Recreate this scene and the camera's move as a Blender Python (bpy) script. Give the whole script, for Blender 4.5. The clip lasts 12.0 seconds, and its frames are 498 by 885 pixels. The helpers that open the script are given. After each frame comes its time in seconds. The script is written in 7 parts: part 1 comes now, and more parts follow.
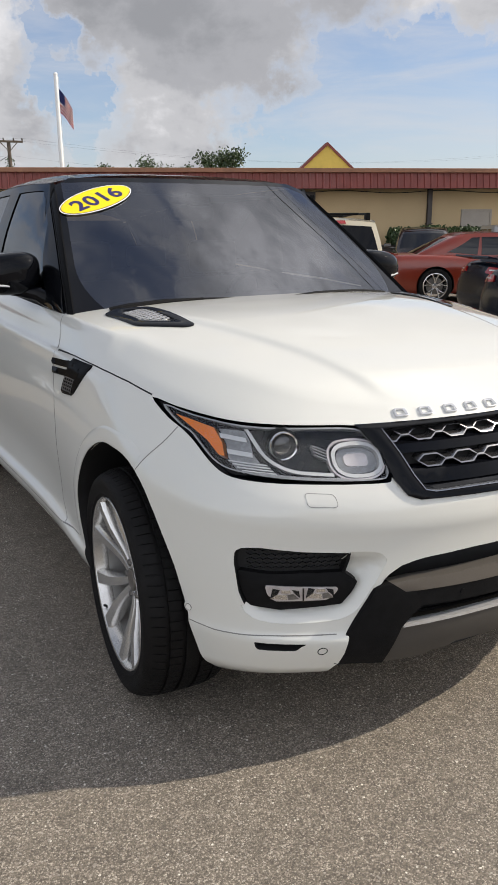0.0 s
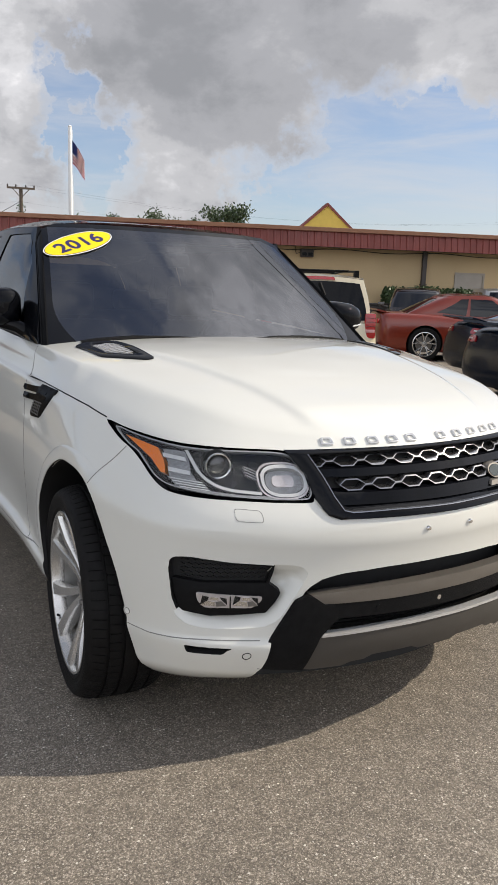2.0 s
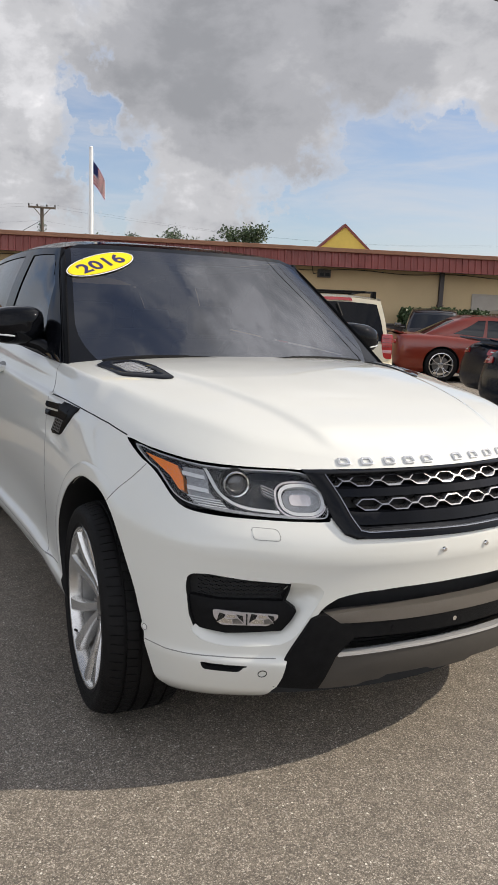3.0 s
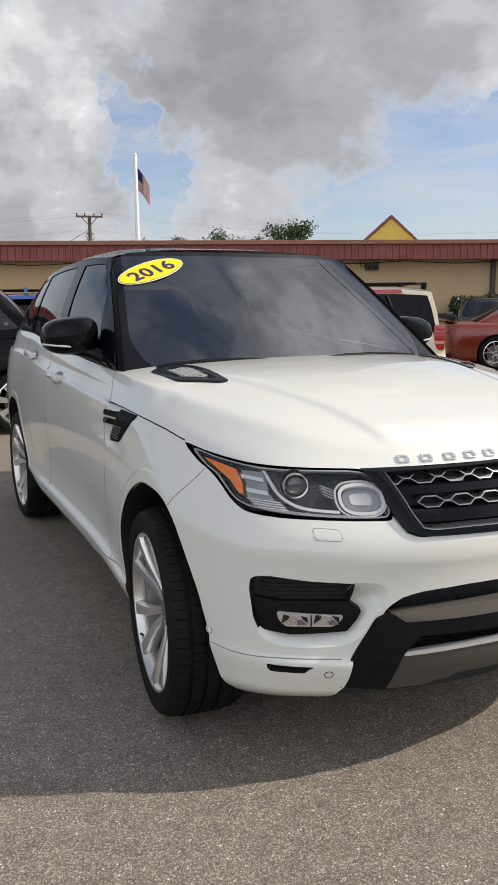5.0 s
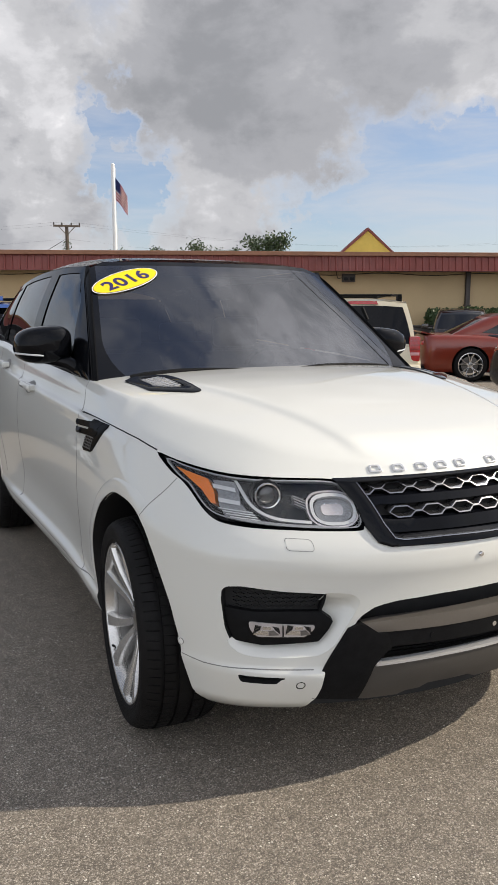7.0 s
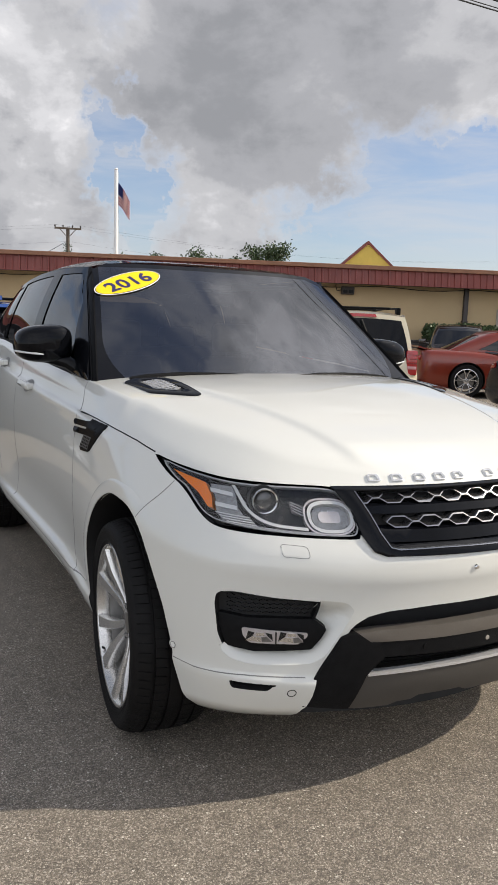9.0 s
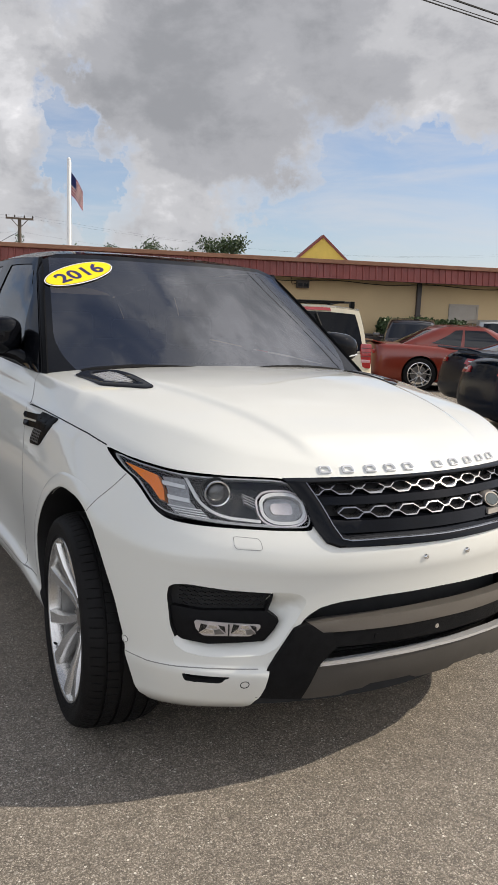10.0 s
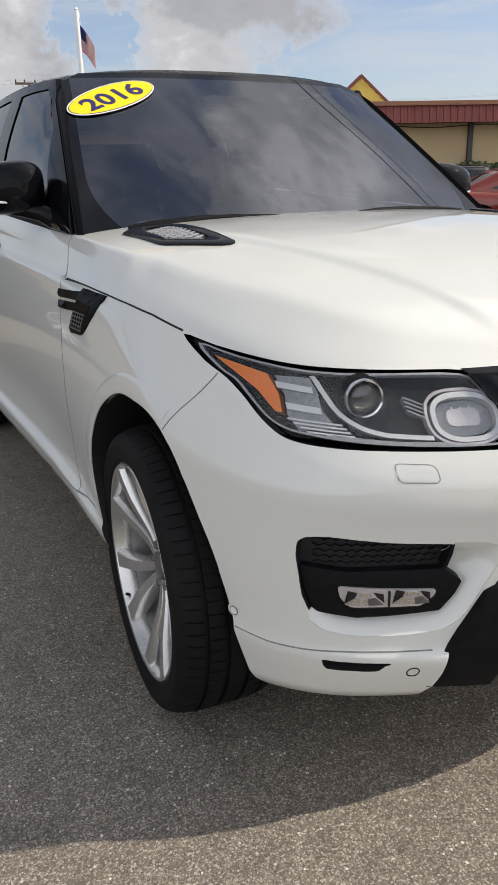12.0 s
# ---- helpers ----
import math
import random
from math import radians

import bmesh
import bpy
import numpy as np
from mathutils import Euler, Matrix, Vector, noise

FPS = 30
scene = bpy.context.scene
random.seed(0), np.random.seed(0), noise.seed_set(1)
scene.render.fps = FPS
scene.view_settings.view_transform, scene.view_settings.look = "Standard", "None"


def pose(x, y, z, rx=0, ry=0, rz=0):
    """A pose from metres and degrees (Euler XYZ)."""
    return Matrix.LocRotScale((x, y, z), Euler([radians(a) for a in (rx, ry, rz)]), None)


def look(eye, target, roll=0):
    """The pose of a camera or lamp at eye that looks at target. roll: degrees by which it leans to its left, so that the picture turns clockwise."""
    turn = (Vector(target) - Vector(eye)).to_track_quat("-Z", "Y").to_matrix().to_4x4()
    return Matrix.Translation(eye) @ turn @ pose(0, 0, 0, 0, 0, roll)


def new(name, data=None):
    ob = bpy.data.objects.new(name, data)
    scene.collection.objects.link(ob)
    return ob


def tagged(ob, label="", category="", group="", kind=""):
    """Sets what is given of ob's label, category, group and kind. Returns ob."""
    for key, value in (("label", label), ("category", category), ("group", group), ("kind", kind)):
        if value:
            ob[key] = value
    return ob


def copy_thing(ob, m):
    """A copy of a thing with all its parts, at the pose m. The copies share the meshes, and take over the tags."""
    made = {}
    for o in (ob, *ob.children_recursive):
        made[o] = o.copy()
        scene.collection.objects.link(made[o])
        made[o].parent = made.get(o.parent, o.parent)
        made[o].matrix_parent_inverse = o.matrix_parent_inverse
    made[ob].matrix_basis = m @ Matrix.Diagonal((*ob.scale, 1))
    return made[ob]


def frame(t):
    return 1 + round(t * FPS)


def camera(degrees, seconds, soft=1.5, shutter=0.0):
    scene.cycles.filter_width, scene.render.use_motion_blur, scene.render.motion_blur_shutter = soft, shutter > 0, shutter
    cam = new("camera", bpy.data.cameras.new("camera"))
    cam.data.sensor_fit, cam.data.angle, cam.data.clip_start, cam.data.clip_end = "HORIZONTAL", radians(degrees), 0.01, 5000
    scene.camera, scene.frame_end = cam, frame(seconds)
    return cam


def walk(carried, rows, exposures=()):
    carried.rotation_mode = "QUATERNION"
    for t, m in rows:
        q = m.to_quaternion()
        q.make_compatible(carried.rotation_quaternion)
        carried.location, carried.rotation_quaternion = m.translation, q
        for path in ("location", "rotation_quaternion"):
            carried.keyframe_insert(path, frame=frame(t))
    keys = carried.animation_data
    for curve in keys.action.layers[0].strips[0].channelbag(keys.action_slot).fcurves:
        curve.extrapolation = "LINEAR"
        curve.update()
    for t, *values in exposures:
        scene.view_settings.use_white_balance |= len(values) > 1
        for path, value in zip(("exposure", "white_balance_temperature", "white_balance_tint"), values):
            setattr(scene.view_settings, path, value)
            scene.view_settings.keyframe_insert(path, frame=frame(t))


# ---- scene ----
cam = camera(36.0, 12.0)
PATH = [
    (0, (-1.768, -1.262, 1.47), (-0.78, 0.396, 0.945), -0.6),
    (0.5, (-1.68, -1.261, 1.485), (-0.758, 0.454, 1.03), -1.0),
    (1, (-1.601, -1.348, 1.457), (-0.697, 0.399, 1.093), 0.2),
    (1.5, (-1.634, -1.46, 1.443), (-0.692, 0.261, 1.056), 1.4),
    (2, (-1.745, -1.558, 1.444), (-0.734, 0.122, 1.048), 2.0),
    (2.5, (-1.773, -1.581, 1.45), (-0.794, 0.128, 1.103), 2.6),
    (4.3, (-1.757, -1.578, 1.454), (-0.799, 0.137, 1.077), 1.2),
    (4.5, (-1.764, -1.575, 1.457), (-0.826, 0.149, 1.073), 0.6),
    (5, (-1.78, -1.573, 1.463), (-0.924, 0.198, 1.106), -0.5),
    (5.5, (-1.79, -1.57, 1.461), (-0.963, 0.223, 1.144), 0.2),
    (6, (-1.771, -1.581, 1.456), (-0.882, 0.183, 1.146), 0.7),
    (6.5, (-1.757, -1.583, 1.46), (-0.814, 0.152, 1.14), 0.7),
    (7, (-1.764, -1.578, 1.461), (-0.853, 0.172, 1.13), -0.1),
    (7.2, (-1.766, -1.583, 1.459), (-0.863, 0.172, 1.137), -0.2),
    (8.8, (-1.794, -1.547, 1.471), (-0.881, 0.203, 1.145), 1.8),
    (9, (-1.779, -1.567, 1.448), (-0.851, 0.178, 1.14), 2.0),
    (9.5, (-1.768, -1.575, 1.451), (-0.776, 0.135, 1.15), 2.3),
    (10, (-1.766, -1.57, 1.445), (-0.74, 0.116, 1.124), 2.3),
    (10.5, (-1.721, -1.518, 1.412), (-0.708, 0.166, 1.039), 1.5),
    (11, (-1.618, -1.342, 1.412), (-0.603, 0.343, 1.051), 1.3),
    (11.5, (-1.61, -1.068, 1.373), (-0.623, 0.622, 0.959), 1.4),
    (12, (-1.565, -0.769, 1.33), (-0.66, 0.893, 0.682), -1.4),
]
walk(cam, [(t, look(eye, target, roll)) for t, eye, target, roll in PATH], [(0, 0.47, 6750, 10), (12, 0.47, 6750, 10)])

# ---- world, sun, exposure ----
SUN_TO = Vector((0.742, -0.315, 0.590)).normalized()


def build_world():
    w = bpy.data.worlds.new("sky")
    scene.world = w
    w.use_nodes = True
    nt = w.node_tree
    nt.nodes.clear()
    N, L = nt.nodes.new, nt.links.new

    def math_node(op, a, b=None, clamp=False):
        n = N("ShaderNodeMath")
        n.operation, n.use_clamp = op, clamp
        for i, v in enumerate((a, b)):
            if v is None:
                continue
            if isinstance(v, (int, float)):
                n.inputs[i].default_value = v
            else:
                L(v, n.inputs[i])
        return n.outputs[0]

    def ramp(src, stops):
        n = N("ShaderNodeValToRGB")
        n.color_ramp.interpolation = "EASE"
        while len(n.color_ramp.elements) < len(stops):
            n.color_ramp.elements.new(0.5)
        for e, (p, c) in zip(n.color_ramp.elements, stops):
            e.position, e.color = p, (c if len(c) == 4 else (*c, 1))
        L(src, n.inputs[0])
        return n.outputs[0]

    def mix(f, a, b):
        n = N("ShaderNodeMix")
        n.data_type = "RGBA"
        L(f, n.inputs[0])
        for i, v in ((6, a), (7, b)):
            if isinstance(v, tuple):
                n.inputs[i].default_value = (*v, 1)
            else:
                L(v, n.inputs[i])
        return n.outputs[2]

    sky = N("ShaderNodeTexSky")
    sky.sky_type, sky.sun_disc = "NISHITA", False
    sky.sun_elevation, sky.sun_rotation = math.asin(SUN_TO.z), math.atan2(SUN_TO.x, SUN_TO.y)
    sky.dust_density, sky.ozone_density = 0.8, 3.0
    co = N("ShaderNodeTexCoord").outputs["Generated"]

    def noise_at(scale, detail, rough, shift, squash=1.0, warp=0.0):
        m = N("ShaderNodeMapping")
        m.inputs["Scale"].default_value = (1, 1, squash)
        m.inputs["Location"].default_value = shift
        L(co, m.inputs[0])
        n = N("ShaderNodeTexNoise")
        n.inputs["Scale"].default_value = scale
        n.inputs["Detail"].default_value = detail
        n.inputs["Roughness"].default_value = rough
        n.inputs["Distortion"].default_value = warp
        L(m.outputs[0], n.inputs[0])
        return n.outputs[0]

    # the directions, frayed at three sizes, so that no bank of cloud has an even edge
    wob = N("ShaderNodeTexNoise")
    wob.inputs["Scale"].default_value, wob.inputs["Detail"].default_value, wob.inputs["Roughness"].default_value = 7.0, 7.0, 0.62
    L(co, wob.inputs[0])
    ctr = N("ShaderNodeVectorMath")
    ctr.operation = "SUBTRACT"
    L(wob.outputs["Color"], ctr.inputs[0])
    ctr.inputs[1].default_value = (0.5, 0.5, 0.5)
    amp = N("ShaderNodeVectorMath")
    amp.operation = "SCALE"
    L(ctr.outputs[0], amp.inputs[0])
    amp.inputs["Scale"].default_value = 0.30
    fray = N("ShaderNodeVectorMath")
    fray.operation = "ADD"
    L(co, fray.inputs[0])
    L(amp.outputs[0], fray.inputs[1])
    norm = N("ShaderNodeVectorMath")
    norm.operation = "NORMALIZE"
    L(fray.outputs[0], norm.inputs[0])
    frayed = norm.outputs[0]

    def lump(az, el, half, power=1.0):
        """A soft bank of cloud about a direction, in degrees of azimuth from +y and elevation."""
        a, e = radians(az), radians(el)
        n = N("ShaderNodeVectorMath")
        n.operation = "DOT_PRODUCT"
        L(frayed, n.inputs[0])
        n.inputs[1].default_value = (math.sin(a) * math.cos(e), math.cos(a) * math.cos(e), math.sin(e))
        k = N("ShaderNodeMapRange")
        k.interpolation_type = "SMOOTHSTEP"
        k.inputs["From Min"].default_value = math.cos(radians(half))
        k.inputs["From Max"].default_value = 1.0
        k.inputs["To Max"].default_value = power
        L(n.outputs["Value"], k.inputs[0])
        return k.outputs[0]

    fine = noise_at(9.0, 8, 0.58, (3.1, 0.7, 1.9), 1.7, 0.15)
    big = noise_at(2.6, 5, 0.5, (0.4, 5.2, 2.2), 1.8)
    cover = math_node("ADD", math_node("MULTIPLY", fine, 0.6), math_node("MULTIPLY", big, 0.7))
    for az, el, half, power in CLOUD_BANKS:
        cover = math_node("ADD", cover, lump(az, el, half, power))
    dens = ramp(cover, [(0.50, (0, 0, 0)), (0.67, (0.68, 0.68, 0.68)), (0.88, (1, 1, 1))])
    core = ramp(cover, [(0.50, (0, 0, 0)), (0.92, (1, 1, 1))])
    thick = math_node("ADD", math_node("MULTIPLY", fine, 1.0), math_node("MULTIPLY", noise_at(5.5, 7, 0.6, (7.7, 1.2, 0.3), 1.5, 0.4), 0.62))
    for az, el, half, power in SHADE_BANKS:
        thick = math_node("ADD", thick, lump(az, el, half, power))
    thick = math_node("MULTIPLY", math_node("SUBTRACT", thick, 0.06), 0.62)
    tone = ramp(thick, [(0.27, (0.66, 0.665, 0.70)), (0.37, (0.50, 0.51, 0.545)), (0.47, (0.385, 0.395, 0.425)), (0.60, (0.29, 0.30, 0.33)), (0.78, (0.22, 0.23, 0.255))])
    # thin edges of a cloud let the light through
    tone = mix(core, (0.46, 0.47, 0.50), tone)
    # clouds are brighter towards the sun
    sun_az = math.degrees(math.atan2(SUN_TO.x, SUN_TO.y))
    glow = math_node("ADD", lump(sun_az, math.degrees(math.asin(SUN_TO.z)) + 4, 40, 1.2), 1.0)
    # brighter cloud high to the right, for the windscreen's reflection
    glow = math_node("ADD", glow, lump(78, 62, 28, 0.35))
    # added fill: an unseen bright bank low behind the camera lifts the shaded sides
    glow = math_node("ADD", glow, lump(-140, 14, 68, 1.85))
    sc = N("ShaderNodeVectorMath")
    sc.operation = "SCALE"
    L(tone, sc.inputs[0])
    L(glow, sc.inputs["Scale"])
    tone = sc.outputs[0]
    wisps = ramp(noise_at(4.0, 6, 0.6, (1.0, 2.0, 0.0), 5.0, 0.6), [(0.30, (0.20, 0.20, 0.20)), (0.72, (0.95, 0.95, 0.95))])
    bg_sky, bg_cloud = N("ShaderNodeBackground"), N("ShaderNodeBackground")
    hue = N("ShaderNodeVectorMath")
    hue.operation = "MULTIPLY"
    L(sky.outputs[0], hue.inputs[0])
    hue.inputs[1].default_value = (1.02, 1.0, 1.06)
    L(hue.outputs[0], bg_sky.inputs[0])
    bg_sky.inputs[1].default_value = SKY_STRENGTH
    L(tone, bg_cloud.inputs[0])
    bg_cloud.inputs[1].default_value = CLOUD_STRENGTH
    both = math_node("MAXIMUM", dens, math_node("MULTIPLY", wisps, 0.66))
    out, ms = N("ShaderNodeOutputWorld"), N("ShaderNodeMixShader")
    L(both, ms.inputs[0])
    L(bg_sky.outputs[0], ms.inputs[1])
    L(bg_cloud.outputs[0], ms.inputs[2])
    L(ms.outputs[0], out.inputs[0])


SKY_STRENGTH, CLOUD_STRENGTH = 0.094, 1.06
# azimuth, elevation, half width in degrees, weight: banks that fill in, and gaps that open, the cloud cover
CLOUD_BANKS = [(32, 21, 17, 0.35), (24, 17, 9, 0.22), (46, 20, 13, 0.34), (28, 11, 7, 0.20), (10, 15, 8, 0.30), (10, 8, 8, 0.28), (14, 5, 6, 0.20), (25, 7, 5, 0.22),
               (18.4, 14, 2.8, -0.40), (19.0, 8.5, 3.4, -0.32), (41, 6.5, 10, -0.36), (48, 9, 6, -0.20), (33, 6, 5, -0.15), (26, 67, 23, -0.52), (74, 64, 22, 0.30), (64, 50, 15, 0.25)]
SHADE_BANKS = [(31, 15, 13, 0.24), (26, 21, 11, 0.13), (9, 9.5, 5, 0.20), (46, 20, 10, 0.03), (24, 7, 5, -0.04), (23, 17, 8, 0.10), (11, 15, 7, -0.15), (64, 50, 15, -0.28)]
build_world()

sun = new("sun", bpy.data.lights.new("sun", "SUN"))
sun.data.energy, sun.data.angle, sun.data.color = 3.2, radians(0.6), (1.0, 0.92, 0.80)
sun.matrix_world = look(SUN_TO * 60, (0, 0, 0))
tagged(sun, "low morning sun", "sun", kind="structure")

# ---- materials ----
def mat(name, color, rough=0.5, metal=0.0, grain=0.0, grain_scale=30.0, stain=0.0, stain_scale=3.0, bump=0.0, bump_scale=200.0,
        coat=0.0, rough_var=0.0, spec=0.5, second=None, random_tint=0.0):
    m = bpy.data.materials.new(name)
    m.use_nodes = True
    nt = m.node_tree
    N, L = nt.nodes.new, nt.links.new
    b = nt.nodes["Principled BSDF"]
    b.inputs["Base Color"].default_value = (*color, 1)
    b.inputs["Roughness"].default_value = rough
    b.inputs["Metallic"].default_value = metal
    b.inputs["Specular IOR Level"].default_value = spec
    b.inputs["Coat Weight"].default_value = coat
    b.inputs["Coat Roughness"].default_value = 0.05
    co = N("ShaderNodeTexCoord").outputs["Object"]

    def noise_tex(scale, detail=4.0, rough_=0.55):
        n = N("ShaderNodeTexNoise")
        n.inputs["Scale"].default_value, n.inputs["Detail"].default_value, n.inputs["Roughness"].default_value = scale, detail, rough_
        L(co, n.inputs[0])
        return n.outputs[0]

    def spread(src, lo, hi):
        k = N("ShaderNodeMapRange")
        k.inputs["From Min"].default_value, k.inputs["From Max"].default_value = 0.3, 0.7
        k.inputs["To Min"].default_value, k.inputs["To Max"].default_value = lo, hi
        L(src, k.inputs[0])
        return k.outputs[0]

    last = None
    for amount, scale in ((grain, grain_scale), (stain, stain_scale)):
        if not amount:
            continue
        x = N("ShaderNodeMix")
        x.data_type, x.blend_type = "RGBA", "MIX"
        dark = tuple(c * (1 - amount) for c in color) if second is None else second
        x.inputs[6].default_value = (*dark, 1)
        if last is None:
            x.inputs[7].default_value = (*color, 1)
            L(spread(noise_tex(scale), 0, 1), x.inputs[0])
        else:
            x.blend_type = "MULTIPLY"
            L(last, x.inputs[6])
            L(spread(noise_tex(scale), 1 - amount, 1 + amount * 0.3), x.inputs[7])
            x.inputs[0].default_value = 1.0
        last = x.outputs[2]
    if random_tint:
        i = N("ShaderNodeObjectInfo")
        h = N("ShaderNodeHueSaturation")
        L(spread_random(nt, i.outputs["Random"], 1 - random_tint, 1 + random_tint), h.inputs["Value"])
        if last:
            L(last, h.inputs["Color"])
        else:
            h.inputs["Color"].default_value = (*color, 1)
        last = h.outputs[0]
    if last:
        L(last, b.inputs["Base Color"])
    if rough_var:
        L(spread(noise_tex(stain_scale * 2.3), max(0.0, rough - rough_var), min(1.0, rough + rough_var)), b.inputs["Roughness"])
    if bump:
        n = N("ShaderNodeBump")
        n.inputs["Strength"].default_value = bump
        n.inputs["Distance"].default_value = 0.004
        L(noise_tex(bump_scale, 3), n.inputs["Height"])
        L(n.outputs[0], b.inputs["Normal"])
    return m


def spread_random(nt, src, lo, hi):
    k = nt.nodes.new("ShaderNodeMapRange")
    k.inputs["To Min"].default_value, k.inputs["To Max"].default_value = lo, hi
    nt.links.new(src, k.inputs[0])
    return k.outputs[0]


def glass(name, tint, clear, rough=0.0, coat=0.0, mirror=(1, 1, 1)):
    """Thin tinted pane: part see-through, part mirror by its own gloss."""
    m = bpy.data.materials.new(name)
    m.use_nodes = True
    nt = m.node_tree
    N, L = nt.nodes.new, nt.links.new
    nt.nodes.remove(nt.nodes["Principled BSDF"])
    out = nt.nodes["Material Output"]
    t, g, fr, mx = N("ShaderNodeBsdfTransparent"), N("ShaderNodeBsdfGlossy"), N("ShaderNodeFresnel"), N("ShaderNodeMixShader")
    t.inputs[0].default_value = (*[c * clear for c in tint], 1)
    g.inputs["Roughness"].default_value = rough
    g.inputs[0].default_value = (*mirror, 1)
    fr.inputs["IOR"].default_value = 1.52 + coat
    L(fr.outputs[0], mx.inputs[0])
    L(t.outputs[0], mx.inputs[1])
    L(g.outputs[0], mx.inputs[2])
    L(mx.outputs[0], out.inputs[0])
    return m


def asphalt_mat():
    m = bpy.data.materials.new("asphalt")
    m.use_nodes = True
    nt = m.node_tree
    N, L = nt.nodes.new, nt.links.new
    b = nt.nodes["Principled BSDF"]
    co = N("ShaderNodeTexCoord").outputs["Object"]

    def vor(scale):
        n = N("ShaderNodeTexVoronoi")
        n.inputs["Scale"].default_value = scale
        L(co, n.inputs["Vector"])
        return n

    def noi(scale, detail):
        n = N("ShaderNodeTexNoise")
        n.inputs["Scale"].default_value, n.inputs["Detail"].default_value = scale, detail
        L(co, n.inputs["Vector"])
        return n.outputs[0]

    def ramp(src, stops):
        n = N("ShaderNodeValToRGB")
        while len(n.color_ramp.elements) < len(stops):
            n.color_ramp.elements.new(0.5)
        for e, (p, v) in zip(n.color_ramp.elements, stops):
            e.position, e.color = p, (v if isinstance(v, tuple) else (v, v, v, 1))
        L(src, n.inputs[0])
        return n.outputs[0]

    def mul(a, b_, f=1.0, mode="MULTIPLY"):
        x = N("ShaderNodeMix")
        x.data_type, x.blend_type = "RGBA", mode
        x.inputs[0].default_value = f
        L(a, x.inputs[6])
        L(b_, x.inputs[7])
        return x.outputs[2]

    stones = vor(250)
    hue = N("ShaderNodeSeparateColor")
    L(stones.outputs["Color"], hue.inputs[0])
    base = ramp(hue.outputs[0], [(0.0, (0.125, 0.109, 0.089, 1)), (0.4, (0.198, 0.174, 0.142, 1)), (0.82, (0.305, 0.270, 0.225, 1)), (1.0, (0.52, 0.47, 0.40, 1))])

    def flecks(scale, share, size, tone, last):
        """Pale chips of stone, sparse and of uneven size."""
        cells = vor(scale)
        pick = N("ShaderNodeSeparateColor")
        L(cells.outputs["Color"], pick.inputs[0])
        chosen = ramp(pick.outputs[1], [(share, 0.0), (share + 0.02, 1.0)])
        grow = N("ShaderNodeMath")
        grow.operation = "MULTIPLY_ADD"
        L(pick.outputs[2], grow.inputs[0])
        grow.inputs[1].default_value, grow.inputs[2].default_value = size * 0.8, size * 0.4
        small = N("ShaderNodeMath")
        small.operation = "LESS_THAN"
        L(cells.outputs["Distance"], small.inputs[0])
        L(grow.outputs[0], small.inputs[1])
        spot = N("ShaderNodeMath")
        spot.operation = "MULTIPLY"
        L(chosen, spot.inputs[0])
        L(small.outputs[0], spot.inputs[1])
        pale = N("ShaderNodeMix")
        pale.data_type = "RGBA"
        L(spot.outputs[0], pale.inputs[0])
        L(last, pale.inputs[6])
        pale.inputs[7].default_value = (*tone, 1)
        return pale.outputs[2]

    base = flecks(150, 0.80, 0.42, (0.42, 0.39, 0.345), base)
    base = flecks(72, 0.82, 0.22, (0.74, 0.71, 0.64), base)
    gaps = ramp(stones.outputs["Distance"], [(0.26, 1.0), (0.66, 0.66)])
    wide = ramp(noi(0.55, 5), [(0.3, (0.88, 0.85, 0.82, 1)), (0.7, (1.08, 1.06, 1.03, 1))])
    fine = ramp(noi(14, 4), [(0.32, 0.86), (0.68, 1.10)])
    oil = ramp(noi(1.7, 3), [(0.28, 0.76), (0.42, 1.0)])
    col = mul(mul(mul(mul(base, gaps), wide), oil), fine)
    L(col, b.inputs["Base Color"])
    b.inputs["Roughness"].default_value = 0.78
    bp = N("ShaderNodeBump")
    bp.inputs["Strength"].default_value, bp.inputs["Distance"].default_value = 0.5, 0.002
    inv = N("ShaderNodeMath")
    inv.operation = "SUBTRACT"
    inv.inputs[0].default_value = 1.0
    L(stones.outputs["Distance"], inv.inputs[1])
    L(inv.outputs[0], bp.inputs["Height"])
    L(bp.outputs[0], b.inputs["Normal"])
    return m


M_ASPHALT = asphalt_mat()
M_WHITE = mat("white_car_paint", (0.65, 0.65, 0.605), 0.4, grain=0.02, grain_scale=900, stain=0.02, stain_scale=0.7, coat=1.0, spec=0.2)
M_WHITE.node_tree.nodes["Principled BSDF"].inputs["Coat Roughness"].default_value = 0.015
M_WHITE.node_tree.nodes["Principled BSDF"].inputs["Coat IOR"].default_value = 1.65
M_WHITE_EDGE = M_WHITE.copy()
M_WHITE_EDGE.name = "white_paint_edge"
M_BLACK = mat("gloss_black", (0.004, 0.0045, 0.006), 0.04, grain=0.3, grain_scale=6, stain_scale=8, spec=0.16)
M_PILLAR = mat("satin_black", (0.006, 0.006, 0.0065), 0.25, grain=0.3, grain_scale=6, spec=0.03)
M_PLASTIC = mat("black_plastic", (0.011, 0.011, 0.0115), 0.5, spec=0.06, grain=0.3, grain_scale=40, bump=0.25, bump_scale=900)
M_SEAM = mat("grey_seam", (0.22, 0.215, 0.205), 0.6, grain=0.2, grain_scale=20)
M_VOID = mat("dark_cavity", (0.009, 0.009, 0.0095), 0.7, grain=0.4, grain_scale=20)
M_RUBBER = mat("tyre_rubber", (0.010, 0.0095, 0.0095), 0.65, spec=0.16, grain=0.45, grain_scale=18, stain=0.2, stain_scale=5, bump=0.3, bump_scale=500)
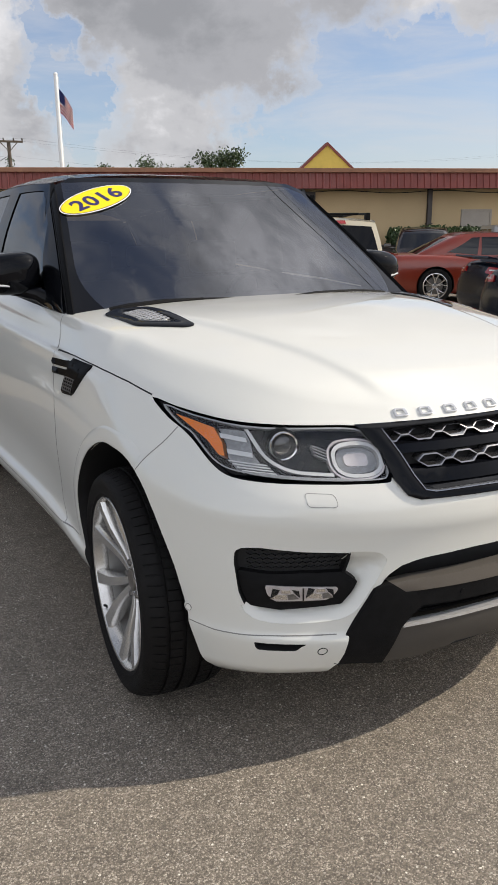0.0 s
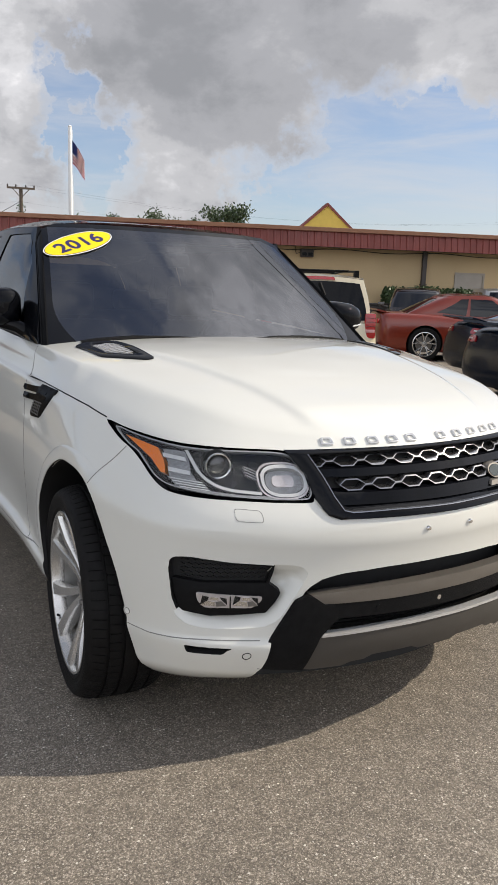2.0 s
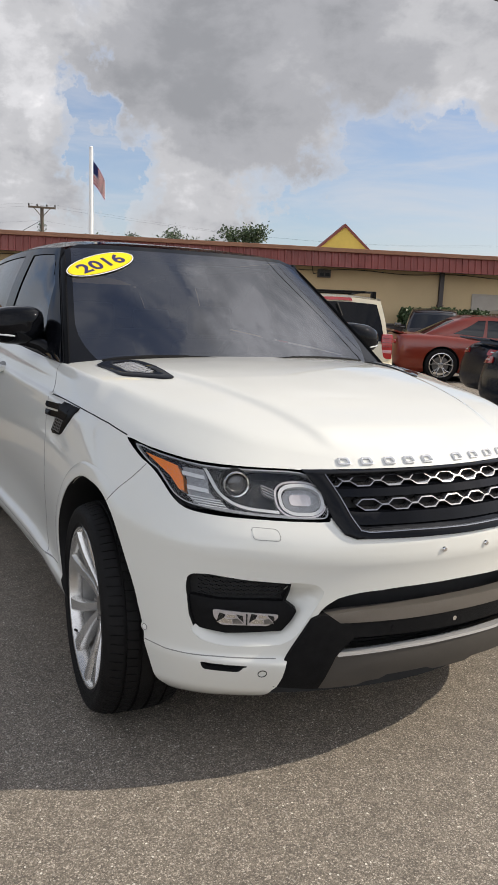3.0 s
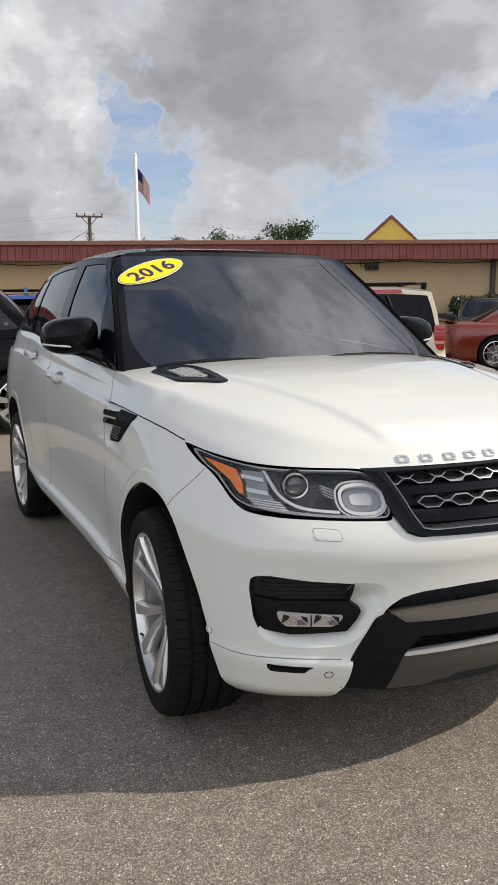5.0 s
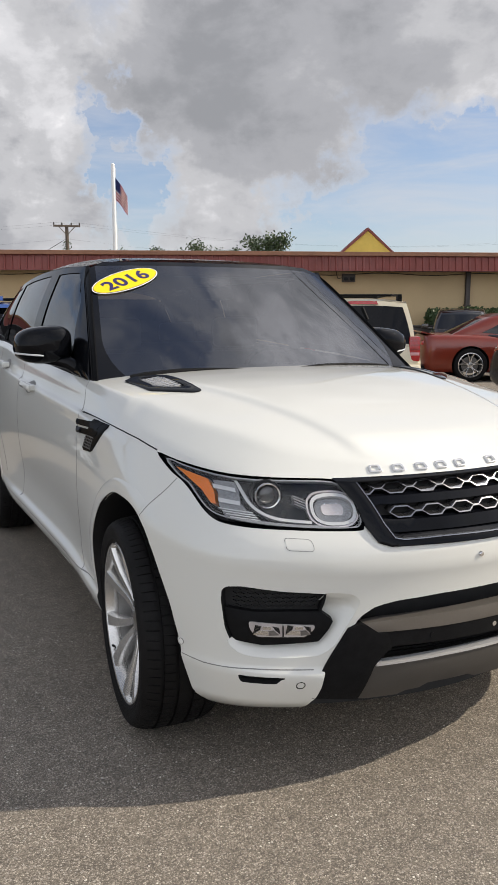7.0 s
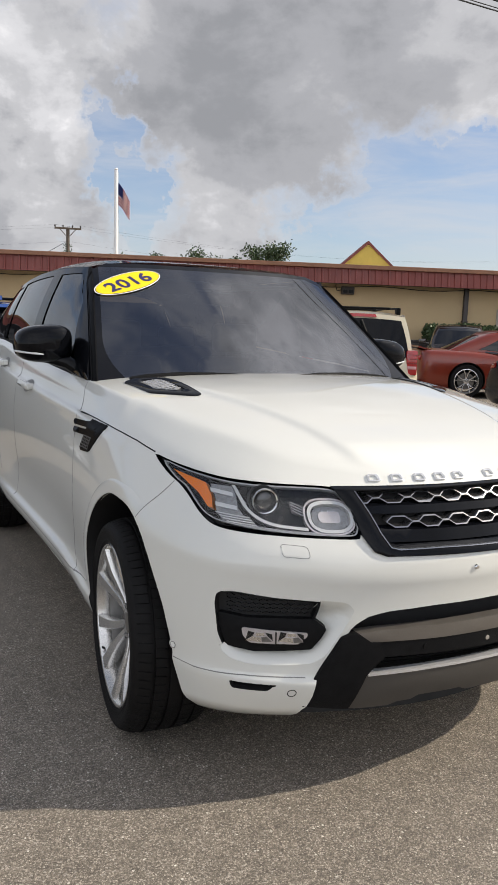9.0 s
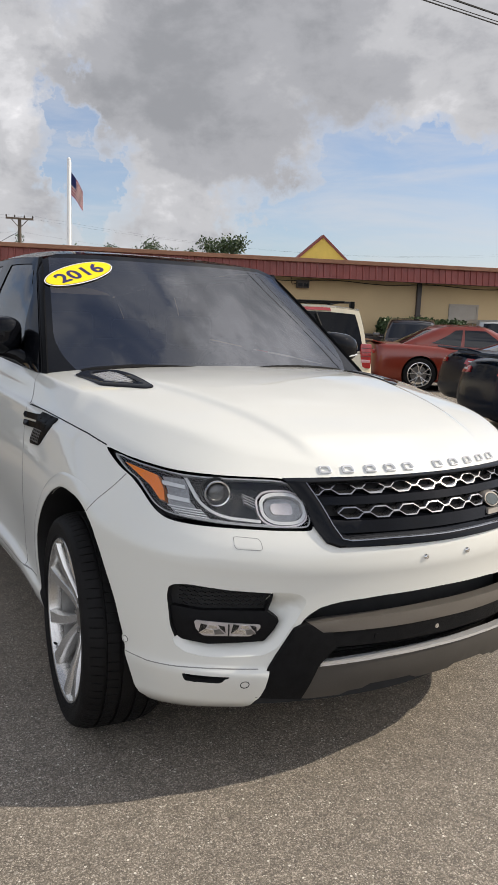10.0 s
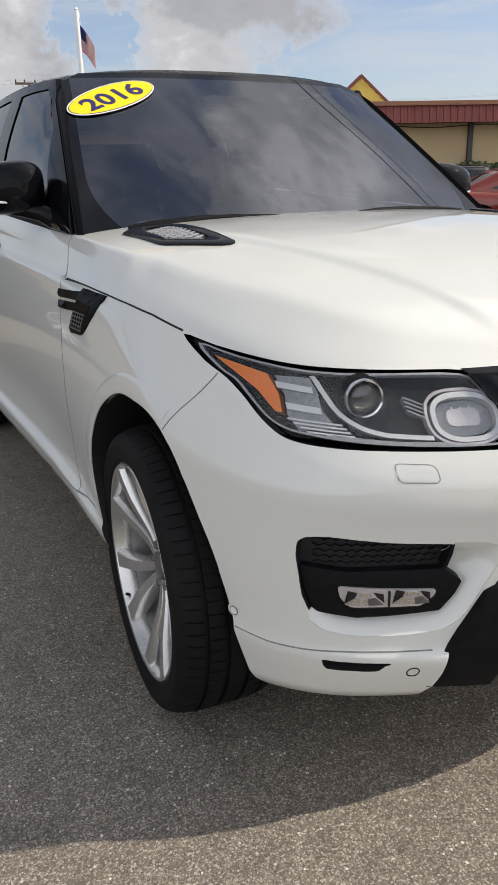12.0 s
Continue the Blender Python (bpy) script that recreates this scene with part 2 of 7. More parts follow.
M_ALLOY = mat("silver_alloy", (0.66, 0.65, 0.63), 0.26, 0.8, grain=0.04, grain_scale=40, stain=0.06, stain_scale=4)
M_CHROME = mat("chrome", (0.78, 0.78, 0.78), 0.12, 1.0, grain=0.04, grain_scale=60)
M_SATIN = mat("satin_silver", (0.20, 0.182, 0.160), 0.42, 0.6, spec=0.3, grain=0.06, grain_scale=200, stain=0.1, stain_scale=4)
# satin silver darkened: the shade on the down-facing skid plate is in the colour
M_SKID = mat("shaded_satin_silver", (0.085, 0.078, 0.070), 0.5, 0.4, spec=0.3, grain=0.06, grain_scale=200, stain=0.1, stain_scale=4)
M_STEEL = mat("brake_steel", (0.20, 0.19, 0.18), 0.5, 0.8, grain=0.3, grain_scale=50)
M_AMBER = mat("amber_plastic", (0.86, 0.235, 0.006), 0.28, grain=0.15, grain_scale=300, coat=0.6)
M_LAMP = mat("lamp_reflector", (0.70, 0.66, 0.66), 0.18, 0.4, grain=0.3, grain_scale=30)
M_LAMP_GREY = mat("lamp_grey", (0.010, 0.011, 0.012), 0.35, 0.1, spec=0.15, grain=0.2, grain_scale=50)
M_LAMP_CLEAR = mat("frosted_lamp_plastic", (0.66, 0.67, 0.67), 0.25, 0.2, grain=0.1, grain_scale=120, coat=0.6)
M_LAMP_SOFT = mat("ribbed_lamp_plastic", (0.30, 0.31, 0.32), 0.22, 0.15, grain=0.3, grain_scale=90, coat=0.5)
M_LENS = glass("clear_lens", (1, 1, 1), 0.96)
M_SCREEN = glass("windscreen_glass", (0.70, 0.75, 0.88), 0.24, coat=0.58, mirror=(0.92, 0.94, 1.0))
M_TINT = glass("tinted_glass", (0.30, 0.31, 0.33), 0.07, coat=0.05)
M_CABIN = mat("dark_leather", (0.035, 0.033, 0.032), 0.6, grain=0.3, grain_scale=60)
M_SEAT = mat("grey_leather", (0.15, 0.147, 0.142), 0.55, grain=0.15, grain_scale=40)
M_YELLOW = mat("yellow_vinyl", (0.90, 0.66, 0.005), 0.35, grain=0.03, grain_scale=50)
M_NAVY = mat("navy_print", (0.025, 0.018, 0.12), 0.4, grain=0.1, grain_scale=60)
M_STICKER_WHITE = mat("white_print", (0.82, 0.82, 0.80), 0.4, grain=0.03, grain_scale=60)
M_RED_PAINT = mat("orange_red_car_paint", (0.200, 0.021, 0.006), 0.3, 0.15, grain=0.1, grain_scale=700, stain=0.1, coat=0.7)
M_CREAM = mat("cream_car_paint", (0.62, 0.55, 0.40), 0.3, 0.05, grain=0.05, grain_scale=500, stain=0.06, coat=0.8)
M_NAVYCAR = mat("dark_blue_grey_car_paint", (0.008, 0.014, 0.026), 0.22, 0.1, grain=0.2, grain_scale=500, coat=0.06, spec=0.14)
M_BLACKCAR = mat("black_car_paint", (0.003, 0.003, 0.004), 0.12, 0.0, spec=0.06, grain=0.2, grain_scale=500, coat=0.15)
M_BLUECAR = mat("blue_car_paint", (0.008, 0.06, 0.26), 0.25, 0.2, grain=0.1, grain_scale=500, coat=0.9)
M_GREYCAR = mat("silver_car_paint", (0.42, 0.42, 0.41), 0.3, 0.4, grain=0.08, grain_scale=500, coat=0.7)
M_BROWNCAR = mat("dark_brown_car_paint", (0.035, 0.028, 0.024), 0.25, 0.2, grain=0.2, grain_scale=500, coat=0.8)
M_TAIL = mat("red_lamp_plastic", (0.42, 0.010, 0.012), 0.2, grain=0.3, grain_scale=90, coat=0.8)
M_PINK = mat("pale_red_lamp_plastic", (0.62, 0.30, 0.30), 0.2, grain=0.2, grain_scale=90, coat=0.8)
M_LAMP_DARKRED = mat("dark_red_lamp_plastic", (0.10, 0.004, 0.005), 0.3, grain=0.2, grain_scale=90, coat=0.4)
M_STUCCO = mat("tan_stucco", (0.54, 0.40, 0.225), 0.85, grain=0.06, grain_scale=25, stain=0.10, stain_scale=0.6, bump=0.5, bump_scale=120)
M_FASCIA = mat("red_brown_metal", (0.24, 0.058, 0.045), 0.5, 0.1, grain=0.18, grain_scale=3, stain=0.15, stain_scale=0.8, rough_var=0.1)
M_TRIM = mat("brown_metal_trim", (0.30, 0.14, 0.075), 0.5, 0.1, grain=0.15, grain_scale=6, stain=0.12)
M_GABLE = mat("yellow_paint", (0.72, 0.50, 0.10), 0.7, grain=0.06, grain_scale=9, stain=0.08, bump=0.2)
M_DARKMETAL = mat("dark_brown_metal", (0.06, 0.05, 0.045), 0.5, 0.3, grain=0.2, grain_scale=20)
M_DOOR = mat("grey_door_paint", (0.34, 0.30, 0.25), 0.5, grain=0.06, grain_scale=15, stain=0.08)
M_POLE = mat("white_pole_paint", (0.80, 0.80, 0.78), 0.4, grain=0.06, grain_scale=20, stain=0.06)
M_TIMBER = mat("weathered_pole_wood", (0.13, 0.10, 0.075), 0.85, grain=0.35, grain_scale=25, bump=0.4)
M_CABLE = mat("black_cable", (0.012, 0.012, 0.012), 0.6, grain=0.3, grain_scale=30)
M_LEAF = mat("leaf_green", (0.055, 0.095, 0.028), 0.55, grain=0.45, grain_scale=2.0, stain=0.3, stain_scale=0.7)
M_BARK = mat("tree_bark", (0.10, 0.075, 0.055), 0.9, grain=0.4, grain_scale=20, bump=0.6)
def cloth_mat(name, color):
    m = mat(name, color, 0.8, grain=0.12, grain_scale=30)
    nt = m.node_tree
    b = nt.nodes["Principled BSDF"]
    t, x = nt.nodes.new("ShaderNodeBsdfTranslucent"), nt.nodes.new("ShaderNodeMixShader")
    t.inputs[0].default_value = (*color, 1)
    x.inputs[0].default_value = 0.5
    nt.links.new(b.outputs[0], x.inputs[1])
    nt.links.new(t.outputs[0], x.inputs[2])
    nt.links.new(x.outputs[0], nt.nodes["Material Output"].inputs[0])
    return m


M_FLAG_RED = cloth_mat("flag_red_cloth", (0.50, 0.03, 0.05))
M_FLAG_WHITE = cloth_mat("flag_white_cloth", (0.82, 0.80, 0.78))
M_FLAG_BLUE = cloth_mat("flag_blue_cloth", (0.04, 0.05, 0.17))
M_CONCRETE = mat("concrete", (0.36, 0.33, 0.29), 0.85, grain=0.15, grain_scale=40, stain=0.15, stain_scale=1.2, bump=0.4)
M_ROOF = mat("grey_roof_felt", (0.30, 0.29, 0.28), 0.9, grain=0.12, grain_scale=8, stain=0.15)
M_WHITE_PLASTIC = mat("white_plastic", (0.75, 0.74, 0.70), 0.4, grain=0.06, grain_scale=40)

# ---- mesh helpers ----
def thing(name, label, category, m=None, group="", kind=""):
    ob = new(name)
    ob.empty_display_size = 0.2
    if m is not None:
        ob.matrix_world = m
    return tagged(ob, label, category, group, kind)


def part(name, bm, material, parent=None, label="", smooth=40):
    """Links bm as one mesh object, under parent where there is one; smooth: the angle past which an edge stays sharp."""
    if isinstance(bm, bmesh.types.BMesh):
        me = bpy.data.meshes.new(name)
        bmesh.ops.recalc_face_normals(bm, faces=bm.faces)
        if smooth:
            for f in bm.faces:
                f.smooth = True
            for e in bm.edges:
                if len(e.link_faces) == 2 and e.calc_face_angle(0) > radians(smooth):
                    e.smooth = False
        bm.to_mesh(me)
        bm.free()
    else:
        me = bm
    if material is not None and not me.materials:
        me.materials.append(material)
    ob = new(name, me)
    if parent is not None:
        ob.parent = parent
    if label:
        ob["label"] = label
    return ob


def lerp_table(table, x):
    """Smooth value at x from rows of (x, value)."""
    xs = [r[0] for r in table]
    ys = [r[1] for r in table]
    if x <= xs[0]:
        return ys[0]
    if x >= xs[-1]:
        return ys[-1]
    i = max(k for k in range(len(xs)) if xs[k] <= x)
    i = min(i, len(xs) - 2)
    h = xs[i + 1] - xs[i]
    s = (x - xs[i]) / h
    d = (ys[i + 1] - ys[i]) / h
    d0 = d if i == 0 else ((ys[i] - ys[i - 1]) / (xs[i] - xs[i - 1]) + d) / 2
    d1 = d if i == len(xs) - 2 else ((ys[i + 2] - ys[i + 1]) / (xs[i + 2] - xs[i + 1]) + d) / 2
    return (2 * s ** 3 - 3 * s ** 2 + 1) * ys[i] + (s ** 3 - 2 * s ** 2 + s) * h * d0 + (3 * s ** 2 - 2 * s ** 3) * ys[i + 1] + (s ** 3 - s ** 2) * h * d1


def smooth_line(pts, per=6, closed=False):
    """A smooth line through pts (tuples of any length)."""
    n = len(pts)
    out = []
    P = [Vector(p) for p in pts]
    last = n if closed else n - 1
    for i in range(last):
        a = P[(i - 1) % n] if closed or i > 0 else P[0] * 2 - P[1]
        b, c = P[i], P[(i + 1) % n]
        d = P[(i + 2) % n] if closed or i + 2 < n else P[-1] * 2 - P[-2]
        for k in range(per):
            s = k / per
            out.append(0.5 * ((2 * b) + (c - a) * s + (2 * a - 5 * b + 4 * c - d) * s * s + (3 * b - a - 3 * c + d) * s ** 3))
    if not closed:
        out.append(P[-1].copy())
    return out


def loft(rings, closed=True, cap=True):
    bm = bmesh.new()
    rows = [[bm.verts.new(p) for p in r] for r in rings]
    n = len(rows[0])
    for a, b in zip(rows, rows[1:]):
        for i in range(n if closed else n - 1):
            j = (i + 1) % n
            try:
                bm.faces.new((a[i], a[j], b[j], b[i]))
            except ValueError:
                pass
    if cap and closed:
        bm.faces.new(rows[0][::-1])
        bm.faces.new(rows[-1])
    bmesh.ops.remove_doubles(bm, verts=bm.verts, dist=1e-5)
    return bm


def box(x0, x1, y0, y1, z0, z1, bevel=0.0, seg=2, bm=None):
    own = bmesh.new()
    bmesh.ops.create_cube(own, size=1)
    for v in own.verts:
        v.co = Vector(((x0 + x1) / 2 + v.co.x * (x1 - x0), (y0 + y1) / 2 + v.co.y * (y1 - y0), (z0 + z1) / 2 + v.co.z * (z1 - z0)))
    if bevel:
        bmesh.ops.bevel(own, geom=own.edges[:] + own.verts[:], offset=bevel, segments=seg, affect="EDGES", profile=0.6)
    return join(bm, own)


def join(bm, own):
    if bm is None:
        return own
    me = bpy.data.meshes.new("scratch")
    own.to_mesh(me)
    own.free()
    bm.from_mesh(me)
    bpy.data.meshes.remove(me)
    return bm


def lathe(profile, axis="x", seg=48, bm=None, at=(0, 0, 0), closed=False):
    """Spins rows of (radius, along) round an axis."""
    own = bmesh.new()
    rows = []
    for r, a in profile:
        ring = []
        for i in range(seg):
            t = 2 * math.pi * i / seg
            c, s = r * math.cos(t), r * math.sin(t)
            p = {"x": (a, c, s), "y": (c, a, s), "z": (c, s, a)}[axis]
            ring.append(own.verts.new(Vector(p) + Vector(at)))
        rows.append(ring)
    pairs = list(zip(rows, rows[1:]))
    if closed:
        pairs.append((rows[-1], rows[0]))
    for a, b in pairs:
        for i in range(seg):
            j = (i + 1) % seg
            own.faces.new((a[i], a[j], b[j], b[i]))
    if not closed:
        for row in (rows[0], rows[-1]):
            own.faces.new(row)
    bmesh.ops.remove_doubles(own, verts=own.verts, dist=1e-6)
    return join(bm, own)


def tube(pts, r, seg=8, bm=None, cap=True):
    own = bmesh.new()
    P = [Vector(p) for p in pts]
    rows = []
    for i, p in enumerate(P):
        d = (P[min(i + 1, len(P) - 1)] - P[max(i - 1, 0)]).normalized()
        u = d.orthogonal().normalized() if i == 0 else (u - d * u.dot(d)).normalized()
        w = d.cross(u)
        rr = r[i] if isinstance(r, (list, tuple)) else r
        rows.append([own.verts.new(p + (u * math.cos(2 * math.pi * k / seg) + w * math.sin(2 * math.pi * k / seg)) * rr) for k in range(seg)])
    for a, b in zip(rows, rows[1:]):
        for i in range(seg):
            j = (i + 1) % seg
            own.faces.new((a[i], a[j], b[j], b[i]))
    if cap:
        own.faces.new(rows[0][::-1])
        own.faces.new(rows[-1])
    return join(bm, own)


def prism(poly, axis, lo, hi, bevel=0.0, bm=None):
    """A solid from a flat outline; lo and hi are numbers, or functions of the outline's point."""
    own = bmesh.new()

    def put(p, a):
        return {"x": (a, p[0], p[1]), "y": (p[0], a, p[1]), "z": (p[0], p[1], a)}[axis]

    A = [own.verts.new(put(p, lo(p) if callable(lo) else lo)) for p in poly]
    B = [own.verts.new(put(p, hi(p) if callable(hi) else hi)) for p in poly]
    n = len(poly)
    for i in range(n):
        own.faces.new((A[i], A[(i + 1) % n], B[(i + 1) % n], B[i]))
    own.faces.new(A[::-1])
    own.faces.new(B)
    bmesh.ops.recalc_face_normals(own, faces=own.faces)
    if bevel:
        bmesh.ops.bevel(own, geom=own.edges[:] + own.verts[:], offset=bevel, segments=2, affect="EDGES")
    return join(bm, own)


def to_object_mesh(name, bm, material):
    me = bpy.data.meshes.new(name)
    bmesh.ops.recalc_face_normals(bm, faces=bm.faces)
    bm.to_mesh(me)
    bm.free()
    me.materials.append(material)
    return me


def carve(me, cutters):
    """The mesh me less the cutters, which are (bmesh, material): the faces that a cutter leaves take its material."""
    a = new("carved", me)
    made = []
    for k, (bm, m) in enumerate(cutters):
        c = new("cutter", to_object_mesh("cutter", bm, m))
        made.append(c)
        mod = a.modifiers.new("cut", "BOOLEAN")
        mod.operation, mod.solver, mod.object, mod.material_mode = "DIFFERENCE", "EXACT", c, "TRANSFER"
    out = bpy.data.meshes.new_from_object(a.evaluated_get(bpy.context.evaluated_depsgraph_get()))
    for o in (a, *made):
        bpy.data.objects.remove(o)
    return out


def shade_mesh(me, angle=35):
    bm = bmesh.new()
    bm.from_mesh(me)
    bmesh.ops.remove_doubles(bm, verts=bm.verts, dist=1e-5)
    for f in bm.faces:
        f.smooth = True
    for e in bm.edges:
        if len(e.link_faces) == 2:
            mixed = e.link_faces[0].material_index != e.link_faces[1].material_index
            e.smooth = not (mixed or e.calc_face_angle(0) > radians(angle))
    bm.to_mesh(me)
    bm.free()
    return me

# ---- the lot: ground, building, poles ----
AXIS = radians(22)                      # azimuth across which the building and the parked rows stand
EYE0 = Vector((-1.75, -1.5, 0))


def at_dir(azimuth, distance, z=0.0):
    a = radians(azimuth)
    return EYE0 + Vector((math.sin(a) * distance, math.cos(a) * distance, z))


def facing(place, azimuth):
    """The pose of a thing whose +y points to that azimuth."""
    return Matrix.Translation(place) @ Matrix.Rotation(-radians(azimuth), 4, "Z")


def build_ground():
    bm = bmesh.new()
    steps = [-900, -300, -100, -40, -15, -6, -3, 0, 3, 6, 10, 15, 22, 30, 45, 80, 160, 400, 900]
    grid = [[bm.verts.new((x, y, 0)) for x in steps] for y in steps]
    for i in range(len(steps) - 1):
        for j in range(len(steps) - 1):
            bm.faces.new((grid[i][j], grid[i][j + 1], grid[i + 1][j + 1], grid[i + 1][j]))
    tagged(part("ground", bm, M_ASPHALT, smooth=0), "worn grey-brown asphalt parking lot", "ground", kind="structure")


build_ground()
WALL = 23.6                             # distance of the wall from the eye, across AXIS


def build_building():
    b = thing("store_building", "long low tan stucco store with a red-brown metal fascia", "building", facing(EYE0, 22), kind="structure")
    part("wall", box(-45, 45, WALL, WALL + 0.25, 0, 3.0), M_STUCCO, b, "tan stucco wall", smooth=0)
    part("side_wall", box(-45, -44.75, WALL + 0.25, WALL + 12, 0, 3.0), M_STUCCO, b, smooth=0)
    part("side_wall", box(44.75, 45, WALL + 0.25, WALL + 12, 0, 3.0), M_STUCCO, b, smooth=0)
    part("rear_wall", box(-45, 45, WALL + 12, WALL + 12.25, 0, 3.0), M_STUCCO, b, smooth=0)
    part("roof", box(-45.2, 45.2, WALL - 0.3, WALL + 12.4, 3.0, 3.12), M_ROOF, b, "flat grey roof", smooth=0)
    part("soffit", box(-45.3, 45.3, WALL - 0.62, WALL, 2.74, 2.78), M_DARKMETAL, b, smooth=0)
    # fascia of upright ribbed panels
    bm = bmesh.new()
    x, n = -45.3, 0
    prof = []
    while x < 45.3:
        prof += [(x, 0.0), (x + 0.10, 0.0), (x + 0.115, -0.035), (x + 0.155, -0.035), (x + 0.17, 0.0)]
        x += 0.205
    lo = [bm.verts.new((px, WALL - 0.66 + py, 2.72)) for px, py in prof]
    hi = [bm.verts.new((px, WALL - 0.60 + py, 3.16)) for px, py in prof]
    for i in range(len(prof) - 1):
        bm.faces.new((lo[i], lo[i + 1], hi[i + 1], hi[i]))
    part("fascia", bm, M_FASCIA, b, "red-brown ribbed metal fascia", smooth=0)
    part("drip_edge", box(-45.3, 45.3, WALL - 0.70, WALL - 0.45, 3.16, 3.28, 0.01), M_TRIM, b, "brown metal drip edge", smooth=0)
    part("fascia_backing", box(-45.3, 45.3, WALL - 0.58, WALL - 0.5, 2.76, 3.17), M_FASCIA, b, smooth=0)
    return b


build_building()


def on_wall(azimuth, out=0.0):
    """x along the wall, in the building's own measure, that shows at this azimuth."""
    return (WALL - out) * math.tan(radians(azimuth - 22))


def build_wall_bits():
    g = thing("gable_sign", "yellow gable with red-brown edges above the roof", "gable", facing(EYE0, 22))
    d = WALL + 2.5
    xc = d * math.tan(radians(36.15 - 22))
    zb, zt, hw = 3.12, 1.43 + d / math.cos(radians(14)) * math.tan(radians(6.05)), 1.22
    hw = 1.28
    tri = [(xc - hw, zb), (xc + hw, zb), (xc, zt - 0.05)]
    part("gable_wall", prism(tri, "y", d, d + 0.2), M_GABLE, g, "yellow painted gable", smooth=0)
    for s in (-1, 1):
        part("gable_trim", prism([(xc + s * (hw + 0.09), zb), (xc + s * (hw + 0.0), zb), (xc, zt - 0.05), (xc, zt + 0.05)], "y", d - 0.05, d + 0.3), M_FASCIA, g, smooth=0)
    x = on_wall(43.2)
    p = thing("downpipe", "dark brown metal downpipe fixed to the stucco wall", "downpipe", facing(EYE0, 22))
    part("pipe", box(x - 0.07, x + 0.07, WALL - 0.12, WALL - 0.003, 0.0, 2.74, 0.012), M_DARKMETAL, p)
    for z in (0.6, 1.7):
        part("strap", box(x - 0.1, x + 0.1, WALL - 0.13, WALL - 0.003, z, z + 0.04), M_DARKMETAL, p, smooth=0)
    x = on_wall(46.4)
    dr = thing("door_1", "closed grey metal door in the stucco wall", "door", facing(EYE0, 22), kind="structure")
    part("leaf", box(x - 0.44, x + 0.44, WALL - 0.03, WALL - 0.004, 0.02, 2.08, 0.004), M_DOOR, dr)
    part("door_frame", box(x - 0.5, x - 0.44, WALL - 0.05, WALL - 0.003, 0, 2.14), M_DOOR, dr)
    part("door_frame", box(x + 0.44, x + 0.5, WALL - 0.05, WALL - 0.003, 0, 2.14), M_DOOR, dr)
    part("door_frame", box(x - 0.44, x + 0.44, WALL - 0.05, WALL - 0.003, 2.08, 2.14), M_DOOR, dr)
    part("door_handle", box(x - 0.38, x - 0.30, WALL - 0.09, WALL - 0.03, 1.0, 1.04, 0.01), M_STEEL, dr)
    x = on_wall(34.8)
    wl = thing("wall_floodlight", "twin dark metal floodlight fixed under the fascia", "lamp", facing(EYE0, 22))
    part("housing", box(x - 0.2, x + 0.2, WALL - 0.16, WALL - 0.003, 2.42, 2.66, 0.02), M_DARKMETAL, wl)
    for s in (-0.09, 0.09):
        part("lens", box(x + s - 0.07, x + s + 0.07, WALL - 0.175, WALL - 0.16, 2.46, 2.56, 0.006), M_LAMP_GREY, wl)
    part("conduit", tube([(x - 0.2, WALL - 0.03, 2.55), (x - 0.32, WALL - 0.03, 2.52), (x - 0.36, WALL - 0.03, 2.65), (x - 0.36, WALL - 0.03, 2.74)], 0.012), M_CABLE, wl)
    cb = thing("wall_cable", "black cable sagging along the wall under the fascia", "cable", facing(EYE0, 22))
    pts = []
    for k in range(121):
        xx = -20 + k * 0.4
        pts.append((xx, WALL - 0.05, 2.66 + 0.035 * math.cos(xx * 2 * math.pi / 3.2)))
    part("cable", tube(pts, 0.012, 5), M_CABLE, cb)


build_wall_bits()


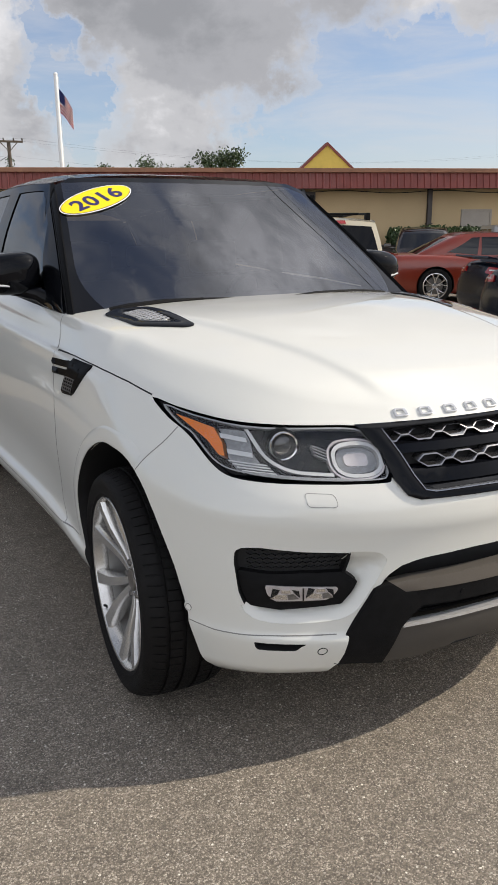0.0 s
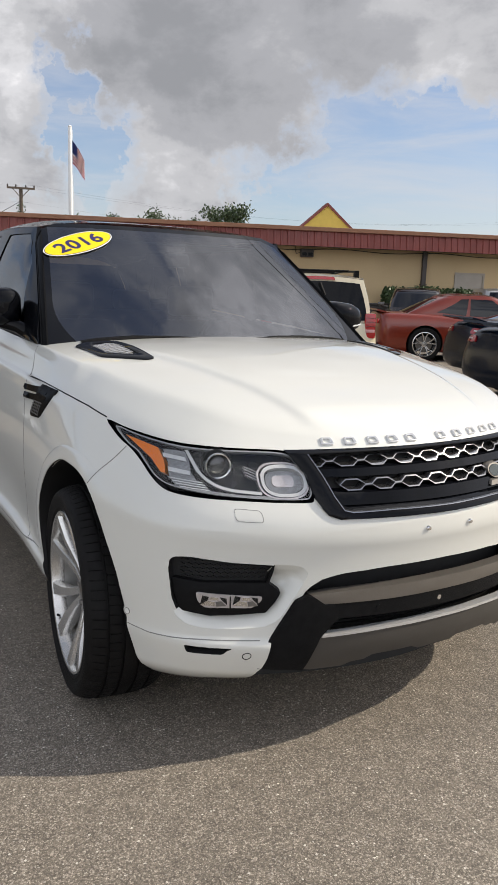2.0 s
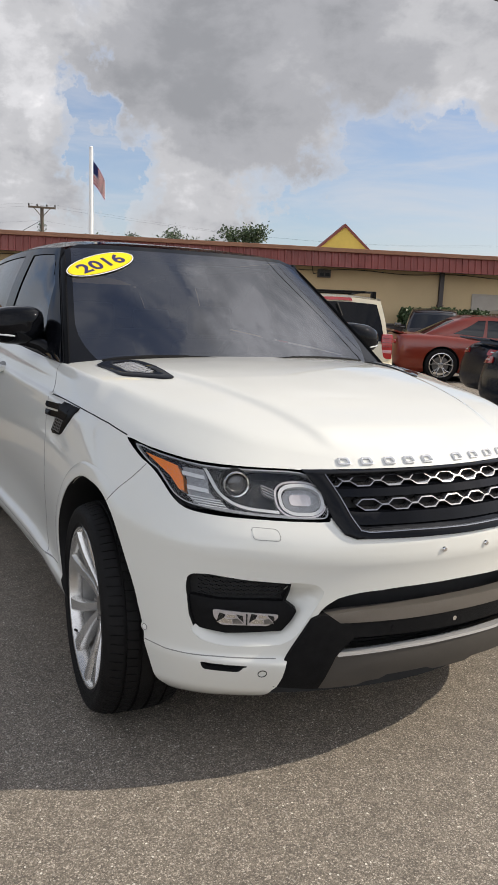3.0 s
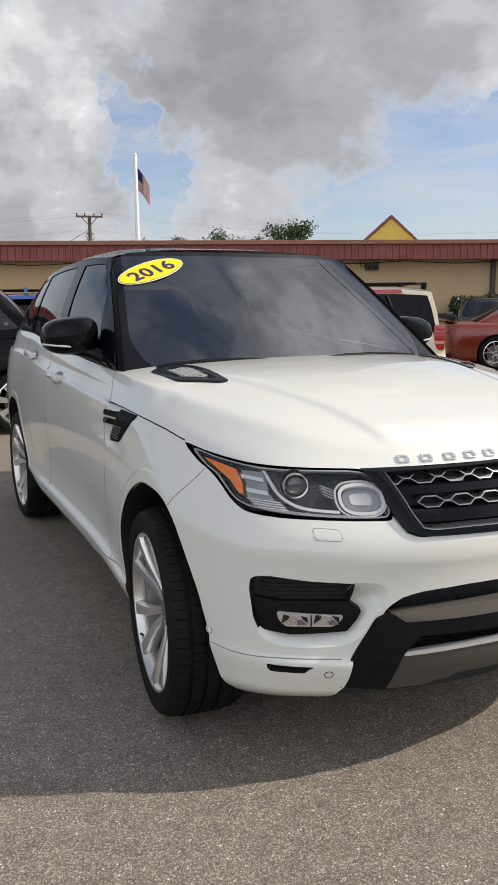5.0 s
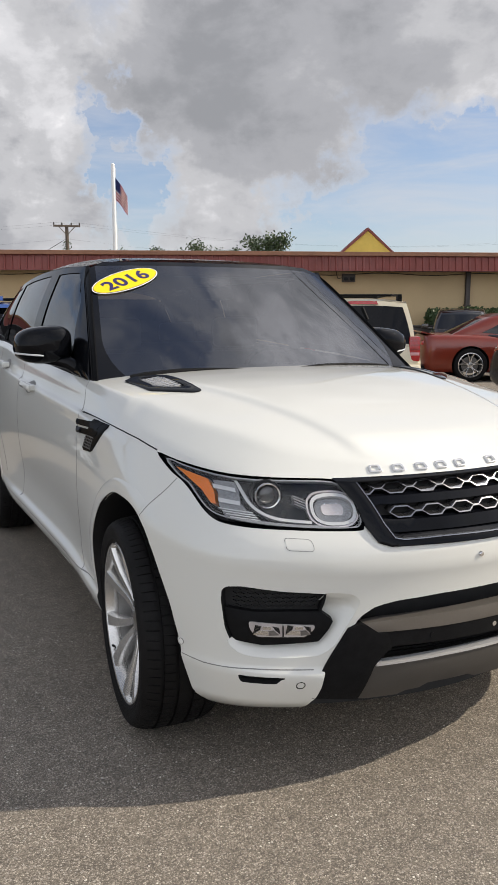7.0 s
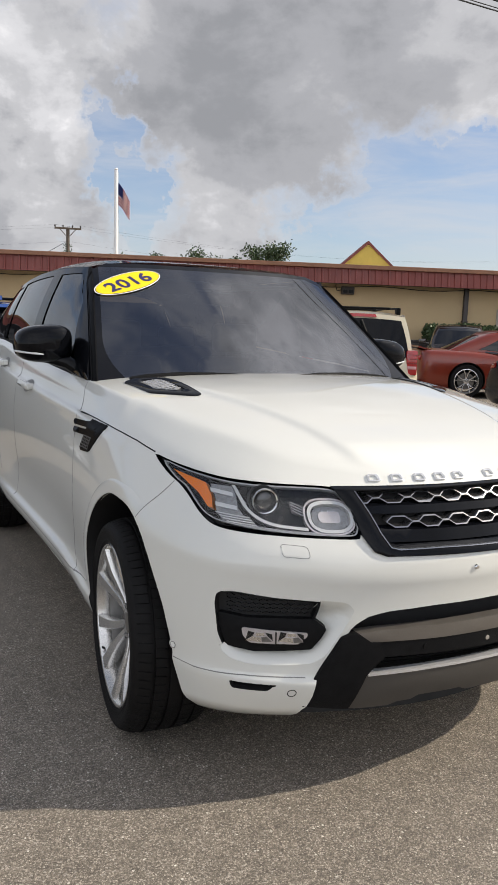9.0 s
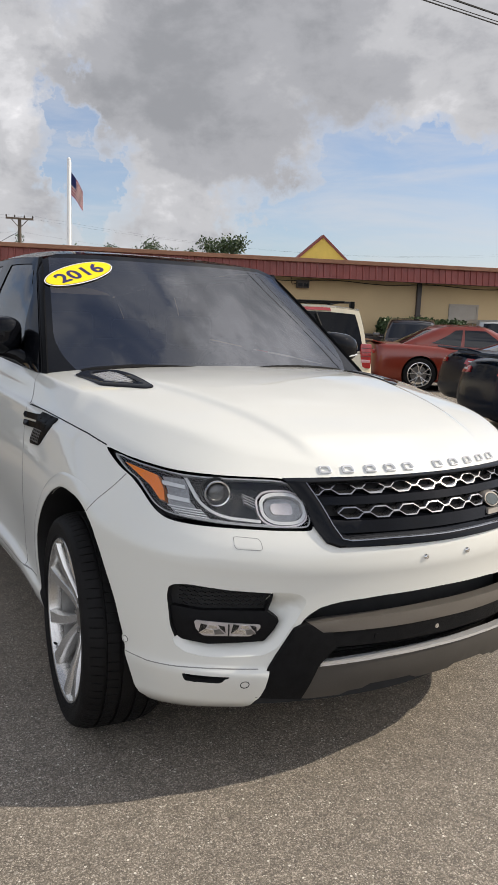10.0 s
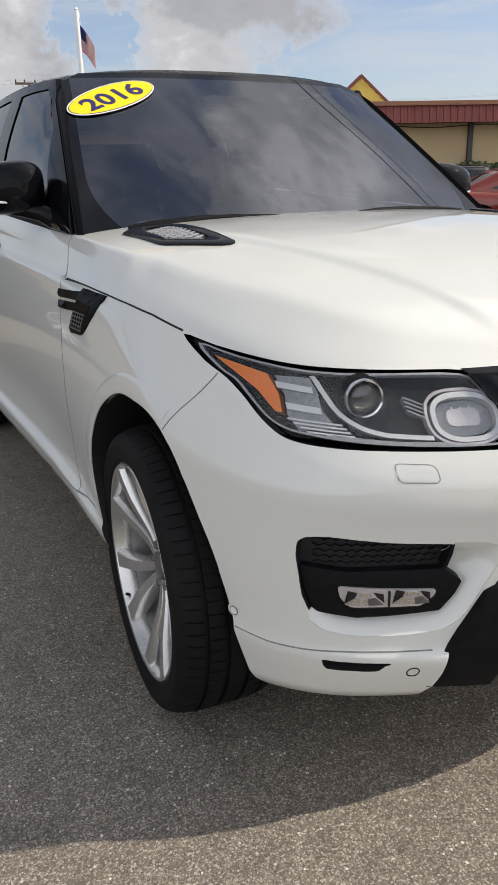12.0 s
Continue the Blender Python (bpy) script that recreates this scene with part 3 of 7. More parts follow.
def build_flagpole():
    base = at_dir(17.9, 44)
    p = thing("flagpole", "tall white metal flagpole behind the store", "flagpole", Matrix.Translation(base))
    part("pole", lathe([(0.13, 0), (0.13, 0.4), (0.115, 5), (0.10, 9.35), (0.09, 9.42)], "z", 20), M_POLE, p)
    part("cap", lathe([(0.10, 9.42), (0.11, 9.45), (0.06, 9.52), (0.0, 9.53)], "z", 16), M_POLE, p)
    part("base_collar", lathe([(0.3, 0), (0.3, 0.06), (0.16, 0.12), (0.13, 0.3)], "z", 20), M_CONCRETE, p)
    part("halyard", tube([(0.14, -0.02, 1.2), (0.14, -0.02, 9.3)], 0.008, 5), M_POLE, p)
    # a limp striped flag, its stripes in real folds
    fl = thing("flag", "striped red and white cloth flag with a blue corner", "flag", Matrix.Translation(base))

    def cloth(u, v):
        """u from the pole outwards, v down the hoist: the cloth hangs and folds."""
        out = 0.12 + 0.62 * u
        drop = 0.95 * u ** 1.25
        fold = 0.12 * math.sin(u * 9.0 + v * 1.4) * u
        side = Vector((math.cos(radians(-18)), math.sin(radians(-18)), 0))
        nrm = Vector((-side.y, side.x, 0))
        return side * out + nrm * fold + Vector((0, 0, 8.75 - 1.15 * v * (1 - 0.12 * u) - drop))

    def panel(name, u0, u1, v0, v1, m):
        bm = bmesh.new()
        nu, nv = 14, 2
        g = [[bm.verts.new(cloth(u0 + (u1 - u0) * i / nu, v0 + (v1 - v0) * j / nv)) for i in range(nu + 1)] for j in range(nv + 1)]
        for j in range(nv):
            for i in range(nu):
                bm.faces.new((g[j][i], g[j][i + 1], g[j + 1][i + 1], g[j + 1][i]))
        ext = bmesh.ops.solidify(bm, geom=bm.faces[:], thickness=0.006)
        part(name, bm, m, fl, smooth=60)

    for s in range(13):
        m = M_FLAG_RED if s % 2 == 0 else M_FLAG_WHITE
        panel("stripe", 0.42 if s < 7 else 0.0, 1.0, s / 13, (s + 1) / 13, m)
    panel("canton", 0.0, 0.42, 0.0, 7 / 13, M_FLAG_BLUE)


build_flagpole()


def build_utility_pole():
    base = at_dir(14.56, 62)
    p = thing("utility_pole", "weathered wooden utility pole with a crossarm and vines", "utility pole", Matrix.Translation(base))
    top = 8.15
    part("pole", lathe([(0.17, 0), (0.13, top)], "z", 12), M_TIMBER, p)
    t = Matrix.Rotation(-radians(14), 4, "Z")
    bm = box(-1.0, 1.0, -0.2, -0.08, top - 0.12, top + 0.02)
    bm.transform(t)
    part("crossarm", bm, M_TIMBER, p)
    for x in (-0.95, -0.35, 0.35, 0.95):
        part("insulator", lathe([(0.03, top + 0.02), (0.06, top + 0.08), (0.05, top + 0.18), (0.0, top + 0.22)], "z", 8, at=t @ Vector((x, -0.14, 0))), M_DARKMETAL, p)
    bm = bmesh.new()
    for s in (-1, 1):
        tube([t @ Vector((0, -0.14, top - 0.75)), t @ Vector((s * 0.6, -0.14, top - 0.1))], 0.03, 5, bm)
    part("brace", bm, M_TIMBER, p)
    rnd = random.Random(5)
    bm = bmesh.new()
    for k in range(260):
        z = rnd.uniform(4.5, 7.0)
        a, r = rnd.uniform(0, 6.28), rnd.uniform(0.1, 0.36)
        c = Vector((math.cos(a) * r, math.sin(a) * r, z))
        leaf_quad(bm, c, rnd, 0.13)
    part("vine", bm, M_LEAF, p, "green vine climbing the pole", smooth=0)
    w = thing("power_lines", "thin black overhead wires behind the store", "wires")
    for x, dz in ((-0.95, 0.2), (0.95, 0.2), (0, -1.0)):
        a0 = base + (t @ Vector((x, -0.14, 0))) + Vector((0, 0, top + dz))
        for sx, ang in ((-1, -68), (1, 100)):
            d = Vector((math.sin(radians(ang)), math.cos(radians(ang)), 0))
            b0 = a0 + d * 45
            pts = [a0.lerp(b0, k / 24) - Vector((0, 0, 1.2 * (1 - (2 * k / 24 - 1) ** 2))) for k in range(25)]
            part("wire", tube(pts, 0.0035, 4), M_CABLE, w)
    pts = [base + Vector((0, 0, 7.2)), base + Vector((-4.6, -1.0, 4.4))]
    part("guy_wire", tube(pts, 0.02, 5), M_CABLE, w)


def leaf_quad(bm, c, rnd, size):
    d = Vector((rnd.uniform(-1, 1), rnd.uniform(-1, 1), rnd.uniform(-0.7, 0.7))).normalized()
    u = d.orthogonal().normalized()
    w = d.cross(u)
    s = size * rnd.uniform(0.6, 1.3)
    q = [c - u * s * 0.5, c + w * s * 0.35, c + u * s * 0.6, c - w * s * 0.35]
    bm.faces.new([bm.verts.new(p) for p in q])


build_utility_pole()


def build_tree(place, height, spread, seed, leaves=2200, leaf=0.34, label="broad green tree far behind the store"):
    rnd = random.Random(seed)
    t = thing("tree", label, "tree", Matrix.Translation(place), group="trees behind the store")
    bm = bmesh.new()
    tube([(0, 0, 0), (0.1, 0.05, height * 0.3), (-0.05, 0.1, height * 0.55), (0, 0, height * 0.8)], [0.3, 0.22, 0.15, 0.05], 8, bm)
    tips = []
    for k in range(11):
        a = rnd.uniform(0, 6.28)
        z0 = height * rnd.uniform(0.35, 0.7)
        r = spread * rnd.uniform(0.4, 0.95)
        tip = Vector((math.cos(a) * r, math.sin(a) * r, min(height * 0.97, z0 + height * rnd.uniform(0.12, 0.36))))
        mid = Vector((tip.x * 0.45, tip.y * 0.45, (z0 + tip.z) / 2 + 0.2))
        tube([(0, 0, z0), mid, tip], [0.12, 0.08, 0.03], 6, bm)
        tips += [tip, mid.lerp(tip, 0.5)]
    part("trunk", bm, M_BARK, t)
    tips.append(Vector((0, 0, height * 0.92)))
    bm = bmesh.new()
    for k in range(leaves):
        c = rnd.choice(tips) + Vector((rnd.gauss(0, 0.34), rnd.gauss(0, 0.34), rnd.gauss(0, 0.22))) * spread * 0.42
        leaf_quad(bm, c, rnd, leaf)
    part("crown", bm, M_LEAF, t, smooth=0)


build_tree(at_dir(29.3, 60), 7.1, 2.6, 3, 5200, 0.20)
build_tree(at_dir(26.6, 62), 7.0, 1.2, 4, 1300, 0.18, label="dark green tree with a thin crown behind the store")
build_tree(at_dir(23.9, 70), 7.75, 2.8, 8, 4200, 0.17, label="pale green feathery tree far behind the store")
build_tree(at_dir(21.2, 72), 7.45, 2.0, 9, 2600, 0.17, label="small green tree far behind the store")
build_tree(at_dir(16.6, 74), 7.3, 2.6, 11, 2400, 0.17, label="small green tree far behind the store")


def build_overhead_wires():
    w = thing("overhead_wires", "black power lines crossing above the parking lot", "wires")
    for dy, dz, r in ((0.0, 0.0, 0.017), (0.10, 0.28, 0.024), (0.55, 0.35, 0.012)):
        pts = []
        for k in range(41):
            x = -45 + 90 * k / 40
            pts.append((x + 12, 13.2 + dy, 9.0 + dz + 0.9 * ((x / 45) ** 2)))
        part("wire", tube(pts, r, 6), M_CABLE, w)
    for a, b, r in (((-13.0, 19.8, 9.0), (26.0, -6.0, 9.0), 0.022), ((-12.6, 20.3, 9.1), (26.4, -5.5, 9.1), 0.012)):
        a, b = Vector(a), Vector(b)
        part("service_wire", tube([a.lerp(b, k / 24) for k in range(25)], r, 6), M_CABLE, w)
    for x, y in ((-33, 13.2), (57, 13.2), (-13.0, 19.9), (26.1, -5.9)):
        p = thing("utility_pole", "weathered wooden pole that carries the power lines", "utility pole", Matrix.Translation((x, y, 0)))
        part("pole", lathe([(0.17, 0), (0.12, 10.6)], "z", 12), M_TIMBER, p)
        part("crossarm", box(-0.7, 0.7, -0.08, 0.7, 9.75, 9.9) if abs(x) > 30 else box(-0.1, 0.7, -0.1, 0.6, 8.9, 9.12), M_TIMBER, p)


build_overhead_wires()

# ---- the white SUV ----
SUV = thing("suv", "white luxury SUV with a gloss black roof and silver alloy wheels", "car")
TOP = [(0.2, 0.965), (0.33, 1.0), (0.45, 1.03), (0.6, 1.065), (0.8, 1.10), (1.0, 1.128), (1.35, 1.168), (2.0, 1.195), (2.65, 1.225), (3.66, 1.285), (4.5, 1.29)]
NOSE = [(0.0, 0.30), (0.04, 0.21), (0.10, 0.132), (0.16, 0.104), (0.22, 0.090), (0.255, 0.086), (0.275, 0.096), (0.30, 0.101), (0.40, 0.106), (0.52, 0.108), (0.62, 0.106), (0.675, 0.0955), (0.70, 0.0985), (0.745, 0.102), (0.79, 0.118), (0.85, 0.142), (0.93, 0.175), (1.0, 0.235)]
SIDE = [(0.0, 0.90), (0.04, 0.935), (0.10, 0.955), (0.17, 0.958), (0.30, 0.964), (0.45, 0.970), (0.62, 0.968), (0.74, 0.957), (0.83, 0.940), (0.865, 0.931), (0.91, 0.912), (0.95, 0.893), (0.98, 0.874), (1.0, 0.856)]
SIDE_FRONT = [(0.0, 0.90), (0.04, 0.935), (0.10, 0.955), (0.17, 0.958), (0.30, 0.966), (0.45, 0.972), (0.62, 0.970), (0.74, 0.957), (0.83, 0.935), (0.88, 0.918), (0.92, 0.896), (0.95, 0.866), (0.98, 0.832), (0.99, 0.821), (1.0, 0.808)]
LEVELS = [0.0, 0.025, 0.06, 0.10, 0.120, 0.129, 0.135, 0.141, 0.147, 0.156, 0.17, 0.20, 0.235, 0.255, 0.265, 0.275, 0.29, 0.33, 0.39, 0.46, 0.53, 0.60, 0.65, 0.675, 0.70, 0.73, 0.76, 0.79, 0.82, 0.845, 0.857, 0.863, 0.869, 0.875, 0.890, 0.91, 0.93, 0.95, 0.97, 0.985, 1.0]
FRONT_X = [0, 0.06, 0.12, 0.18, 0.24, 0.30, 0.36, 0.42, 0.48, 0.54, 0.60, 0.66, 0.71, 0.755, 0.795, 0.83, 0.86, 0.885, 0.907, 0.927, 0.944, 0.958, 0.970, 0.980, 0.988, 0.994, 0.998]


def nose_back(x, v):
    """How far the nose falls back from its middle at the share x of the half width; its corners are fuller low down."""
    a = 0.36 * x * x
    soft = min(1.0, max(0.0, (v - 0.66) / 0.22))
    soft = soft * soft * (3 - 2 * soft)
    if x > 0.70:
        k = (x - 0.70) / 0.30
        a += (0.36 + 0.26 * soft) * (1 - math.sqrt(max(0.0, 1 - k ** (3.1 - 0.9 * soft))))
    return a


def ease(k):
    k = min(1.0, max(0.0, k))
    return k * k * (3 - 2 * k)


def side_x(v, y):
    back = ease((y - 0.92) / 0.55)
    w = lerp_table(SIDE_FRONT, v) * (1 - back) + lerp_table(SIDE, v) * back
    waist = 0.028 * math.exp(-((y - 2.35) / 0.80) ** 4) * math.exp(-((v - 0.28) / 0.20) ** 2)
    flare = 0.014 * (math.exp(-((y - 0.87) / 0.50) ** 4) + math.exp(-((y - 3.79) / 0.55) ** 4)) * math.exp(-((v - 0.42) / 0.28) ** 2)
    # the rocker stands out below the doors with a narrow ledge on top
    sill = 0.024 * ease((0.150 - v) / 0.024) * ease((v + 0.03) / 0.09) * math.exp(-((y - 2.3) / 1.02) ** 8)
    tail = 0.0 if y < 3.9 else 0.16 * ((y - 3.9) / 0.95) ** 2.2
    # the shoulder line along the doors: a small step in
    step = 0.016 * ease((y - 0.92) / 0.6) * ease((v - 0.860) / 0.014) * ease((1.0 - v) / 0.10)
    return w - step - waist + flare + sill - tail - 0.024 * ease((y - 2.9) / 0.9)


def suv_ring(v):
    y0 = lerp_table(NOSE, v)
    half = []
    for s in FRONT_X:
        y = y0 + nose_back(s, v)
        half.append((s * side_x(v, 0.9), y))
    y_end = half[-1][1]
    ys = [y_end + (1.35 - y_end) * k / 7 for k in range(1, 8)] + [1.35 + 2.55 * k / 14 for k in range(1, 15)]
    ys += [3.9 + 0.8 * k / 8 for k in range(1, 9)]
    half += [(side_x(v, y), y) for y in ys]
    xe, tuck = side_x(v, 4.7), 0.10 * (1 - v) + (0.10 if v < 0.1 else 0)
    for k in range(1, 9):
        a = k / 8 * math.pi / 2
        half.append((xe * math.cos(a) ** 0.55 if k < 8 else 0.0, 4.7 + (0.16 - tuck) * math.sin(a)))
    pts = []
    for x, y in half:
        top = lerp_table(TOP, y)
        bot = 0.20 + 0.125 * min(1, max(0, (y - 1.0) / 0.6))
        pts.append((x, y, bot + v * (top - bot)))
    return pts


def hood_crease(y):
    """Half width of the raised middle of the bonnet."""
    return 0.36 + 0.26 * (y - 0.30)


def hood_columns(edge, y):
    """Places across the bonnet, close together at the crease."""
    c = min(hood_crease(y), 0.82 * edge)
    k = min(1.0, edge / 0.5)
    span = edge - c - 0.045 * k
    out = [edge - min(d, span * f) for d, f in ((0.018, 0.08), (0.036, 0.16), (0.044, 0.24), (0.050, 0.32), (0.056, 0.40), (0.066, 0.48), (0.11, 0.58), (0.22, 0.78), (9, 1.0))]
    out += [c + k * d for d in (0.032, 0.022, 0.014, 0.007, 0.0, -0.007, -0.014, -0.022, -0.032, -0.045)]
    out += [(c - 0.045 * k) * q for q in (0.86, 0.70, 0.54, 0.38, 0.22)]
    return out + [0.0] + [-q for q in out[::-1]]


def hood_z(x, y):
    edge = side_x(1.0, y)
    top = lerp_table(TOP, y)
    s = min(1.0, abs(x) / max(edge, 0.01))
    crown = lerp_table([(0.2, 0.030), (0.5, 0.050), (1.0, 0.055), (1.4, 0.045), (2.0, 0.03)], y)
    rim = lerp_table(NOSE, 1.0) + nose_back(min(0.998, abs(x) / side_x(1.0, 0.9)), 1.0)
    z = top + crown * (1 - s ** 3.0) * (1 - math.exp(-max(0.0, y - rim) / 0.05))
    fade = min(1, max(0, (y - 0.30) / 0.12)) * min(1, max(0, (1.5 - y) / 0.4))
    z += 0.013 * fade * (1 / (1 + math.exp((abs(x) - hood_crease(y)) / 0.009)))
    return z


def suv_shell():
    rings = []
    for v in LEVELS:
        h = suv_ring(v)
        rings.append(h + [(-x, y, z) for x, y, z in h[-2:0:-1]])
    bm = bmesh.new()
    rows = [[bm.verts.new(p) for p in r] for r in rings]
    n = len(rows[0])
    for a, b in zip(rows, rows[1:]):
        for i in range(n):
            j = (i + 1) % n
            bm.faces.new((a[i], a[j], b[j], b[i]))
    bm.faces.new(rows[0][::-1])
    # the top: straight across, from rim to rim
    half = len(suv_ring(1.0)) - 1
    last = rows[-1]
    left = [last[(n - i) % n] for i in range(half + 1)]
    right = [last[i] for i in range(half + 1)]
    lines = []
    for i in range(half + 1):
        a = right[i]
        if i in (0, half):
            lines.append([a] * 51)
            continue
        row = [a]
        for x in hood_columns(a.co.x, a.co.y):
            row.append(bm.verts.new((x, a.co.y, hood_z(x, a.co.y))))
        row.append(left[i])
        lines.append(row)
    for p, q in zip(lines, lines[1:]):
        for k in range(50):
            vs = []
            for v in (p[k], p[k + 1], q[k + 1], q[k]):
                if v not in vs:
                    vs.append(v)
            if len(vs) > 2:
                try:
                    bm.faces.new(vs)
                except ValueError:
                    pass
    bmesh.ops.recalc_face_normals(bm, faces=bm.faces)
    return bm


from mathutils.bvhtree import BVHTree
SHELL = suv_shell()
SKIN = BVHTree.FromBMesh(SHELL)


def skin_front(x, z, out=0.0):
    """The point of the body's front at (x, z), moved out along the skin."""
    hit = SKIN.ray_cast(Vector((x, -3, z)), Vector((0, 1, 0)))
    if hit[0] is None or hit[0].y > 2.5:
        hit = SKIN.find_nearest(Vector((x, 0.5, z)))
    return hit[0] + hit[1] * out


def skin_side(y, z, side=-1, out=0.0):
    hit = SKIN.ray_cast(Vector((side * 3, y, z)), Vector((-side, 0, 0)))
    if hit[0] is None:
        hit = SKIN.find_nearest(Vector((side * 0.9, y, z)))
    return hit[0] + hit[1] * out


def skin_top(x, y, out=0.0):
    hit = SKIN.ray_cast(Vector((x, y, 3)), Vector((0, 0, -1)))
    return hit[0] + hit[1] * out


WHEEL_Y, WHEEL_Z = (0.87, 3.793), 0.375


ARCH = [(1.00, 0.838), (0.88, 0.845), (0.785, 0.831), (0.70, 0.787), (0.645, 0.728), (0.595, 0.655), (0.555, 0.58), (0.53, 0.50), (0.513, 0.42), (0.50, 0.31), (0.49, 0.18), (0.52, 0.08), (0.87, 0.05), (1.22, 0.1),
        (1.235, 0.28), (1.256, 0.42), (1.262, 0.50), (1.25, 0.58), (1.209, 0.665), (1.12, 0.772)]


def arch_cutters():
    cut = []
    for y in WHEEL_Y:
        for s in (-1, 1):
            cut.append((prism([(y - 0.87 + a, b) for a, b in smooth_line(ARCH, 5, True)], "x", s * 0.60, s * 1.2), M_VOID))
    return cut


from mathutils.geometry import delaunay_2d_cdt
from mathutils.interpolate import poly_3d_calc


def front(x, z, out=0.0):
    return skin_front(x, z, out)


def side_r(y, z, out=0.0):
    return skin_side(y, z, -1, out)


def side_l(y, z, out=0.0):
    return skin_side(y, z, 1, out)


def plate(outline, proj, hi, lo, step=0.02, bm=None, round_to=0, edge=0.0, sheet=False):
    """A slab that follows a surface: outline in the surface's two measures, from lo to hi off the surface; edge: how far the rim of its face falls."""
    pts = [Vector(p[:2]) for p in outline]
    if round_to:
        pts = [Vector(p) for p in rounded(pts, round_to)]
    dense = []
    for a, b in zip(pts, pts[1:] + pts[:1]):
        n = max(1, int((b - a).length / step))
        dense += [a.lerp(b, k / n) for k in range(n)]
    n = len(dense)
    x0, x1 = min(p.x for p in dense), max(p.x for p in dense)
    y0, y1 = min(p.y for p in dense), max(p.y for p in dense)
    inner = []
    k = y0 + step * 0.5
    while k < y1:
        j = x0 + step * 0.5
        while j < x1:
            q = Vector((j, k))
            if inside(q, dense) and min((q - d).length for d in dense) > step * 0.55:
                inner.append(q)
            j += step
        k += step
    verts, edges, faces, *_ = delaunay_2d_cdt(dense + inner, [(i, (i + 1) % n) for i in range(n)], [], 1, 1e-6)
    own = bmesh.new()
    rim = {i for i in range(n)}
    top = [own.verts.new(proj(v.x, v.y, hi - (edge if i in rim else 0))) for i, v in enumerate(verts)]
    bot = [own.verts.new(proj(v.x, v.y, lo)) for v in verts]
    count = {}
    if sheet:
        for f in faces:
            own.faces.new([top[i] for i in f])
        bmesh.ops.delete(own, geom=bot, context="VERTS")
        return join(bm, own)
    for f in faces:
        own.faces.new([top[i] for i in f])
        own.faces.new([bot[i] for i in reversed(f)])
        for a, b in zip(f, f[1:] + f[:1]):
            key = (min(a, b), max(a, b))
            count.setdefault(key, []).append((a, b))
    for uses in count.values():
        if len(uses) == 1:
            a, b = uses[0]
            own.faces.new((top[b], top[a], bot[a], bot[b]))
    bmesh.ops.recalc_face_normals(own, faces=own.faces)
    return join(bm, own)


def pane_mesh(name, bm, toward):
    """A single sheet of glass whose faces all look the given way."""
    bmesh.ops.recalc_face_normals(bm, faces=bm.faces)
    bm.normal_update()
    total = Vector((0, 0, 0))
    for f in bm.faces:
        total += f.normal * f.calc_area()
    if total.dot(Vector(toward)) < 0:
        bmesh.ops.reverse_faces(bm, faces=bm.faces)
    for f in bm.faces:
        f.smooth = True
    me = bpy.data.meshes.new(name)
    bm.to_mesh(me)
    bm.free()
    return me


def inside(q, poly):
    c = False
    for a, b in zip(poly, poly[1:] + poly[:1]):
        if (a.y > q.y) != (b.y > q.y) and q.x < (b.x - a.x) * (q.y - a.y) / (b.y - a.y) + a.x:
            c = not c
    return c


def rounded(pts, r, seg=4):
    out = []
    n = len(pts)
    for i in range(n):
        a, b, c = Vector(pts[i - 1]), Vector(pts[i]), Vector(pts[(i + 1) % n])
        ra = min(r, (a - b).length * 0.45)
        rc = min(r, (c - b).length * 0.45)
        p, q = b + (a - b).normalized() * ra, b + (c - b).normalized() * rc
        for k in range(seg + 1):
            s = k / seg
            out.append(p * (1 - s) ** 2 + b * 2 * s * (1 - s) + q * s * s)
    return out


def ribbon(path, width, proj, hi, lo, closed=False, bm=None, step=0.015):
    """A narrow band that follows a line on a surface."""
    P = [Vector(p[:2]) for p in path]
    dense = []
    pairs = list(zip(P, P[1:])) + ([(P[-1], P[0])] if closed else [])
    for a, b in pairs:
        n = max(1, int((b - a).length / step))
        dense += [a.lerp(b, k / n) for k in range(n)]
    if not closed:
        dense.append(P[-1])
    n = len(dense)
    own = bmesh.new()
    rows = []
    for i, p in enumerate(dense):
        a = dense[(i - 1) % n] if closed or i else p
        b = dense[(i + 1) % n] if closed or i < n - 1 else p
        t = (b - a).normalized()
        m = Vector((-t.y, t.x)) * width / 2
        rows.append([own.verts.new(proj(*(p + m), lo)), own.verts.new(proj(*(p + m), hi)), own.verts.new(proj(*(p - m), hi)), own.verts.new(proj(*(p - m), lo))])
    for i in range(n if closed else n - 1):
        a, b = rows[i], rows[(i + 1) % n]
        for k in range(4):
            own.faces.new((a[k], a[(k + 1) % 4], b[(k + 1) % 4], b[k]))
    if not closed:
        own.faces.new(rows[0])
        own.faces.new(rows[-1][::-1])
    bmesh.ops.recalc_face_normals(own, faces=own.faces)
    return join(bm, own)


def flip(poly, s):
    """The outline on the car's other side, where s is 1; outlines are written for the side with x below 0."""
    return [(p[0] * -s, *p[1:]) for p in poly] if s > 0 else list(poly)


def oval(cx, cz, a, b, n=32, power=2.0, tilt=0.0):
    out = []
    for i in range(n):
        t = 2 * math.pi * i / n
        c, s = math.cos(t), math.sin(t)
        x = a * math.copysign(abs(c) ** (2 / power), c)
        z = b * math.copysign(abs(s) ** (2 / power), s)
        ct, st = math.cos(radians(tilt)), math.sin(radians(tilt))
        out.append((cx + x * ct - z * st, cz + x * st + z * ct))
    return out


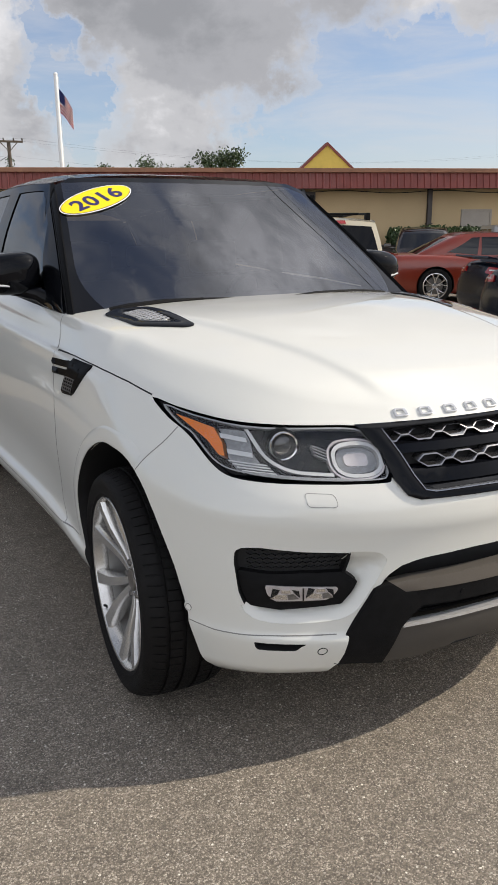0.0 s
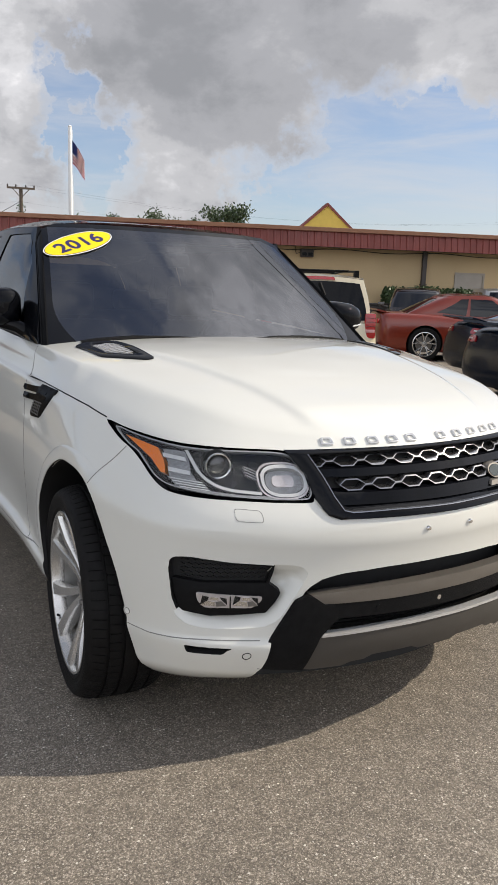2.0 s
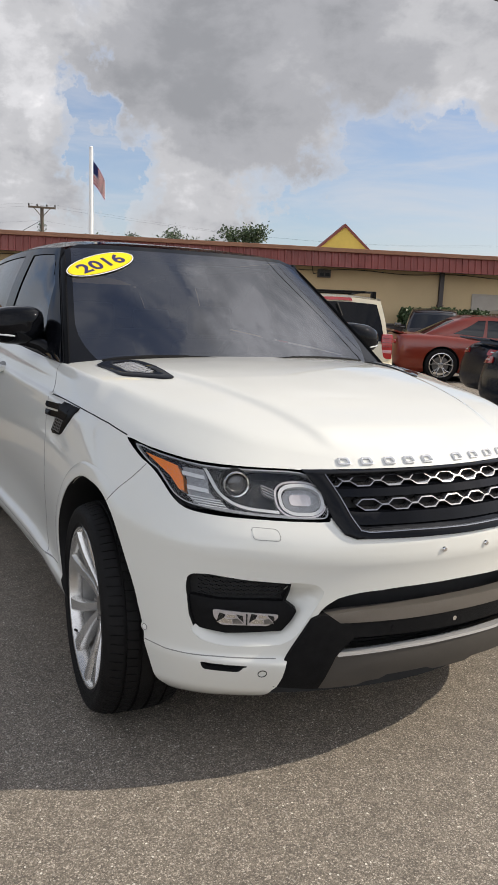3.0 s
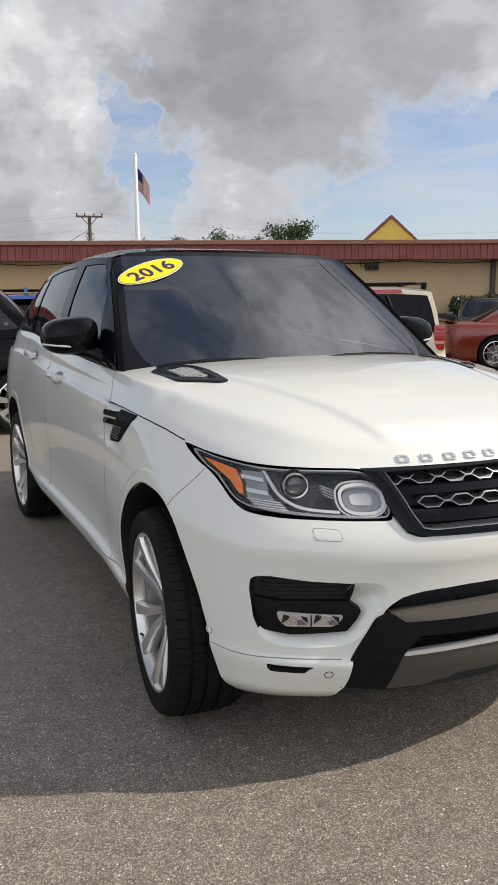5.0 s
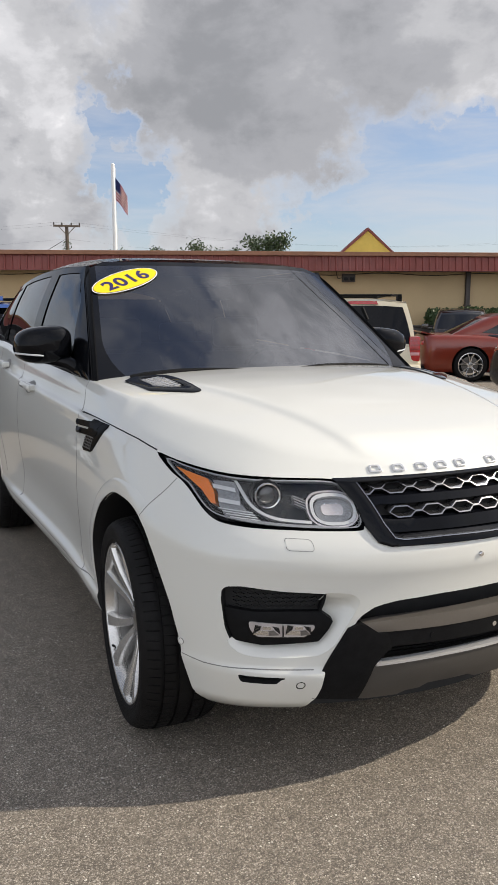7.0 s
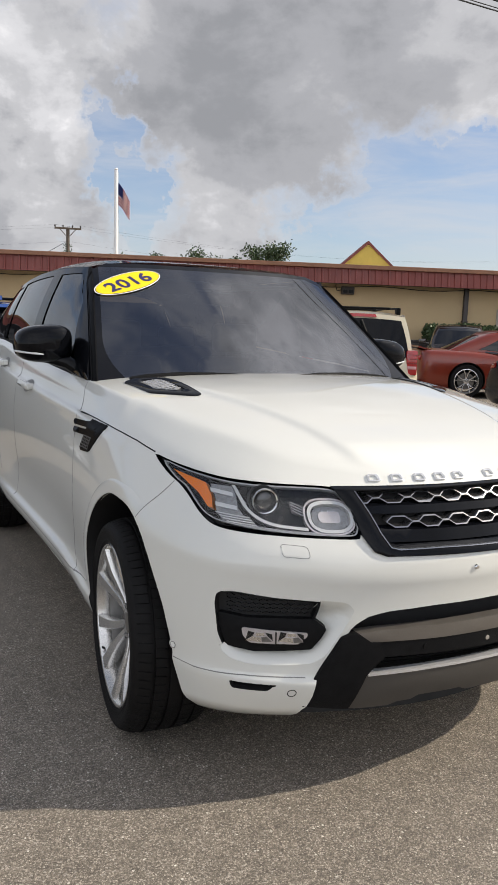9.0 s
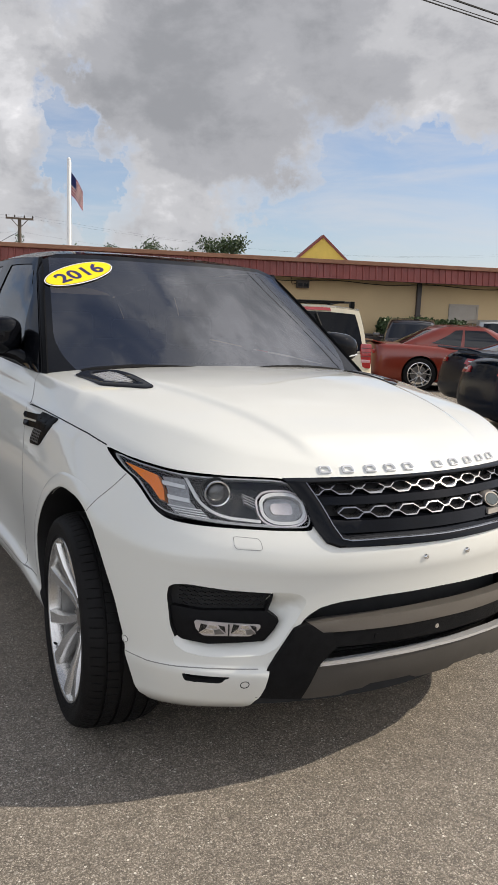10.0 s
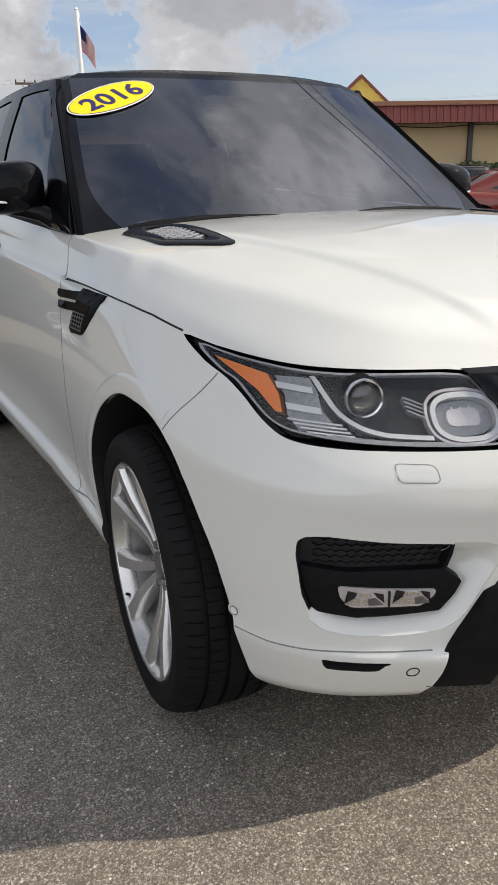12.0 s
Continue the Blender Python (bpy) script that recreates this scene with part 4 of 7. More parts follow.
# outlines in (x, z), seen from the front, for the side with x below 0
HEADLIGHT = [(-0.874, 1.008), (-0.846, 0.997), (-0.801, 0.985), (-0.753, 0.978), (-0.675, 0.975), (-0.581, 0.972), (-0.490, 0.967), (-0.468, 0.950), (-0.446, 0.915), (-0.440, 0.870), (-0.446, 0.838),
             (-0.460, 0.828), (-0.530, 0.829), (-0.584, 0.831), (-0.679, 0.836), (-0.762, 0.840), (-0.806, 0.845), (-0.828, 0.855), (-0.841, 0.878), (-0.848, 0.912), (-0.856, 0.940), (-0.870, 0.966)]
LENS = [(-0.863, 0.995), (-0.828, 0.982), (-0.750, 0.968), (-0.620, 0.966), (-0.500, 0.960), (-0.472, 0.938), (-0.453, 0.905), (-0.449, 0.868), (-0.456, 0.845), (-0.480, 0.838),
        (-0.584, 0.841), (-0.718, 0.852), (-0.788, 0.861), (-0.816, 0.868), (-0.832, 0.885), (-0.840, 0.917), (-0.845, 0.940), (-0.857, 0.958)]
AMBER = [(-0.856, 0.979), (-0.805, 0.959), (-0.803, 0.925), (-0.810, 0.894), (-0.819, 0.896), (-0.827, 0.928), (-0.843, 0.955)]
FLUTE = [(-0.798, 0.960), (-0.753, 0.962), (-0.752, 0.940), (-0.756, 0.905), (-0.745, 0.876), (-0.800, 0.868), (-0.806, 0.894), (-0.798, 0.925)]
FOG = [(-0.836, 0.625), (-0.833, 0.655), (-0.821, 0.666), (-0.785, 0.669), (-0.683, 0.655), (-0.567, 0.646), (-0.571, 0.625), (-0.583, 0.588), (-0.543, 0.557), (-0.556, 0.530), (-0.585, 0.492),
       (-0.670, 0.484), (-0.729, 0.481), (-0.777, 0.484), (-0.814, 0.494), (-0.828, 0.537)]
SCOOP_EDGE = [(-0.567, 0.650), (-0.540, 0.649), (-0.500, 0.644), (-0.476, 0.630), (-0.474, 0.604), (-0.520, 0.520), (-0.552, 0.474), (-0.600, 0.453), (-0.700, 0.447), (-0.770, 0.452), (-0.812, 0.470), (-0.826, 0.498)]
SCOOP = [tuple(p) for p in smooth_line(SCOOP_EDGE, 4)] + [(-0.804, 0.508), (-0.640, 0.512), (-0.592, 0.530), (-0.572, 0.556), (-0.592, 0.592), (-0.578, 0.630)]
FOG_SHELF = [(-0.833, 0.597), (-0.760, 0.588), (-0.683, 0.589), (-0.582, 0.588), (-0.545, 0.557), (-0.558, 0.530), (-0.586, 0.494), (-0.680, 0.487), (-0.740, 0.484), (-0.812, 0.496), (-0.828, 0.550)]
FOG_LAMP = [(-0.773, 0.561), (-0.690, 0.554), (-0.598, 0.549), (-0.600, 0.537), (-0.625, 0.514), (-0.752, 0.515), (-0.769, 0.536)]
SLOT = [(-0.803, 0.396), (-0.682, 0.391), (-0.706, 0.369), (-0.793, 0.371)]
GRILLE_IN = [(-0.428, 0.960), (-0.405, 0.905), (-0.386, 0.849), (-0.366, 0.813), (-0.340, 0.807), (-0.211, 0.809), (0, 0.807), (0.211, 0.809), (0.340, 0.807), (0.366, 0.813), (0.386, 0.849), (0.405, 0.905), (0.428, 0.960), (0.2, 0.964), (0, 0.965), (-0.2, 0.964)]
GRILLE_OUT = [(-0.492, 0.966), (-0.456, 0.905), (-0.446, 0.840), (-0.420, 0.797), (-0.386, 0.784), (-0.211, 0.783), (0, 0.782), (0.211, 0.783), (0.386, 0.784), (0.420, 0.797), (0.446, 0.840), (0.456, 0.905), (0.492, 0.966), (0.2, 0.969), (0, 0.970), (-0.2, 0.969)]
INTAKE = [(-0.600, 0.300), (-0.565, 0.405), (-0.487, 0.545), (-0.464, 0.575), (-0.430, 0.597), (-0.366, 0.612), (-0.221, 0.622), (0, 0.626)]
INTAKE = INTAKE + [(-x, z) for x, z in INTAKE[-2::-1]] + [(0.628, 0.214), (0.3, 0.206), (-0.3, 0.206), (-0.628, 0.214)]
HOOD_LINE = [(0.2, 0.968), (0.5, 0.984), (0.77, 1.010), (0.93, 1.034), (1.19, 1.053), (1.55, 1.064)]
DOOR_Y = [(0.30, 1.44), (0.52, 1.505), (0.80, 1.478), (0.92, 1.49), (1.055, 1.545), (1.18, 1.635)]
DOOR2_Y = [(0.30, 2.80), (0.62, 2.725), (0.86, 2.70), (1.04, 2.745), (1.22, 2.85)]


def skin_normals(me, skip=("x",)):
    """Shades the parts of me that lie on the skin by the skin's own smooth normals."""
    SHELL.verts.ensure_lookup_table()
    SHELL.faces.ensure_lookup_table()
    normals = [Vector((0, 0, 0))] * len(me.loops)
    cache = {}
    for f in me.polygons:
        for li in f.loop_indices:
            vi = me.loops[li].vertex_index
            if vi not in cache:
                co = me.vertices[vi].co
                loc, _, fi, dist = SKIN.find_nearest(co)
                if dist < 4e-4:
                    vs = SHELL.faces[fi].verts
                    w = poly_3d_calc([v.co for v in vs], loc)
                    nn = Vector((0, 0, 0))
                    for v, k in zip(vs, w):
                        nn += v.normal * k
                    cache[vi] = nn.normalized() if nn.length > 0 else None
                else:
                    cache[vi] = None
            nn = cache[vi]
            normals[li] = nn if nn is not None and f.material_index == 0 and nn.dot(f.normal) > 0.3 else Vector(f.normal)
    for f in me.polygons:
        f.use_smooth = True
    me.normals_split_custom_set(normals)


def build_suv_body():
    SHELL.normal_update()
    cut = arch_cutters()
    cut.append((box(-0.76, 0.76, 1.70, 4.45, 0.55, 1.6), M_CABIN))
    for s in (-1, 1):
        cut.append((plate(smooth_line(flip(HEADLIGHT, s), 3, True), lambda x, z, o=0.0: front(x, z) - Vector((0, o, 0)), 0.08, -0.065, 0.03), M_BLACK))
        cut.append((plate([((x + 0.66) * 0.985 - 0.66 if s < 0 else (x - 0.66) * 0.985 + 0.66, (z - 0.56) * 0.985 + 0.56) for x, z in flip(SCOOP, s)], front, 0.08, -0.075, 0.03), M_WHITE_EDGE))
        cut.append((plate(rounded(flip(FOG, s), 0.008), front, 0.082, -0.062, 0.03), M_VOID))
        cut.append((plate(rounded(flip(SLOT, s), 0.006), front, 0.06, -0.05, 0.03), M_VOID))
    cut.append((plate(GRILLE_IN, front, 0.09, -0.10, 0.05), M_VOID))
    cut.append((plate(INTAKE, front, 0.12, -0.12, 0.05), M_VOID))
    me = carve(to_object_mesh("body", SHELL.copy(), M_WHITE), cut)
    groups = {}
    for f in me.polygons:
        c = f.center
        if f.material_index != 0 or f.normal.z < -0.9:
            k = "chassis"
        elif c.y < 1.75 and c.z > lerp_table(HOOD_LINE, c.y) and (c.y < 1.45 or abs(c.x) < 0.8):
            k = "hood"
        elif c.y < 0.65 + 0.9 * (0.943 - c.z) * (1 if c.z > 0.75 else 0.4):
            k = "front_bumper"
        elif c.z < 0.40 and 1.2 < c.y < 3.5:
            k = "sill"
        elif c.y < lerp_table(DOOR_Y, c.z):
            k = "front_fender"
        elif c.y < lerp_table(DOOR2_Y, c.z):
            k = "front_door"
        elif c.y < 3.42 and c.z > 0.42:
            k = "rear_door"
        else:
            k = "rear_body"
        s = 0 if k in ("hood", "front_bumper", "rear_body", "chassis") else (1 if c.x > 0 else -1)
        groups.setdefault((k, s), []).append(f.index)
    made = {}
    for (k, s), idx in groups.items():
        bm = bmesh.new()
        bm.from_mesh(me)
        bm.faces.ensure_lookup_table()
        keep = set(idx)
        bmesh.ops.delete(bm, geom=[f for f in bm.faces if f.index not in keep], context="FACES")
        m2 = bpy.data.meshes.new(k)
        bm.to_mesh(m2)
        bm.free()
        for m in me.materials:
            m2.materials.append(m)
        if k == "chassis":
            shade_mesh(m2)
        else:
            skin_normals(m2)
        made[(k, s)] = part(k, m2, None, SUV)
    bpy.data.meshes.remove(me)
    return made


BODY = build_suv_body()
HOOD, BUMPER = BODY[("hood", 0)], BODY[("front_bumper", 0)]
HOOD["label"] = "white clamshell hood"


def seams():
    """Dark shut lines where the panels meet."""
    def band(path, proj, owner, name="shut_line", width=0.004, hi=0.0008, m=M_VOID):
        part(name, ribbon(path, width, proj, hi, -0.004), m, owner)

    for s, proj in ((-1, side_r), (1, side_l)):
        band([(y, z) for y, z in [(0.80, 1.014), (0.93, 1.034), (1.06, 1.046), (1.19, 1.053), (1.37, 1.060), (1.53, 1.064)]], proj, HOOD, width=0.004)
        band(smooth_line([(0.650, 0.946), (0.672, 0.899), (0.707, 0.852), (0.735, 0.814)], 4), proj, BUMPER, width=0.0026, m=M_SEAM)
        band([(1.478, 0.80), (1.49, 0.92), (1.545, 1.055), (1.60, 1.13), (1.635, 1.178)], proj, BODY[("front_door", s)], width=0.003, m=M_SEAM)
        band([(1.478, 0.80), (1.495, 0.62), (1.505, 0.50), (1.46, 0.41)], proj, BODY[("front_door", s)], width=0.003, m=M_SEAM)
        band([(2.85, 1.22), (2.745, 1.04), (2.70, 0.86), (2.725, 0.62), (2.80, 0.42)], proj, BODY[("rear_door", s)], width=0.004, m=M_SEAM)
        band([(3.62, 1.25), (3.50, 1.05), (3.40, 0.88), (3.25, 0.70), (3.20, 0.52)], proj, BODY[("rear_door", s)], width=0.004, m=M_SEAM)
        band([(1.32, 0.412), (2.2, 0.42), (3.2, 0.43)], proj, BODY[("sill", s)], width=0.004, m=M_SEAM)
        fs = lambda p: flip(p, s)
        band(fs([(-0.914, 0.422), (-0.876, 0.414), (-0.83, 0.414), (-0.767, 0.416), (-0.65, 0.414), (-0.604, 0.4135)]), front, BUMPER, width=0.003, m=M_SEAM)
        band(rounded(fs([(-0.676, 0.815), (-0.603, 0.809), (-0.599, 0.776), (-0.673, 0.780)]), 0.012) , front, BUMPER, "washer_cover_seam", 0.0012, m=M_SEAM)
        pad = rounded(fs([(-0.674, 0.813), (-0.605, 0.807), (-0.601, 0.778), (-0.671, 0.782)]), 0.011)
        part("washer_cover", plate([tuple(p) for p in pad], front, 0.0022, -0.002, 0.02, edge=0.001), M_WHITE, BUMPER)
        part("parking_sensor", ribbon(oval(s * 0.640, 0.365, 0.0115, 0.0115, 20), 0.0022, front, 0.001, -0.003, True, step=0.01), M_VOID, BUMPER)
        sensor = part("parking_sensor", plate(oval(0.512, 0.460, 0.0155, 0.0150, 28), proj, 0.0020, -0.004, 0.02, edge=0.002), M_WHITE, BUMPER, "white-painted parking sensor")
        part("sensor_groove", ribbon(oval(0.512, 0.460, 0.0088, 0.0098, 24), 0.0014, proj, 0.0025, 0.001, True, step=0.01), M_SEAM, sensor)
        part("sensor_face", plate(oval(0.512, 0.460, 0.0078, 0.0088, 20), proj, 0.0025, -0.003, 0.02), M_WHITE_PLASTIC, sensor)
        # licence plate fixing
        bm = lathe([(0.009, 0.004), (0.009, -0.004), (0.006, -0.009), (0.0, -0.010)], "y", 12, at=tuple(front(s * 0.089, 0.735, 0)))
        part("plate_screw", bm, M_CHROME, BUMPER)


seams()


def arch_lip(s, proj, y0, owner):
    """The raised band round a wheel arch."""
    line = [Vector((y0 - 0.87 + a, b)) for a, b in smooth_line(ARCH, 5, True)]
    line = [p for p in line if p.y > 0.40 and (p.x > y0 - 0.125 or y0 > 2)]
    k0 = max(range(len(line)), key=lambda k: (line[k] - line[k - 1]).length)
    line = line[k0:] + line[:k0]
    mid = Vector((y0, 0.40))
    own = bmesh.new()
    rows = []
    for i, p in enumerate(line):
        t = (line[min(i + 1, len(line) - 1)] - line[max(i - 1, 0)]).normalized()
        n = Vector((-t.y, t.x))
        if n.dot(p - mid) < 0:
            n = -n
        fade = ease(min(i, len(line) - 1 - i) / 5)
        rows.append([own.verts.new(proj(*(p + n * w), h * (0.3 + 0.7 * fade) if h > 0 else h)) for w, h in ((0.052, -0.001), (0.048, 0.0008), (0.043, 0.0026), (0.037, 0.0034), (0.020, 0.0038), (0.005, 0.0040), (0.0, 0.0028), (0.001, -0.012))])
    for a, b in zip(rows, rows[1:]):
        for i in range(len(a) - 1):
            own.faces.new((a[i], a[i + 1], b[i + 1], b[i]))
    part("arch_lip", own, M_WHITE, owner, smooth=55)


for s, proj in ((-1, side_r), (1, side_l)):
    arch_lip(s, proj, WHEEL_Y[0], BODY[("front_fender", s)])
    arch_lip(s, proj, WHEEL_Y[1], BODY[("rear_body", 0)])


def build_headlight(s):
    h = new("headlight")
    h.parent = SUV
    h["label"] = "clear headlight with an amber marker and an oval daytime lamp"
    f = lambda p: flip(p, s)
    part("housing", plate(f(LENS), front, -0.052, -0.062, 0.03), M_LAMP_GREY, h)
    part("amber_reflector", plate(f(AMBER), front, -0.006, -0.03, 0.015), M_AMBER, h, "orange plastic side marker")
    part("clear_block", plate(f(FLUTE), front, -0.014, -0.05, 0.02), M_LAMP_SOFT, h)
    bm = bmesh.new()
    for z in (0.940, 0.905):
        ribbon(f([(-0.801, z + 0.002), (-0.757, z - 0.003)]), 0.011, front, -0.006, -0.03, bm=bm)
    for k in range(4):
        z = 0.886 - 0.0065 * k
        ribbon(f([(-0.808 + 0.006 * k, z), (-0.735 + 0.004 * k, z - 0.005)]), 0.0030, front, -0.008, -0.02, bm=bm)
    part("flutes", bm, M_LAMP_CLEAR, h)
    # light guide: down beside the clear block and along the bottom to the oval lamp
    guide = smooth_line(f([(-0.748, 0.964), (-0.744, 0.935), (-0.736, 0.905), (-0.712, 0.880), (-0.675, 0.866), (-0.620, 0.859), (-0.588, 0.856)]), 6)
    part("light_guide", ribbon(guide, 0.008, front, -0.008, -0.03), M_LAMP_CLEAR, h, "pale curved light guide")
    guide = smooth_line(f([(-0.765, 0.862), (-0.718, 0.857), (-0.640, 0.849), (-0.560, 0.845)]), 5)
    part("light_guide", ribbon(guide, 0.006, front, -0.008, -0.02), M_LAMP_SOFT, h)
    # projector
    c = front(-0.688 * -s, 0.930, -0.012)
    n = Vector((s * 0.30, -0.95, 0.0)).normalized()
    q = n.to_track_quat("Z", "Y").to_matrix().to_4x4()
    m = Matrix.Translation(c) @ q
    bm = lathe([(0.037, -0.03), (0.0395, 0.0), (0.0378, 0.005), (0.0345, 0.003), (0.033, -0.01), (0.035, -0.03)], "z", 36, closed=True)
    bm.transform(m)
    p = part("projector", bm, M_CHROME, h, "chrome-ringed projector lamp")
    bm = lathe([(0.0328, -0.012), (0.030, -0.003), (0.023, 0.004), (0.012, 0.008), (0.0, 0.009)], "z", 28)
    bm.transform(m)
    part("bulb_lens", bm, mat_once("dark_lens"), p)
    bm = lathe([(0.046, -0.05), (0.045, -0.016), (0.0375, -0.014), (0.0375, -0.05)], "z", 36, closed=True)
    bm.transform(m)
    part("bezel", bm, M_LAMP_GREY, p)
    # oval lamp
    part("lamp_bowl", plate(oval(s * 0.516, 0.891, 0.053, 0.033, 32, 2.6), front, -0.024, -0.05, 0.02), M_LAMP_SOFT, h)
    part("lamp_insert", plate(rounded([(s * 0.552, 0.876), (s * 0.552, 0.906), (s * 0.490, 0.908), (s * 0.490, 0.874)], 0.013), front, -0.016, -0.03, 0.02), M_LAMP, h)
    part("oval_ring", ribbon(oval(s * 0.519, 0.890, 0.060, 0.040, 40, 2.6), 0.009, front, -0.006, -0.035, True, step=0.012), M_LAMP_CLEAR, h, "frosted oval light ring")
    part("oval_rim", ribbon(oval(s * 0.521, 0.891, 0.070, 0.049, 40, 2.6), 0.005, front, -0.008, -0.03, True, step=0.012), M_LAMP, h)
    bm = bmesh.new()
    for k in range(3):
        x = -0.537 + 0.016 * k
        ribbon(f([(x, 0.910), (x + 0.002, 0.874)]), 0.003, front, -0.018, -0.03, bm=bm)
    part("reflector_ribs", bm, M_CHROME, h)
    bm = bmesh.new()
    for k in range(4):
        z = 0.925 - 0.008 * k
        ribbon(f([(-0.622, z + 0.006), (-0.590, z - 0.010)]), 0.003, front, -0.010, -0.035, bm=bm)
    part("fins", bm, M_LAMP_SOFT, h)
    bm = bmesh.new()
    plate(f(LENS), front, -0.001, -0.0035, 0.02, bm=bm, sheet=True)
    g = part("lens_cover", pane_mesh("lens_cover", bm, (0, -1, 0)), M_LENS, h, "clear plastic lens cover")
    g.visible_shadow = False
    part("lens_edge", ribbon(smooth_line(f(LENS), 3, True), 0.0036, front, 0.0, -0.01, True), M_LAMP_SOFT, h)


_MATS = {}


def mat_once(name):
    if name not in _MATS:
        _MATS[name] = mat(name, (0.05, 0.052, 0.055), 0.05, 0.2, grain=0.3, grain_scale=40, coat=1.0)
    return _MATS[name]


build_headlight(-1)
build_headlight(1)


def ring_plate(outer, inner, proj, hi, lo, bm=None, n=160):
    def walk_round(poly):
        P = [Vector(p[:2]) for p in poly]
        # equal share of each side, so that corners stay matched
        out = []
        per = n // len(P)
        for a, b in zip(P, P[1:] + P[:1]):
            out += [a.lerp(b, k / per) for k in range(per)]
        return out

    A, B = walk_round(outer), walk_round(inner)
    own = bmesh.new()
    rows = []
    for a, b in zip(A, B):
        m = a.lerp(b, 0.12)
        k = a.lerp(b, 0.5)
        e = a.lerp(b, 0.90)
        rows.append([own.verts.new(p) for p in (proj(*a, lo), proj(*a, hi - 0.003), proj(*m, hi), proj(*k, hi + 0.001), proj(*e, hi - 0.001), proj(*b, hi - 0.006), proj(*b, lo))])
    for i in range(len(rows)):
        a, b = rows[i], rows[(i + 1) % len(rows)]
        for k in range(7):
            own.faces.new((a[k], a[(k + 1) % 7], b[(k + 1) % 7], b[k]))
    bmesh.ops.recalc_face_normals(own, faces=own.faces)
    return join(bm, own)


def build_grille():
    g = new("grille")
    g.parent = SUV
    g["label"] = "gloss black grille with silver honeycomb rows"
    def face(x, z, out=0.0):
        """The even face of the grille's frame, a little proud of the body."""
        k = max(0.0, z - 0.782)
        q = x * x
        return Vector((x, 0.1045 + 0.42 * q + 0.464 * k + 1.063 * k * k - 0.334 * k * q - 0.064 * q * q - out, z - 0.25 * out))

    part("grille_frame", ring_plate(GRILLE_OUT, GRILLE_IN, face, 0.010, -0.04), M_BLACK, g)

    def flat(x, z, out=0.0):
        """The even curved face behind the frame on which the rows stand."""
        return face(x, z, out - 0.028)

    for z0, z1, hw0 in ((0.914, 0.953, 0.408), (0.848, 0.888, 0.385)):
        zm, hh, pitch = (z0 + z1) / 2, 0.36 * (z1 - z0), 0.104
        bm = bmesh.new()
        for k in range(-5, 6):
            x = k * pitch
            if abs(x) - 0.012 > hw0:
                continue
            ribbon([(x - 0.042, zm), (x - 0.020, zm + hh), (x + 0.020, zm + hh), (x + 0.042, zm), (x + 0.020, zm - hh), (x - 0.020, zm - hh)], 0.0036, flat, 0.014, -0.012, closed=True, bm=bm, step=0.05)
            if abs(x + pitch) - 0.012 <= hw0:
                ribbon([(x + 0.042, zm), (x + pitch - 0.042, zm)], 0.0046, flat, 0.014, -0.012, bm=bm, step=0.05)
        part("honeycomb", bm, M_SATIN_CHROME, g, "silver honeycomb row")
    line = [(p[0] * 1.012, (p[1] - 0.885) * 1.03 + 0.885) for p in GRILLE_IN[:13]]
    part("frame_line", ribbon(line, 0.0030, face, 0.0120, 0.0, step=0.03), M_SATIN_CHROME, g, "thin silver line round the opening")
    for z0, z1, hw0 in ((0.890, 0.912, 0.405), (0.813, 0.846, 0.385), (0.956, 0.966, 0.43)):
        bm = plate([(-hw0, z0), (hw0, z0), (hw0 + 0.006, z1), (-hw0 - 0.006, z1)], flat, 0.018, -0.02, 0.04, edge=0.004)
        part("grille_bar", bm, M_BLACK, g)
    bm = plate([(-0.41, 0.81), (0.41, 0.81), (0.43, 0.965), (-0.43, 0.965)], flat, -0.02, -0.03, 0.06)
    part("mesh_backing", bm, M_VOID, g)
    em = part("emblem", plate(oval(0.285, 0.866, 0.042, 0.022, 28), flat, 0.024, 0.0, 0.03), M_SATIN, g, "oval silver-rimmed emblem without lettering")
    part("emblem_field", plate(oval(0.285, 0.866, 0.037, 0.0175, 24), flat, 0.026, 0.02, 0.03), mat("dark_green_enamel", (0.008, 0.02, 0.014), 0.25, grain=0.2, grain_scale=50, coat=0.6), em)
    part("badge_plate", plate([(0.235, 0.824), (0.36, 0.824), (0.37, 0.838), (0.245, 0.838)], flat, 0.024, 0.01, 0.04), M_SATIN, g)
    # the maker's raised letters stand as plain rounded frames
    for x in (-0.352, -0.277, -0.198, -0.125, -0.052, 0.080, 0.160, 0.240, 0.315, 0.385):
        outer = rounded([(x - 0.020, 0.979), (x + 0.020, 0.979), (x + 0.017, 0.998), (x - 0.017, 0.998)], 0.005, 2)
        inner = rounded([(x - 0.0135, 0.9835), (x + 0.0135, 0.9835), (x + 0.0110, 0.9935), (x - 0.0110, 0.9935)], 0.003, 2)
        part("letter_slab", ring_plate([tuple(p) for p in outer], [tuple(p) for p in inner], lambda a, b, o=0.0: front(a, b) + Vector((0, -0.8 * o, 0.6 * o)), 0.007, -0.004, n=48), M_CHROME_SOFT, HOOD, "plain raised silver frame")


M_SATIN_CHROME = mat("satin_chrome", (0.30, 0.30, 0.31), 0.22, 0.95, grain=0.08, grain_scale=80)
M_CHROME_SOFT = mat("brushed_chrome", (0.72, 0.72, 0.72), 0.25, 0.6, grain=0.06, grain_scale=80)
build_grille()


LOW_FALL = [(0.18, 0.10), (0.24, 0.058), (0.28, 0.034), (0.32, 0.018), (0.38, 0.005), (0.44, 0.0), (0.6, 0.0)]


